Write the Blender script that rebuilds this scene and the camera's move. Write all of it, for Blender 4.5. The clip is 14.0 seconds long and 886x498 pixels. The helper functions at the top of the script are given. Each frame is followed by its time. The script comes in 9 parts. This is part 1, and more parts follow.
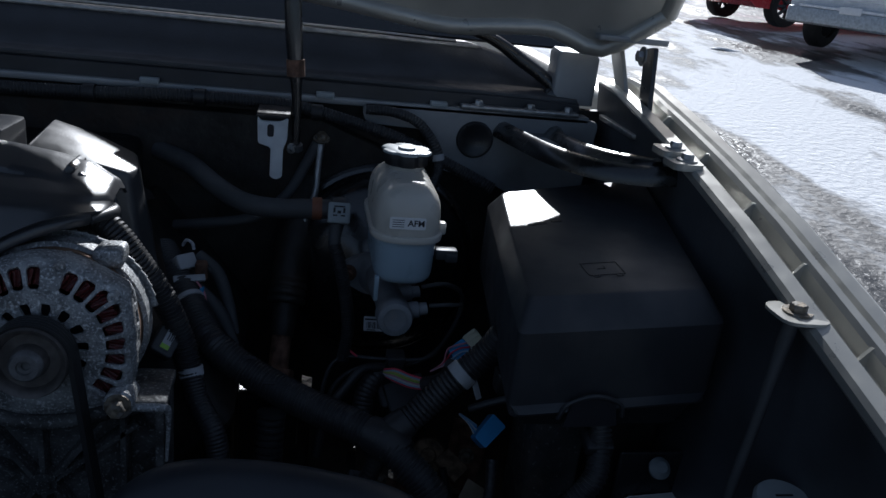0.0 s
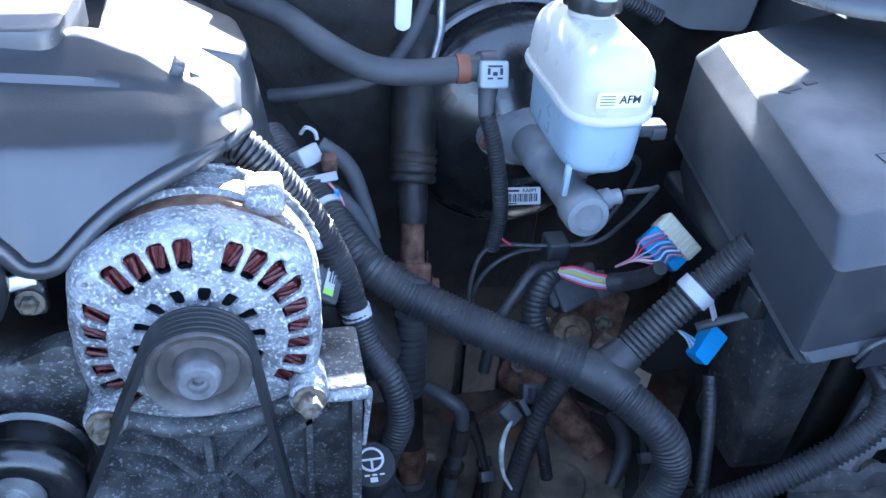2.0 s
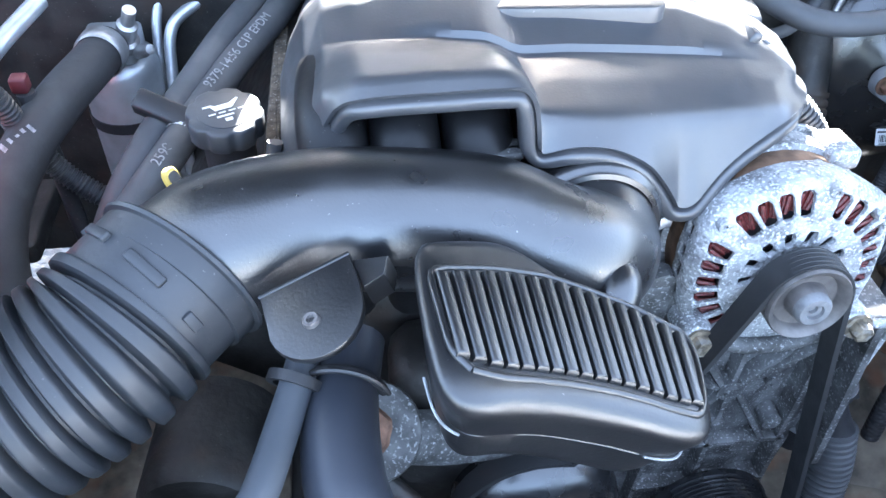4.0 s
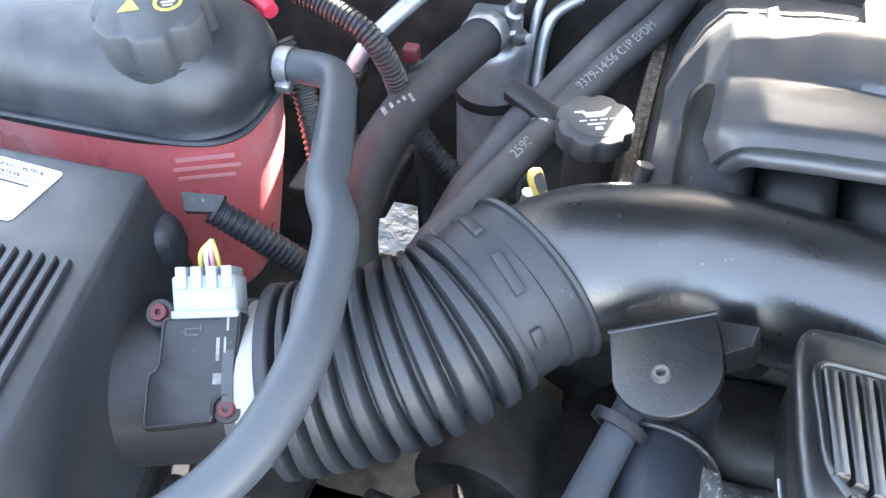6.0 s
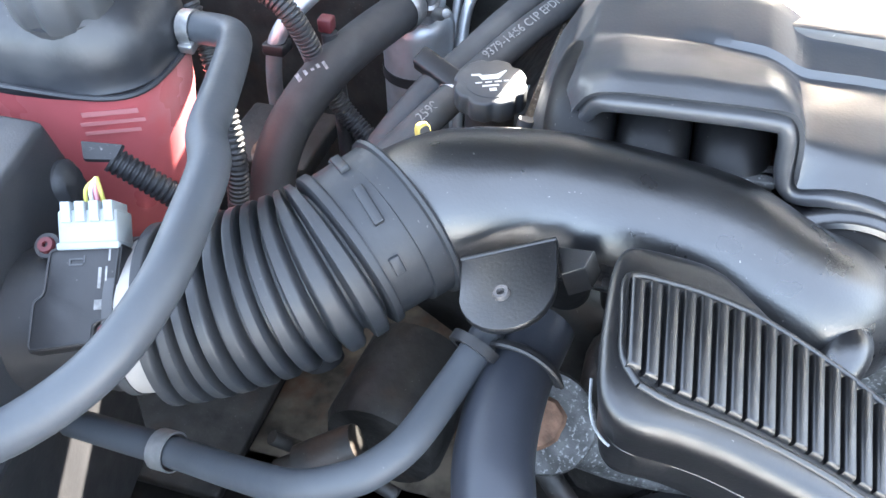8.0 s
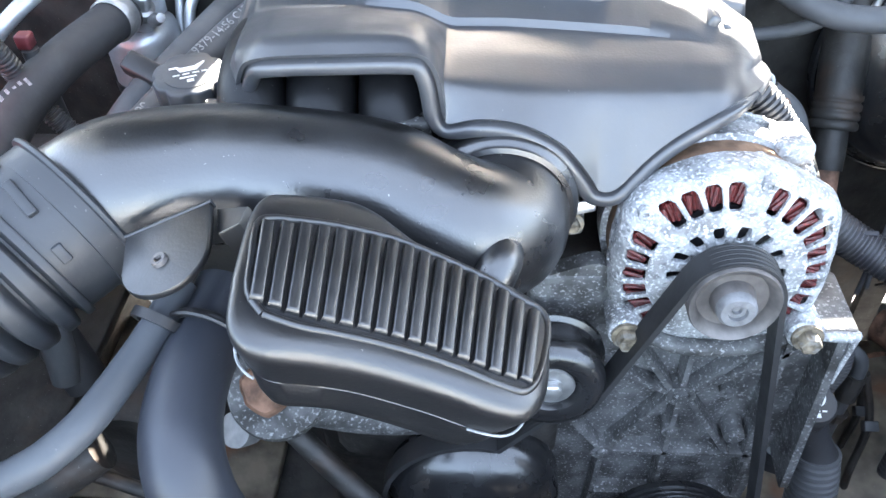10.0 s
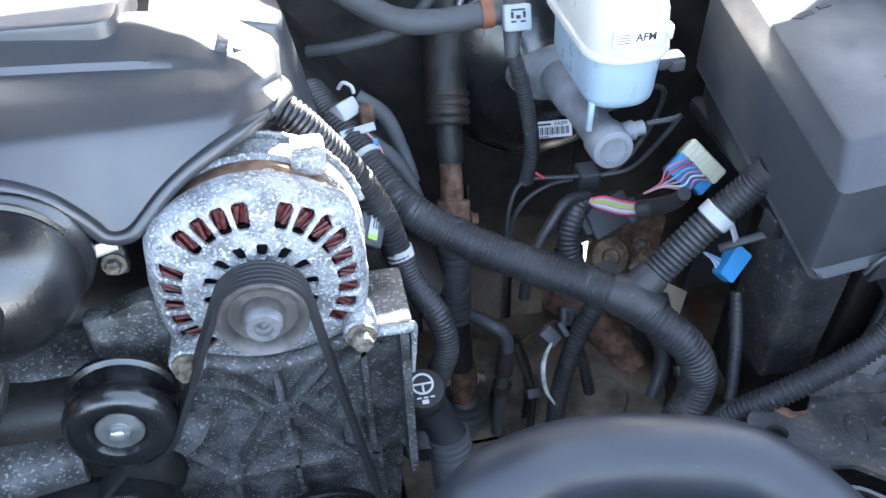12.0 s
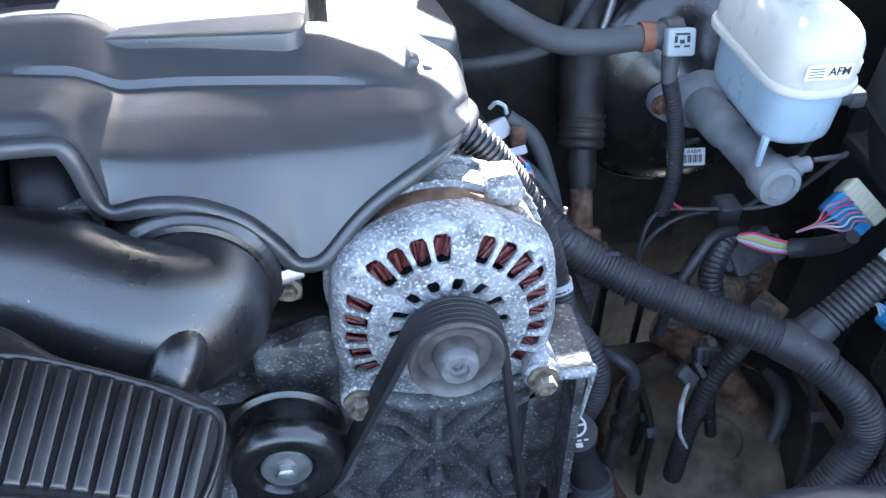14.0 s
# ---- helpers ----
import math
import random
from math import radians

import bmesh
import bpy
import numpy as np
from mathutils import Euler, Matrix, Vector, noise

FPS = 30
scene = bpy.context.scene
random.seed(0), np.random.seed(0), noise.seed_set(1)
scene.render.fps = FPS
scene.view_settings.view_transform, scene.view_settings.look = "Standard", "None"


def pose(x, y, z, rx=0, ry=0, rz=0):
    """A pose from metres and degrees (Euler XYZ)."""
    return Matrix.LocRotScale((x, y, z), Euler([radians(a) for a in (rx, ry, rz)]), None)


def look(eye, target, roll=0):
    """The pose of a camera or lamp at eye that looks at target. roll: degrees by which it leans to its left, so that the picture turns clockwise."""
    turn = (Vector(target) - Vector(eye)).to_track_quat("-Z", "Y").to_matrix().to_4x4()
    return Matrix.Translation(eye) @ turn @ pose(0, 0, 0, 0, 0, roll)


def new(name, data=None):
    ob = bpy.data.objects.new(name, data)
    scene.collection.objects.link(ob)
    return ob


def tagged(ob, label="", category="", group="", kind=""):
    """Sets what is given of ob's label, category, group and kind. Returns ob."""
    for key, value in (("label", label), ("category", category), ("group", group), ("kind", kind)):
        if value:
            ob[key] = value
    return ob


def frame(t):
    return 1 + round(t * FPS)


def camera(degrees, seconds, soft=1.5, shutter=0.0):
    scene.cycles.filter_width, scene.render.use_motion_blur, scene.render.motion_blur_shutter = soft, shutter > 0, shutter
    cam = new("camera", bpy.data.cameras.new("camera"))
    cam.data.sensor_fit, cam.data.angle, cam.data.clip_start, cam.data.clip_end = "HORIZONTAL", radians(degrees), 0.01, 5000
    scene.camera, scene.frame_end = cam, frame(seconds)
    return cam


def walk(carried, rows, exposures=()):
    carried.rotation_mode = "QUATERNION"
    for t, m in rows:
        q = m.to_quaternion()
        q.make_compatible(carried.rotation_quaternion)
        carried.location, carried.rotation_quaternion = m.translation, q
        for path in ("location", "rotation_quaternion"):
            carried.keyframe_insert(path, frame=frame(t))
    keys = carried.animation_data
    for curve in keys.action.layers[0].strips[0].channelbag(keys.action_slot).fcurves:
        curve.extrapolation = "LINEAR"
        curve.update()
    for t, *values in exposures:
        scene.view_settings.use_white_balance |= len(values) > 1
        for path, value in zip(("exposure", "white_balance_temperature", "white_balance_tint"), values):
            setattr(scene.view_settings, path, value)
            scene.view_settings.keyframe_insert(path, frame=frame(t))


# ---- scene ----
cam = camera(57.8, 14.0)
# seconds, eye x y z, yaw, pitch, roll
PATH_ROWS = [
    (0, 0.2096, -0.6268, 1.4569, -11.43, -20.30, 6.80),
    (0.4, 0.1959, -0.5082, 1.4178, -11.86, -20.78, 6.57),
    (0.5, 0.2093, -0.4827, 1.4183, -11.26, -22.40, 5.80),
    (0.8, 0.2083, -0.4273, 1.4235, -13.23, -26.42, 6.92),
    (1, 0.2093, -0.4023, 1.4203, -12.47, -29.34, 6.08),
    (1.5, 0.1492, -0.3627, 1.4376, -13.16, -34.71, 4.72),
    (2, 0.0432, -0.3538, 1.4572, -15.72, -36.64, 5.38),
    (2.5, -0.0469, -0.3495, 1.4694, -14.46, -39.11, 4.04),
    (3, -0.1445, -0.3530, 1.4782, -14.21, -40.90, 4.01),
    (4, -0.3191, -0.3527, 1.5156, -8.39, -43.15, 1.92),
    (4.2, -0.3405, -0.3465, 1.5217, -6.72, -43.45, 1.64),
    (6.3, -0.3719, -0.3251, 1.5180, 20.08, -43.91, -1.69),
    (6.5, -0.3612, -0.3259, 1.5188, 20.54, -43.83, -1.67),
    (7, -0.3342, -0.3333, 1.5110, 19.88, -44.05, -0.89),
    (7.2, -0.3285, -0.3382, 1.5146, 19.35, -44.01, -0.51),
    (9.3, -0.2091, -0.3647, 1.4940, 9.24, -43.18, -2.25),
    (9.5, -0.2001, -0.3644, 1.4916, 7.35, -43.04, -1.86),
    (10, -0.1682, -0.3744, 1.4977, 4.06, -42.87, -1.82),
    (10.5, -0.1283, -0.3884, 1.4983, 0.15, -42.84, -2.24),
    (11, -0.0967, -0.3988, 1.5074, -4.88, -42.88, -1.02),
    (11.5, -0.0454, -0.4033, 1.5134, -8.57, -42.36, -0.73),
    (12, 0.0502, -0.3889, 1.5052, -10.99, -42.37, -1.03),
    (12.5, 0.0995, -0.3764, 1.4955, -13.67, -42.37, -1.09),
    (13, 0.0488, -0.3589, 1.4964, -13.66, -42.28, -1.18),
    (13.5, -0.0170, -0.3352, 1.4942, -11.49, -41.89, -0.76),
    (14, -0.0682, -0.3234, 1.4950, -10.01, -41.95, 1.14),
]
EXPOSURE = [(0.0, -0.15, 5600, 10), (0.3, 0.65, 5200, 10), (0.8, 1.95, 4550, 12), (1.2, 3.0, 4550, 12), (1.6, 3.85, 4800, 12), (3.0, 4.42, 5550, 12), (4.2, 4.95, 6050, 10), (6.5, 4.9, 6800, 10), (9.5, 5.03, 6800, 10), (10.3, 5.0, 6700, 10), (12.0, 4.55, 6350, 10), (14.0, 4.15, 5850, 10)]
walk(cam, [(t, pose(x, y, z, 90 + pitch, 0, yaw) @ pose(0, 0, 0, 0, 0, roll)) for t, x, y, z, yaw, pitch, roll in PATH_ROWS], EXPOSURE)

# ---------------------------------------------------------------- light
SUN_ELEV, SUN_AZ = 29.8, 15.0
world = bpy.data.worlds.new("sky")
scene.world = world
world.use_nodes = True
wn = world.node_tree
sky = wn.nodes.new("ShaderNodeTexSky")
sky.sky_type = "NISHITA"
sky.sun_disc = False
sky.sun_elevation = radians(SUN_ELEV)
sky.sun_rotation = radians(SUN_AZ)
sky.altitude = 200
sky.dust_density = 3.0
sky.ozone_density = 0.6
back = wn.nodes["Background"]
back.inputs["Strength"].default_value = 0.04
wn.links.new(sky.outputs["Color"], back.inputs["Color"])
# thin winter haze, even over the whole sky
haze = wn.nodes.new("ShaderNodeBackground")
haze.inputs["Color"].default_value = (0.62, 0.74, 0.95, 1)
haze.inputs["Strength"].default_value = 0.105
both = wn.nodes.new("ShaderNodeAddShader")
wn.links.new(back.outputs[0], both.inputs[0])
wn.links.new(haze.outputs[0], both.inputs[1])
wn.links.new(both.outputs[0], wn.nodes["World Output"].inputs["Surface"])
sun_data = bpy.data.lights.new("sun", "SUN")
sun_data.energy, sun_data.angle, sun_data.color = 5.0, radians(0.5), (1.0, 0.95, 0.87)
sun = new("sun", sun_data)
_e, _a = radians(SUN_ELEV), radians(SUN_AZ)
sun.matrix_world = look((3 * math.sin(_a) * math.cos(_e), 3 * math.cos(_a) * math.cos(_e), 1.2 + 3 * math.sin(_e)), (0, 0, 1.2))


# ---------------------------------------------------------------- materials
def mat(name, col, rough=0.5, metal=0.0, var=0.12, vscale=18.0, bump=0.15, bscale=220.0, dust=0.0, dustcol=(0.45, 0.43, 0.4), dscale=420.0, dcut=0.66,
        stain=0.0, staincol=(0.2, 0.1, 0.05), sscale=14.0, scut=0.55, trans=0.0, sub=0.0, coat=0.0, spec=0.5, dsoft=0.06, dfine=2.0):
    m = bpy.data.materials.new(name)
    m.use_nodes = True
    nt = m.node_tree
    b = nt.nodes["Principled BSDF"]
    N, L = nt.nodes.new, nt.links.new
    co = N("ShaderNodeTexCoord")

    def noise_tex(scale, detail=4.0, off=0.0):
        n = N("ShaderNodeTexNoise")
        n.inputs["Scale"].default_value, n.inputs["Detail"].default_value = scale, detail
        mp = N("ShaderNodeMapping")
        mp.inputs["Location"].default_value = (off, off * 1.7, -off)
        L(co.outputs["Object"], mp.inputs["Vector"])
        L(mp.outputs["Vector"], n.inputs["Vector"])
        return n.outputs["Fac"]

    def ramp(src, a, c):
        r = N("ShaderNodeMapRange")
        r.inputs["From Min"].default_value, r.inputs["From Max"].default_value = a, c
        L(src, r.inputs["Value"])
        return r.outputs["Result"]

    def mix(fac, a, c):
        x = N("ShaderNodeMix")
        x.data_type = "RGBA"
        if isinstance(fac, float):
            x.inputs["Factor"].default_value = fac
        else:
            L(fac, x.inputs["Factor"])
        for k, v in (("A", a), ("B", c)):
            sock = [s for s in x.inputs if s.name == k and s.type == "RGBA"][0]
            if isinstance(v, tuple):
                sock.default_value = (*v, 1)
            else:
                L(v, sock)
        return [s for s in x.outputs if s.type == "RGBA"][0]

    def times(src, k):
        x = N("ShaderNodeMath")
        x.operation = "MULTIPLY"
        L(src, x.inputs[0])
        x.inputs[1].default_value = k
        return x.outputs[0]
    lo = tuple(max(0.0, c * (1 - var)) for c in col)
    hi = tuple(min(1.0, c * (1 + var)) for c in col)
    colour = mix(ramp(noise_tex(vscale), 0.35, 0.65), lo, hi)
    rr = ramp(noise_tex(vscale * 2.3, 3.0, 3.0), 0.3, 0.7)
    rough_out = N("ShaderNodeMapRange")
    rough_out.inputs["To Min"].default_value, rough_out.inputs["To Max"].default_value = max(0.02, rough - 0.08), min(1.0, rough + 0.08)
    L(rr, rough_out.inputs["Value"])
    if stain:
        f = times(ramp(noise_tex(sscale, 6.0, 7.0), scut, scut + 0.12), stain)
        colour = mix(f, colour, staincol)
    if dust:
        f = times(ramp(noise_tex(dscale, dfine, 11.0), dcut, dcut + dsoft), dust)
        colour = mix(f, colour, dustcol)
    L(colour, b.inputs["Base Color"])
    L(rough_out.outputs["Result"], b.inputs["Roughness"])
    b.inputs["Metallic"].default_value = metal
    b.inputs["Specular IOR Level"].default_value = spec
    b.inputs["Coat Weight"].default_value = coat
    b.inputs["Coat Roughness"].default_value = rough * 0.8
    b.inputs["Transmission Weight"].default_value = trans
    if sub:
        b.inputs["Subsurface Weight"].default_value = sub
        b.inputs["Subsurface Radius"].default_value = (0.03, 0.03, 0.03)
        b.inputs["Subsurface Scale"].default_value = 0.6
    if bump:
        bp = N("ShaderNodeBump")
        bp.inputs["Strength"].default_value, bp.inputs["Distance"].default_value = bump, 0.002
        L(noise_tex(bscale, 3.0, 5.0), bp.inputs["Height"])
        L(bp.outputs["Normal"], b.inputs["Normal"])
    return m


M_COVER = mat("grey_plastic", (0.046, 0.047, 0.051), 0.36, spec=0.9, bump=0.06, bscale=500, dust=0.25, dscale=300, dcut=0.74)
M_DUCT = mat("grained_black_plastic", (0.010, 0.010, 0.011), 0.33, spec=1.0, coat=0.6, bump=0.12, bscale=520, dust=0.5, dscale=330, dcut=0.735, var=0.2)
M_RESO = mat("satin_black_plastic", (0.009, 0.009, 0.010), 0.36, spec=0.85, coat=0.2, bump=0.08, bscale=520, dust=0.35, dscale=380, dcut=0.745)
M_PLAST = mat("black_plastic", (0.022, 0.022, 0.024), 0.45, bump=0.1, dust=0.15, dcut=0.72)
M_BOX = mat("fuse_box_plastic", (0.033, 0.035, 0.04), 0.42, bump=0.08, bscale=600, stain=0.35, staincol=(0.1, 0.095, 0.09), sscale=9, scut=0.5)
M_RUBBER = mat("grey_rubber", (0.06, 0.062, 0.066), 0.62, bump=0.12, bscale=300, stain=0.4, staincol=(0.1, 0.1, 0.1), sscale=20, scut=0.5)
M_BELLOW = mat("bellows_rubber", (0.03, 0.032, 0.036), 0.5, bump=0.08, dust=0.15, dcut=0.72)
M_LOOM = mat("loom_plastic", (0.030, 0.030, 0.033), 0.44, bump=0.15, dust=0.3, dscale=300, dcut=0.64, dsoft=0.12, dfine=6.0, stain=0.4, staincol=(0.07, 0.068, 0.064), sscale=22, scut=0.5)
M_TAPE = mat("pale_tape", (0.45, 0.46, 0.48), 0.6, var=0.2, bump=0.2)
M_ALU = mat("corroded_aluminium", (0.30, 0.305, 0.31), 0.55, metal=0.3, var=0.45, vscale=42, bump=0.8, bscale=300, stain=0.8, staincol=(0.15, 0.15, 0.155), sscale=170, scut=0.55, dust=0.9, dustcol=(0.74, 0.75, 0.76), dscale=420, dcut=0.52, dsoft=0.16, dfine=4.0)
M_BRACKET = mat("dirty_cast_bracket", (0.10, 0.10, 0.10), 0.6, metal=0.3, var=0.4, vscale=45, bump=0.7, bscale=180, stain=0.7, staincol=(0.03, 0.028, 0.026), sscale=40, scut=0.5, dust=0.75, dustcol=(0.38, 0.38, 0.38), dscale=380, dcut=0.565, dsoft=0.12, dfine=4.0)
M_STEEL = mat("dull_steel", (0.42, 0.42, 0.42), 0.38, metal=0.8, var=0.2, vscale=80, bump=0.2)
M_PULLEY = mat("worn_pulley_steel", (0.13, 0.118, 0.112), 0.55, metal=0.4, var=0.3, vscale=60, bump=0.15)
M_RUST = mat("rusty_steel", (0.19, 0.105, 0.07), 0.8, metal=0.2, var=0.5, vscale=70, bump=0.6, bscale=200, stain=0.6, staincol=(0.06, 0.035, 0.028), sscale=60)
M_STATOR = mat("brown_stator", (0.2, 0.12, 0.075), 0.7, metal=0.3, var=0.4, vscale=60, bump=0.4)
M_BOLT = mat("yellowed_bolt", (0.2, 0.165, 0.12), 0.6, metal=0.35, var=0.5, vscale=160, bump=0.5, stain=0.6, staincol=(0.3, 0.29, 0.27), sscale=140, scut=0.5)
M_COPPER = mat("red_winding", (0.085, 0.011, 0.011), 0.35, metal=0.0, var=0.4, vscale=300, bump=0.5, bscale=600)
M_BELT = mat("belt_rubber", (0.018, 0.018, 0.019), 0.55, bump=0.1)
M_BLACK = mat("gloss_black_steel", (0.012, 0.012, 0.013), 0.25, spec=0.8, var=0.3, bump=0.05, coat=0.3)
M_LINER = mat("muddy_steel", (0.14, 0.115, 0.085), 0.7, var=0.6, vscale=22, bump=0.8, bscale=60, stain=0.75, staincol=(0.17, 0.072, 0.036), sscale=13, scut=0.53, dust=0.25, dscale=300, dcut=0.72)
M_GRIME = mat("oily_black_metal", (0.028, 0.026, 0.024), 0.55, metal=0.2, var=0.5, vscale=25, bump=0.6, bscale=90, stain=0.5, staincol=(0.05, 0.03, 0.02), sscale=18, dust=0.2, dcut=0.7)
M_RESV = mat("milky_plastic", (0.6, 0.57, 0.51), 0.32, var=0.05, bump=0.04, sub=0.5)
# lower shell: darker and bluer than the upper
M_RESV_BELOW = mat("bluish_milky_plastic", (0.36, 0.46, 0.54), 0.33, var=0.05, bump=0.04, sub=0.4)
M_WHITE = mat("white_label", (0.8, 0.8, 0.8), 0.5, var=0.04, bump=0.0)
# printing ink, and the painted shade inside holes, slots and housings
M_INK_SHADE = mat("black_ink_and_shade", (0.02, 0.02, 0.025), 0.6, var=0.05, bump=0.0)
M_PALEINK = mat("pale_print", (0.62, 0.62, 0.6), 0.6, var=0.1, bump=0.0)
M_YELLOWINK = mat("yellow_print", (0.7, 0.62, 0.1), 0.6, var=0.1, bump=0.0)
M_PINK = mat("pink_coolant_plastic", (0.66, 0.155, 0.165), 0.32, var=0.12, vscale=9, bump=0.04, stain=0.55, staincol=(0.62, 0.36, 0.35), sscale=7, scut=0.46)
M_PAINT = mat("champagne_paint", (0.46, 0.45, 0.41), 0.35, metal=0.45, var=0.06, bump=0.03, coat=0.4)
M_PRIMER = mat("grey_painted_steel", (0.3, 0.31, 0.32), 0.45, metal=0.2, var=0.12, bump=0.08, stain=0.3, staincol=(0.12, 0.12, 0.12), sscale=12)
M_WING = mat("dusty_wing_paint", (0.06, 0.064, 0.072), 0.4, var=0.35, vscale=9, bump=0.12, coat=0.2, stain=0.3, staincol=(0.03, 0.03, 0.03), sscale=8)
M_DARKPAINT = mat("black_painted_steel", (0.022, 0.023, 0.026), 0.33, var=0.3, bump=0.1, coat=0.2)
M_ROUGHBLACK = mat("weathered_black_panel", (0.042, 0.042, 0.043), 0.55, dust=0.5, dscale=170, dcut=0.60, dsoft=0.2, dfine=5.0, var=0.4, vscale=30, bump=0.5, bscale=150, stain=0.6, staincol=(0.1, 0.085, 0.07), sscale=35, scut=0.52)
M_COWL = mat("cowl_plastic", (0.035, 0.037, 0.042), 0.42, var=0.2, bump=0.1)
M_YELLOW = mat("yellow_plastic", (0.7, 0.5, 0.12), 0.45, var=0.1, bump=0.05)
M_BLUE = mat("blue_plastic", (0.05, 0.3, 0.62), 0.42, var=0.12, bump=0.05)
M_CREAM = mat("cream_plastic", (0.62, 0.6, 0.45), 0.5, var=0.1, bump=0.05)
M_CONN = mat("pale_grey_plastic", (0.32, 0.355, 0.37), 0.45, var=0.08, bump=0.06)
M_DKCONN = mat("dark_grey_plastic", (0.06, 0.062, 0.066), 0.5, var=0.2, bump=0.1)
M_REDWIRE = mat("red_wire", (0.65, 0.04, 0.08), 0.4, var=0.05, bump=0.0)
M_PINKWIRE = mat("pink_wire", (0.6, 0.25, 0.3), 0.4, var=0.05, bump=0.0)
M_YELWIRE = mat("yellow_wire", (0.55, 0.5, 0.12), 0.4, var=0.05, bump=0.0)
M_LTBLUE = mat("pale_blue_wire", (0.3, 0.45, 0.6), 0.4, var=0.05, bump=0.0)
M_WHWIRE = mat("white_wire", (0.65, 0.65, 0.63), 0.4, var=0.05, bump=0.0)
M_ORANGE = mat("orange_clamp", (0.2, 0.075, 0.04), 0.6, var=0.2, bump=0.1)
M_REDPAINT = mat("red_car_paint", (0.5, 0.02, 0.03), 0.25, var=0.05, bump=0.0, coat=0.6)
M_WHITEPAINT = mat("white_car_paint", (0.72, 0.73, 0.74), 0.3, var=0.04, bump=0.0, coat=0.5)
M_TYRE = mat("tyre_rubber", (0.02, 0.02, 0.02), 0.8, var=0.2, bump=0.3)
M_GLASS = mat("dark_window_glass", (0.01, 0.012, 0.014), 0.05, var=0.0, bump=0.0, coat=0.5)
M_SNOW = mat("packed_snow", (0.8, 0.81, 0.83), 0.7, var=0.08, bump=0.8, bscale=12)


def ground_material():
    m = bpy.data.materials.new("snowy_asphalt")
    m.use_nodes = True
    nt = m.node_tree
    b = nt.nodes["Principled BSDF"]
    N, L = nt.nodes.new, nt.links.new
    co = N("ShaderNodeTexCoord")
    mp = N("ShaderNodeMapping")
    mp.inputs["Scale"].default_value = (1.0, 0.45, 1.0)
    mp.inputs["Rotation"].default_value = (0, 0, radians(-38))
    L(co.outputs["Object"], mp.inputs["Vector"])
    n1 = N("ShaderNodeTexNoise")
    n1.inputs["Scale"].default_value, n1.inputs["Detail"].default_value, n1.inputs["Roughness"].default_value = 0.55, 8, 0.62
    L(mp.outputs["Vector"], n1.inputs["Vector"])
    r = N("ShaderNodeValToRGB")
    r.color_ramp.elements[0].position, r.color_ramp.elements[0].color = 0.39, (0.045, 0.047, 0.05, 1)
    r.color_ramp.elements[1].position, r.color_ramp.elements[1].color = 0.53, (0.88, 0.89, 0.91, 1)
    mid = r.color_ramp.elements.new(0.47)
    mid.color = (0.2, 0.19, 0.18, 1)
    place = N("ShaderNodeSeparateXYZ")
    L(co.outputs["Object"], place.inputs["Vector"])
    out = N("ShaderNodeMapRange")
    out.inputs["From Min"].default_value, out.inputs["From Max"].default_value = 1.0, 4.5
    out.inputs["To Min"].default_value, out.inputs["To Max"].default_value = -0.10, 0.035
    L(place.outputs["X"], out.inputs["Value"])
    cover = N("ShaderNodeMath")
    L(n1.outputs["Fac"], cover.inputs[0])
    L(out.outputs["Result"], cover.inputs[1])
    L(cover.outputs[0], r.inputs["Fac"])
    L(r.outputs["Color"], b.inputs["Base Color"])
    rr = N("ShaderNodeMapRange")
    rr.inputs["From Min"].default_value, rr.inputs["From Max"].default_value = 0.4, 0.5
    rr.inputs["To Min"].default_value, rr.inputs["To Max"].default_value = 0.3, 0.85
    L(cover.outputs[0], rr.inputs["Value"])
    L(rr.outputs["Result"], b.inputs["Roughness"])
    n2 = N("ShaderNodeTexNoise")
    n2.inputs["Scale"].default_value, n2.inputs["Detail"].default_value = 14, 6
    L(co.outputs["Object"], n2.inputs["Vector"])
    bp = N("ShaderNodeBump")
    bp.inputs["Strength"].default_value, bp.inputs["Distance"].default_value = 0.8, 0.03
    L(n2.outputs["Fac"], bp.inputs["Height"])
    L(bp.outputs["Normal"], b.inputs["Normal"])
    return m


M_REDDARK = mat("dark_red_plastic", (0.10, 0.018, 0.022), 0.5, var=0.2, bump=0.1)
M_GROUND = ground_material()
M_NUT = mat("dull_zinc", (0.17, 0.17, 0.175), 0.6, metal=0.25, var=0.3, vscale=90, bump=0.3)
M_SEAM = mat("worn_seam_plastic", (0.22, 0.23, 0.24), 0.4, var=0.3, vscale=90, bump=0.1)
M_RUNNER = mat("dull_black_plastic", (0.009, 0.009, 0.010), 0.45, spec=0.3, bump=0.1, dust=0.25, dcut=0.72)


# ---------------------------------------------------------------- tools for building
def link_bm(name, bm, material, parent=None, label="", smooth=45.0):
    bmesh.ops.recalc_face_normals(bm, faces=bm.faces[:])
    me = bpy.data.meshes.new(name)
    bm.to_mesh(me)
    bm.free()
    if smooth:
        me.polygons.foreach_set("use_smooth", [True] * len(me.polygons))
        me.set_sharp_from_angle(angle=radians(smooth))
    me.materials.append(material)
    ob = new(name, me)
    if parent is not None:
        ob.parent = parent
        ob.matrix_parent_inverse = parent.matrix_world.inverted()
    if label:
        ob["label"] = label
    return ob


def part(name, bm, material, parent, label="", smooth=45.0):
    return link_bm(name, bm, material, parent, label, smooth)


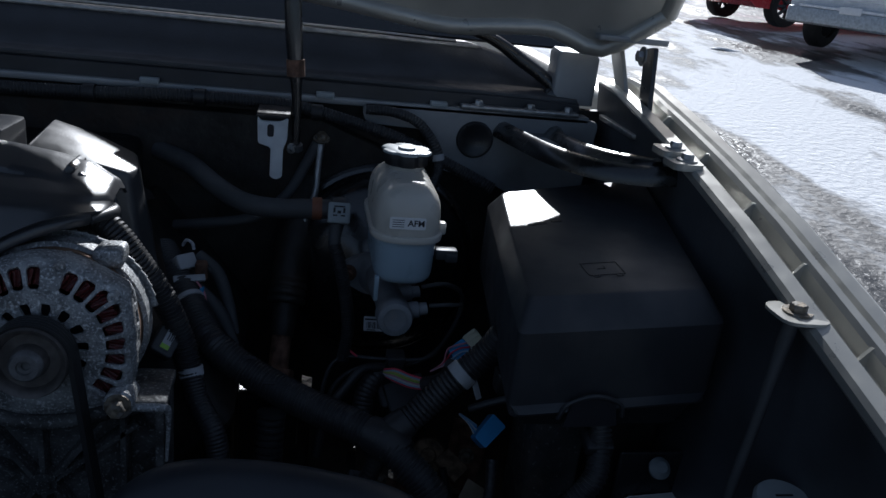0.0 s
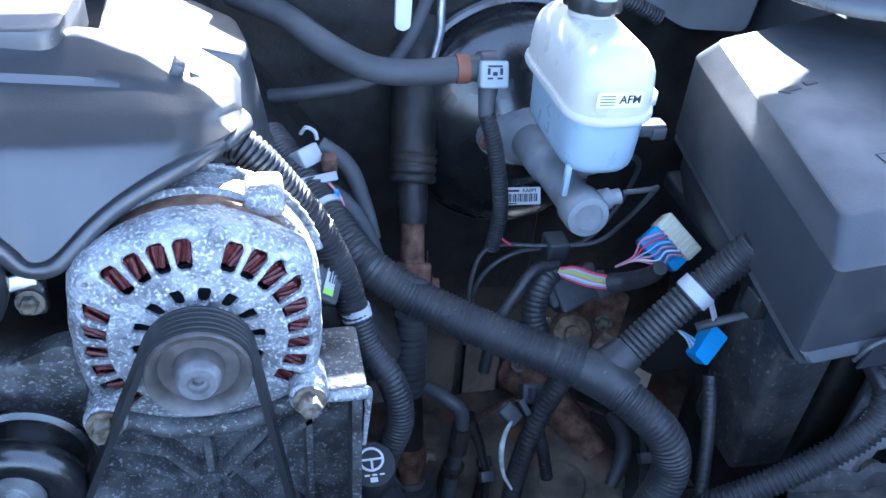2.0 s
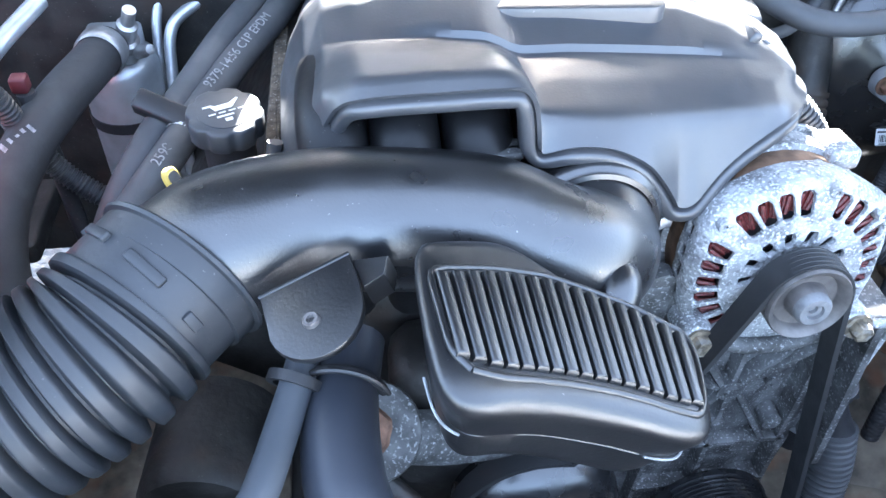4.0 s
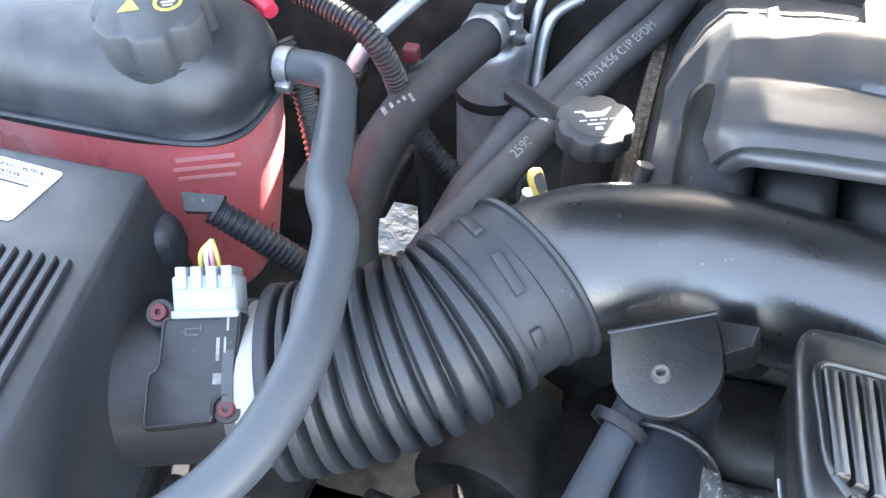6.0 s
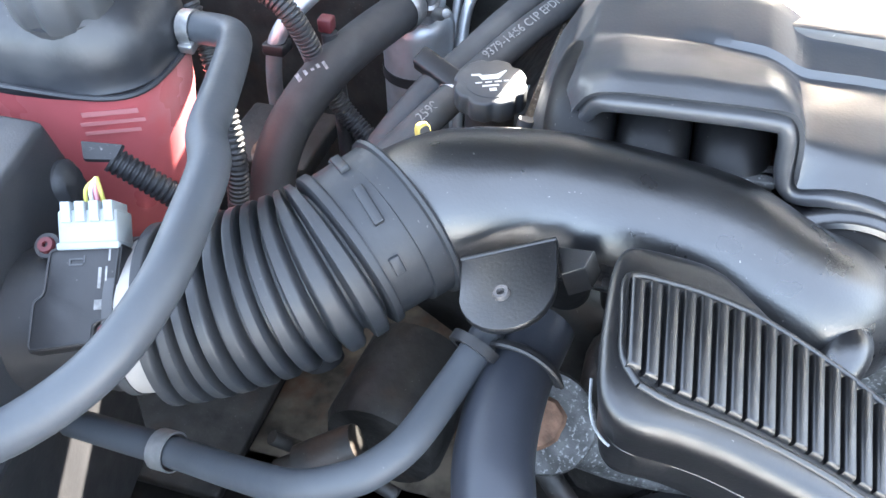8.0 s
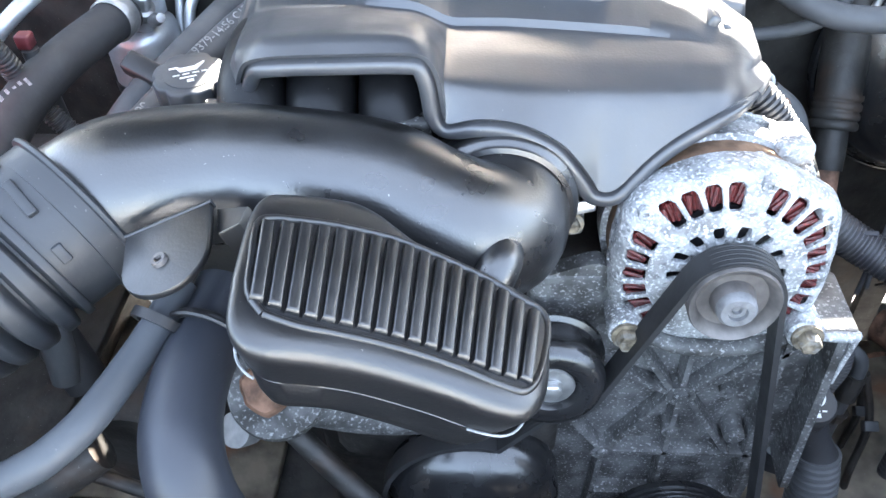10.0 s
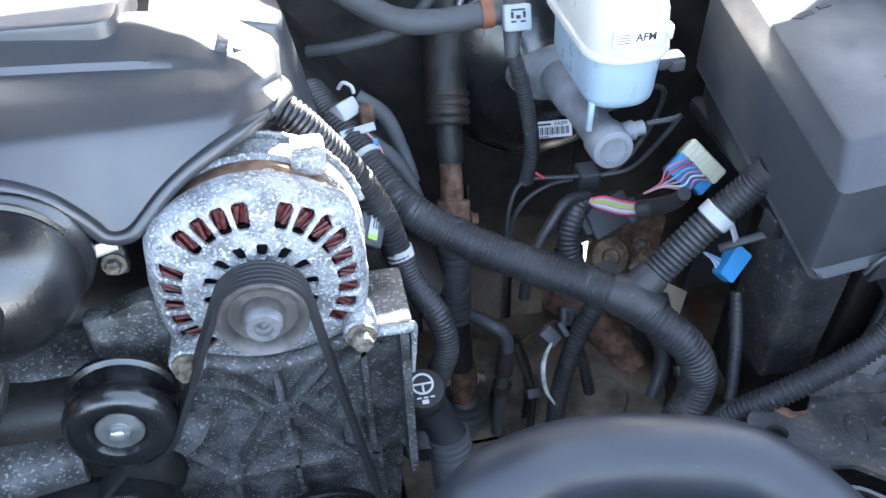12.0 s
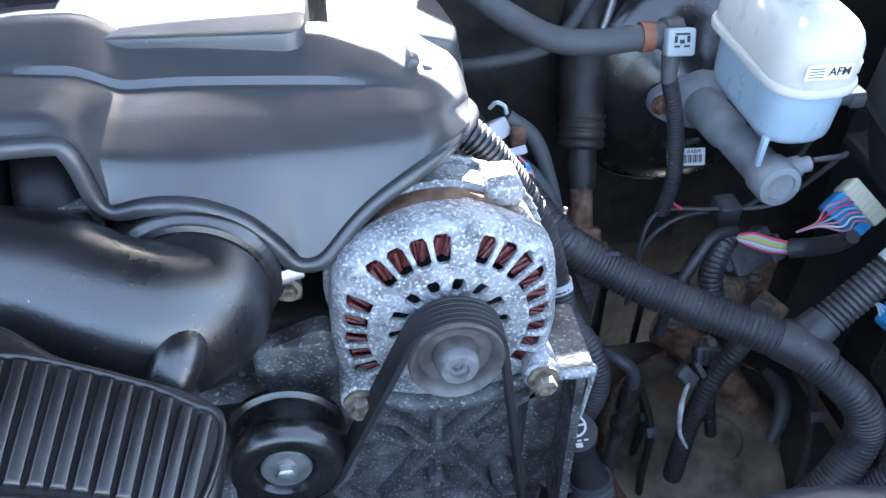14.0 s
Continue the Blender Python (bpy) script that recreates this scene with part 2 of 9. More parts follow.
def thing(name, place, label, category, group="", kind=""):
    ob = new(name)
    ob.empty_display_size = 0.02
    ob.matrix_world = Matrix.Translation(place)
    ob.matrix_basis = Matrix.Translation(place)
    bpy.context.view_layer.update()
    return tagged(ob, label, category, group, kind)


def curve_points(pts, per=8):
    """Catmull-Rom through the points; each point may carry more values (radii)."""
    P = [np.array(p, float) for p in pts]
    P = [2 * P[0] - P[1]] + P + [2 * P[-1] - P[-2]]
    out = []
    for i in range(1, len(P) - 2):
        a, b, c, d = P[i - 1:i + 3]
        for k in range(per):
            u = k / per
            out.append(0.5 * (2 * b + (c - a) * u + (2 * a - 5 * b + 4 * c - d) * u * u + (3 * b - 3 * c + d - a) * u ** 3))
    out.append(P[-2])
    return out


def resample(line, step):
    d = [0.0]
    for a, b in zip(line, line[1:]):
        d.append(d[-1] + float(np.linalg.norm(b[:3] - a[:3])))
    n = max(2, int(round(d[-1] / step)))
    t = np.linspace(0, d[-1], n + 1)
    arr = np.array(line)
    return [np.array([np.interp(s, d, arr[:, k]) for k in range(arr.shape[1])]) for s in t], t


def sweep(bm, line, radii, seg=14, flat=1.0, up=(0, 0, 1), caps=True):
    """A tube along a line of places; flat squeezes it along up."""
    rings, normal = [], None
    n = len(line)
    for i in range(n):
        p = Vector(line[i][:3])
        q = Vector(line[min(i + 1, n - 1)][:3]) - Vector(line[max(i - 1, 0)][:3])
        q.normalize()
        if normal is None:
            normal = Vector(up) - q * q.dot(Vector(up))
            if normal.length < 1e-4:
                normal = Vector((1, 0, 0)) - q * q.x
        normal = (normal - q * q.dot(normal)).normalized()
        side = q.cross(normal)
        r = radii[i]
        rings.append([bm.verts.new(p + side * (r * math.cos(2 * math.pi * k / seg)) + normal * (r * flat * math.sin(2 * math.pi * k / seg))) for k in range(seg)])
    for a, b in zip(rings, rings[1:]):
        for k in range(seg):
            bm.faces.new((a[k], a[(k + 1) % seg], b[(k + 1) % seg], b[k]))
    if caps:
        bm.faces.new(rings[0])
        bm.faces.new(rings[-1])
    return bm


def tube(pts, r, seg=14, per=8, flat=1.0, up=(0, 0, 1)):
    """A smooth tube through points; r is one radius or one for each point."""
    rs = r if isinstance(r, (list, tuple)) else [r] * len(pts)
    line = curve_points([(*p, q) for p, q in zip(pts, rs)], per)
    return sweep(bmesh.new(), line, [max(0.0005, p[3]) for p in line], seg, flat, up)


def loom(pts, r, pitch=0.0042, depth=0.13, seg=14, duty=0.55):
    """A corrugated conduit: square-shouldered ribs along the line."""
    rs = r if isinstance(r, (list, tuple)) else [r] * len(pts)
    line = curve_points([(*p, q) for p, q in zip(pts, rs)], 10)
    pts2, t = resample(line, pitch / 4)
    rad = []
    for p, s in zip(pts2, t):
        u = (s / pitch) % 1.0
        rad.append(p[3] * (1.0 if u < duty else 1.0 - depth))
    return sweep(bmesh.new(), pts2, rad, seg)


def axis_matrix(place, axis, up=(0, 0, 1)):
    """A frame at place whose z runs along axis."""
    z = Vector(axis).normalized()
    x = Vector(up).cross(z)
    if x.length < 1e-4:
        x = Vector((1, 0, 0)).cross(z)
    x.normalize()
    y = z.cross(x)
    m = Matrix((x, y, z)).transposed().to_4x4()
    m.translation = place
    return m


def lathe(profile, m, seg=32, bm=None, wave=None):
    """Turns (radius, height) pairs round the z of m. wave(angle, i) scales the radius."""
    bm = bm or bmesh.new()
    rings = []
    for i, (r, h) in enumerate(profile):
        if r < 1e-6:
            rings.append([bm.verts.new(m @ Vector((0, 0, h)))])
        else:
            ring = []
            for k in range(seg):
                a = 2 * math.pi * k / seg
                q = r * (wave(a, i) if wave else 1.0)
                ring.append(bm.verts.new(m @ Vector((q * math.cos(a), q * math.sin(a), h))))
            rings.append(ring)
    for a, b in zip(rings, rings[1:]):
        for k in range(seg):
            j = (k + 1) % seg
            if len(a) == 1 and len(b) == 1:
                continue
            if len(a) == 1:
                bm.faces.new((a[0], b[k], b[j]))
            elif len(b) == 1:
                bm.faces.new((a[k], a[j], b[0]))
            else:
                bm.faces.new((a[k], a[j], b[j], b[k]))
    return bm


def rounded(poly, r, n=4):
    """Rounds the corners of a polygon in the plane."""
    out = []
    L = len(poly)
    for i in range(L):
        p, a, b = Vector(poly[i]), Vector(poly[i - 1]), Vector(poly[(i + 1) % L])
        da, db = (a - p), (b - p)
        q = min(r, da.length * 0.45, db.length * 0.45)
        s, e = p + da.normalized() * q, p + db.normalized() * q
        for k in range(n + 1):
            u = k / n
            out.append((s * (1 - u) ** 2 + p * 2 * u * (1 - u) + e * u * u)[:])
    return out


def prism(poly, levels, m=None, bm=None):
    """Stacks a polygon: levels are (height, inset); it is closed at both ends."""
    bm = bm or bmesh.new()
    m = m or Matrix.Identity(4)
    c = Vector((sum(p[0] for p in poly) / len(poly), sum(p[1] for p in poly) / len(poly)))
    n = len(poly)
    x0, x1 = min(p[0] for p in poly), max(p[0] for p in poly)
    y0, y1 = min(p[1] for p in poly), max(p[1] for p in poly)
    bc, hx, hy = Vector(((x0 + x1) / 2, (y0 + y1) / 2)), (x1 - x0) / 2, (y1 - y0) / 2
    rings = []
    for h, inset in levels:
        ring = []
        for i in range(n):
            p, a, b = Vector(poly[i]), Vector(poly[i - 1]), Vector(poly[(i + 1) % n])
            t = (b - a).normalized() if (b - a).length > 1e-9 else Vector((1, 0))
            nrm = Vector((-t.y, t.x))
            if nrm.dot(c - p) < 0:
                nrm = -nrm
            if abs(inset) > 0.0035:
                q = Vector((bc.x + (p.x - bc.x) * (1 - inset / hx), bc.y + (p.y - bc.y) * (1 - inset / hy)))
            else:
                q = p + nrm * inset
            ring.append(bm.verts.new(m @ Vector((q.x, q.y, h))))
        rings.append(ring)
    for a, b in zip(rings, rings[1:]):
        for k in range(n):
            bm.faces.new((a[k], a[(k + 1) % n], b[(k + 1) % n], b[k]))
    bm.faces.new(rings[0])
    bm.faces.new(rings[-1])
    return bm


def rect(w, h, r=0.0, n=4, cx=0.0, cy=0.0):
    p = [(cx - w / 2, cy - h / 2), (cx + w / 2, cy - h / 2), (cx + w / 2, cy + h / 2), (cx - w / 2, cy + h / 2)]
    return rounded(p, r, n) if r else p


def block(x0, x1, y0, y1, z0, z1, r=0.004, m=None, bm=None, edge=None):
    """A box with rounded uprights and softened rims."""
    e = min(r, (z1 - z0) * 0.3) * 0.6 if edge is None else edge
    return prism(rect(x1 - x0, y1 - y0, r, 3, (x0 + x1) / 2, (y0 + y1) / 2), [(z0, e), (z0 + e, 0), (z1 - e, 0), (z1 - e * 0.3, e * 0.3), (z1, e)], m, bm)


def hexbolt(place, axis, r=0.006, h=0.006, washer=1.5, bm=None):
    bm = bm or bmesh.new()
    m = axis_matrix(place, axis)
    lathe([(0, 0), (r * washer, 0), (r * washer, h * 0.22), (0, h * 0.22)], m, 20, bm)
    lathe([(r, h * 0.2), (r, h * 0.85), (r * 0.85, h), (0, h)], m, 6, bm)
    return bm


def sheet(rows, thick=0.002, bm=None):
    """A skin through a grid of places, given a thickness downwards along its normals."""
    bm = bm or bmesh.new()
    g = [[bm.verts.new(p) for p in r] for r in rows]
    for a, b in zip(g, g[1:]):
        for k in range(len(a) - 1):
            bm.faces.new((a[k], a[k + 1], b[k + 1], b[k]))
    if thick:
        bm.normal_update()
        back = [[bm.verts.new(v.co - v.normal * thick) for v in r] for r in g]
        R, C = len(g), len(g[0])
        for i in range(R - 1):
            for k in range(C - 1):
                bm.faces.new((back[i][k], back[i + 1][k], back[i + 1][k + 1], back[i][k + 1]))
        rim = [(0, k) for k in range(C)] + [(i, C - 1) for i in range(1, R)] + [(R - 1, k) for k in range(C - 2, -1, -1)] + [(i, 0) for i in range(R - 2, 0, -1)]
        for (a, b), (c, d) in zip(rim, rim[1:] + rim[:1]):
            bm.faces.new((g[a][b], back[a][b], back[c][d], g[c][d]))
    return bm


def letters(text, size, m, material, name="lettering", parent=None, depth=0.0002, label="", align="CENTER", bold=0.0):
    """Words as a thin mesh, on the xy plane of m."""
    cu = bpy.data.curves.new(name, "FONT")
    cu.offset = bold
    cu.body, cu.size, cu.extrude, cu.align_x, cu.align_y, cu.resolution_u = text, size, depth, align, "CENTER", 3
    tmp = bpy.data.objects.new(name, cu)
    scene.collection.objects.link(tmp)
    bpy.context.view_layer.update()
    me = bpy.data.meshes.new_from_object(tmp.evaluated_get(bpy.context.evaluated_depsgraph_get()))
    bpy.data.objects.remove(tmp)
    me.transform(m)
    me.materials.clear()
    me.materials.append(material)
    ob = new(name, me)
    if parent is not None:
        ob.parent = parent
        ob.matrix_parent_inverse = parent.matrix_world.inverted()
    if label:
        ob["label"] = label
    return ob


def lobed_cap(m, r, h, lobes, depth, seg=96, edge=0.0022):
    """A filler cap: a skirt with hollows cut into it under a flat crown."""
    bm = bmesh.new()
    rings = []
    for z, k, cut in ((0.0, 0.96, 1.0), (h * 0.08, 1.0, 1.0), (h - edge, 1.0, 1.0), (h - edge * 0.3, 0.975, 0.95), (h, 0.93, 0.8)):
        ring = []
        for i in range(seg):
            a = 2 * math.pi * i / seg
            hollow = max(0.0, math.cos(lobes * a)) ** 1.5
            q = r * (k - depth * cut * hollow)
            ring.append(bm.verts.new(m @ Vector((q * math.cos(a), q * math.sin(a), z))))
        rings.append(ring)
    for a, b in zip(rings, rings[1:]):
        for i in range(seg):
            bm.faces.new((a[i], a[(i + 1) % seg], b[(i + 1) % seg], b[i]))
    bm.faces.new(rings[0])
    bm.faces.new(rings[-1])
    return bm


def holed_plate(outline, holes, z0, z1):
    """A flat plate with openings that go right through it."""
    bm = bmesh.new()
    for loop in [outline] + holes:
        vs = [bm.verts.new((x, y, z0)) for x, y in loop]
        for a, b in zip(vs, vs[1:] + vs[:1]):
            bm.edges.new((a, b))
    bmesh.ops.triangle_fill(bm, use_beauty=True, use_dissolve=False, edges=bm.edges[:])
    up = bmesh.ops.extrude_face_region(bm, geom=bm.faces[:])
    for v in up["geom"]:
        if isinstance(v, bmesh.types.BMVert):
            v.co.z = z1
    bmesh.ops.recalc_face_normals(bm, faces=bm.faces[:])
    return bm


def bars(rects, m, h=0.0003, bm=None):
    """Printed bars: (x, y, width, height) on the xy plane of m."""
    bm = bm or bmesh.new()
    for x, y, w, hh in rects:
        prism([(x - w / 2, y - hh / 2), (x + w / 2, y - hh / 2), (x + w / 2, y + hh / 2), (x - w / 2, y + hh / 2)], [(0, 0), (h, 0)], m, bm)
    return bm


def facing(place, normal, up=(0, 0, 1)):
    """A frame on a surface: x to the right, y up along the surface, z outwards, as one reads it."""
    z = Vector(normal).normalized()
    x = Vector(up).cross(z).normalized()
    m = Matrix((x, z.cross(x), z)).transposed().to_4x4()
    m.translation = place
    return m


# ---------------------------------------------------------------- the setting: ground, body shell
def lot_height(x, y):
    """The lot climbs gently away from the truck's rear quarter."""
    return 0.055 * max(0.0, min(40.0, 0.53 * x + 0.85 * y) - 3.0)


def build_ground():
    bm = bmesh.new()
    along, across = Vector((0.53, 0.85, 0)).normalized(), Vector((0.85, -0.53, 0)).normalized()
    rows = []
    for d in (-900, 2.0, 3.0, 4.5, 39.0, 40.5, 900):
        row = []
        for s in (-900, -30, 0, 30, 900):
            p = along * d + across * s
            row.append(bm.verts.new((p.x, p.y, lot_height(p.x, p.y))))
        rows.append(row)
    for a, b in zip(rows, rows[1:]):
        for k in range(4):
            bm.faces.new((a[k], a[k + 1], b[k + 1], b[k]))
    tagged(link_bm("ground", bm, M_GROUND, smooth=20), "asphalt lot with packed snow and wet bare patches", "ground", kind="structure")


RADIATOR_TOP = 1.06


def build_shell():
    """Firewall, cowl, inner wing walls and the crossmember below, which close the bay."""
    # firewall, pale grey steel behind the booster, with its edge under the cowl
    notch = [(0.316, 0.35), (0.316, 0.672), (0.330, 0.684), (0.338, 0.35), (0.386, 0.35), (0.388, 0.638), (0.398, 0.65), (0.402, 0.35), (0.432, 0.35), (0.432, 0.655), (0.461, 0.661), (0.463, 0.35)]
    tunnel = [(0.14, 0.35), (0.14, 0.815), (0.16, 0.828), (0.185, 0.815), (0.185, 0.35), (0.236, 0.35), (0.236, 0.825), (0.252, 0.82), (0.252, 0.35)]
    back = Matrix.Translation((0, 0.505, 0)) @ Matrix.Rotation(radians(90), 4, "X")
    side = [(-0.79, 0.35), (-0.79, 0.77), (-0.64, 0.78), (-0.64, 0.35)]
    fw = prism([(-0.95, 0.35)] + side + tunnel + notch + [(0.66, 0.35), (0.66, 1.262), (-0.95, 1.262)], [(0, 0), (0.015, 0)], back)
    tagged(link_bm("wall_firewall", fw, M_GRIME), "black painted steel firewall behind the engine", "firewall", kind="structure")
    tagged(link_bm("tunnel_panel", block(0.10, 0.28, 0.508, 0.53, 0.35, 0.765, 0.01, None, block(0.29, 0.386, 0.508, 0.53, 0.35, 0.655, 0.01, None, block(0.38, 0.47, 0.508, 0.53, 0.35, 0.560, 0.01))), M_GRIME), "black steel tunnel panel below the firewall", "panel", kind="structure")
    # black insulation mat low on the firewall
    bm = prism(rounded([(-0.93, 0.4), (-0.80, 0.4), (-0.80, 0.79), (-0.63, 0.79), (-0.63, 0.4), (0.135, 0.4), (0.135, 0.82), (0.16, 0.835), (0.19, 0.82), (0.19, 0.70), (0.233, 0.70), (0.233, 0.83), (0.256, 0.825), (0.256, 0.75), (0.40, 0.75), (0.40, 1.16), (0.24, 1.225), (-0.93, 1.225)], 0.004, 2), [(0, 0), (0.02, 0), (0.0225, 0.002)], Matrix.Translation((0, 0.488, 0)) @ Matrix.Rotation(radians(90), 4, "X"))
    tagged(link_bm("insulation_mat", bm, M_GRIME), "black sound insulation mat on the firewall", "insulation mat", kind="structure")
    # right wall of the bay: bulged inner wing
    rows = []
    for i in range(15):
        y = 0.50 - i * 0.075
        row = []
        for j in range(12):
            z = rail_z(y) - 0.004 - j * 0.078
            bulge = 0.045 * math.exp(-((z - 1.08) / 0.07) ** 2) * (0.5 + 0.5 * math.cos((y - 0.22) * 9))
            row.append((0.638 - bulge + 0.012 * math.sin(j * 0.9), y, z))
        rows.append(row)
    tagged(link_bm("wall_wing_driver", sheet(rows, 0.003), M_WING), "black painted inner wing panel with pressed bulges", "inner wing", kind="structure")
    rows = [[(-0.985 + 0.02 * math.sin(j), 0.50 - i * 0.075, 1.215 - j * 0.075) for j in range(12)] for i in range(15)]
    tagged(link_bm("wall_wing_passenger", sheet(rows, 0.003), M_DARKPAINT), "black painted inner wing panel beside the coolant tank", "inner wing", kind="structure")
    # frame rails and steering crossmember low in the bay
    tagged(link_bm("frame_rail", block(0.44, 0.52, -0.55, 0.40, 0.52, 0.66, 0.01), M_GRIME), "dirty black steel frame rail low in the bay", "frame rail", kind="structure")
    tagged(link_bm("frame_rail", block(-0.80, -0.70, -0.55, 0.49, 0.52, 0.66, 0.01), M_GRIME), "dirty black steel frame rail low in the bay", "frame rail", kind="structure")
    tagged(link_bm("wall_nose", block(-0.95, 0.64, -0.60, -0.54, 0.30, RADIATOR_TOP, 0.01), M_GRIME), "dark steel radiator support across the nose", "radiator support", kind="structure")
    tagged(link_bm("crossmember", block(-0.9, 0.6, -0.22, 0.06, 0.50, 0.60, 0.02), M_GRIME), "oily black steel crossmember under the engine", "crossmember", kind="structure")


def build_cowl():
    """Plastic cowl panel under the windscreen, with bright lines for the weather strip's highlights."""
    t = thing("cowl", (0.0, 0.52, 1.262), "dark grey plastic cowl panel below the windscreen", "cowl", kind="structure")
    prof = [(0.475, 1.255), (0.475, 1.272), (0.49, 1.278), (0.50, 1.28), (0.515, 1.283), (0.53, 1.30), (0.555, 1.325), (0.565, 1.328), (0.60, 1.325), (0.70, 1.32)]
    xs = [-1.0, -0.6, -0.2, 0.1, 0.35, 0.47, 0.56, 0.605]
    drop = [0, 0, 0, 0, 0, 0.0, 0.02, 0.04]
    rows = []
    for x, d in zip(xs, drop):
        rows.append([(x, y, max(1.252, z - (d if z > 1.29 else d * 0.1))) for y, z in prof])
    part("panel", sheet(rows, 0.003), M_COWL, t)
    part("seal_strip", tube([(-1.0, 0.478, 1.279), (-0.2, 0.478, 1.279), (0.30, 0.478, 1.278), (0.60, 0.48, 1.274)], 0.004, 8), M_RUBBER, t)
    # steel tubes put the weather strip's highlight into colour
    part("edge_trim", tube([(-1.0, 0.557, 1.331), (0.1, 0.557, 1.331), (0.47, 0.557, 1.329)], 0.0036, 8), M_STEEL, t, "bright tube standing for the weather strip highlight")
    part("edge_trim", tube([(-1.0, 0.612, 1.333), (0.1, 0.612, 1.333), (0.44, 0.606, 1.330)], 0.0024, 8), M_STEEL, t, "bright tube standing for the weather strip highlight")
    # the flange that overhangs the firewall, with clips
    part("flange", block(-1.0, 0.62, 0.462, 0.49, 1.247, 1.256, 0.003), M_PRIMER, t)
    for x in (0.245, 0.40, 0.02, -0.25):
        part("clip", block(x - 0.012, x + 0.012, 0.458, 0.470, 1.254, 1.262, 0.002), M_CONN, t)
    # end box of the cowl
    bm = prism(rounded([(0.568, 0.49), (0.632, 0.49), (0.632, 0.56), (0.576, 0.56)], 0.008), [(1.268, 0), (1.335, 0.0), (1.342, 0.004)])
    part("end_cap", bm, M_PRIMER, t, "grey end cap")
    # unseen cowl box added on the passenger's side to shade the oil cap
    part("cowl_box", block(-0.97, -0.31, 0.53, 0.60, 1.26, 1.375, 0.012), M_COWL, t)
    # windscreen
    w = thing("windscreen", (0.0, 0.70, 1.30), "curved dark windscreen above the cowl", "windscreen")
    rows = [[(x, 0.66 + 0.02 * abs(x) ** 2 + k * 0.16, 1.33 + k * 0.13) for x in np.linspace(-1.1, 0.72, 10)] for k in range(3)]
    part("pane", sheet(rows, 0.005), M_GLASS, w)


def build_wipers():
    t = thing("wiper_arm", (0.55, 0.53, 1.29), "black wiper arm resting on the windscreen base", "wiper")
    part("arm", tube([(0.575, 0.505, 1.285), (0.562, 0.515, 1.298), (0.53, 0.53, 1.318), (0.46, 0.55, 1.352), (0.3, 0.58, 1.38), (0.1, 0.61, 1.40)], [0.006, 0.009, 0.010, 0.008, 0.007, 0.005], 10), M_BLACK, t)
    part("pivot", lathe([(0, 0), (0.014, 0), (0.014, 0.012), (0.009, 0.018), (0, 0.018)], axis_matrix((0.572, 0.506, 1.27), (0, -0.2, 1)), 18), M_BLACK, t)
    part("blade", tube([(-0.4, 0.625, 1.385), (0.0, 0.62, 1.395), (0.42, 0.57, 1.352)], 0.006, 8), M_RUBBER, t)


RAIL = [(0.46, 1.306), (0.30, 1.282), (0.18, 1.262), (0.06, 1.237), (-0.07, 1.204), (-0.22, 1.165), (-0.40, 1.112), (-0.60, 1.04)]     # y, z of the driver's rail


def rail_z(y):
    ys = [p[0] for p in RAIL][::-1]
    zs = [p[1] for p in RAIL][::-1]
    return float(np.interp(y, ys, zs))


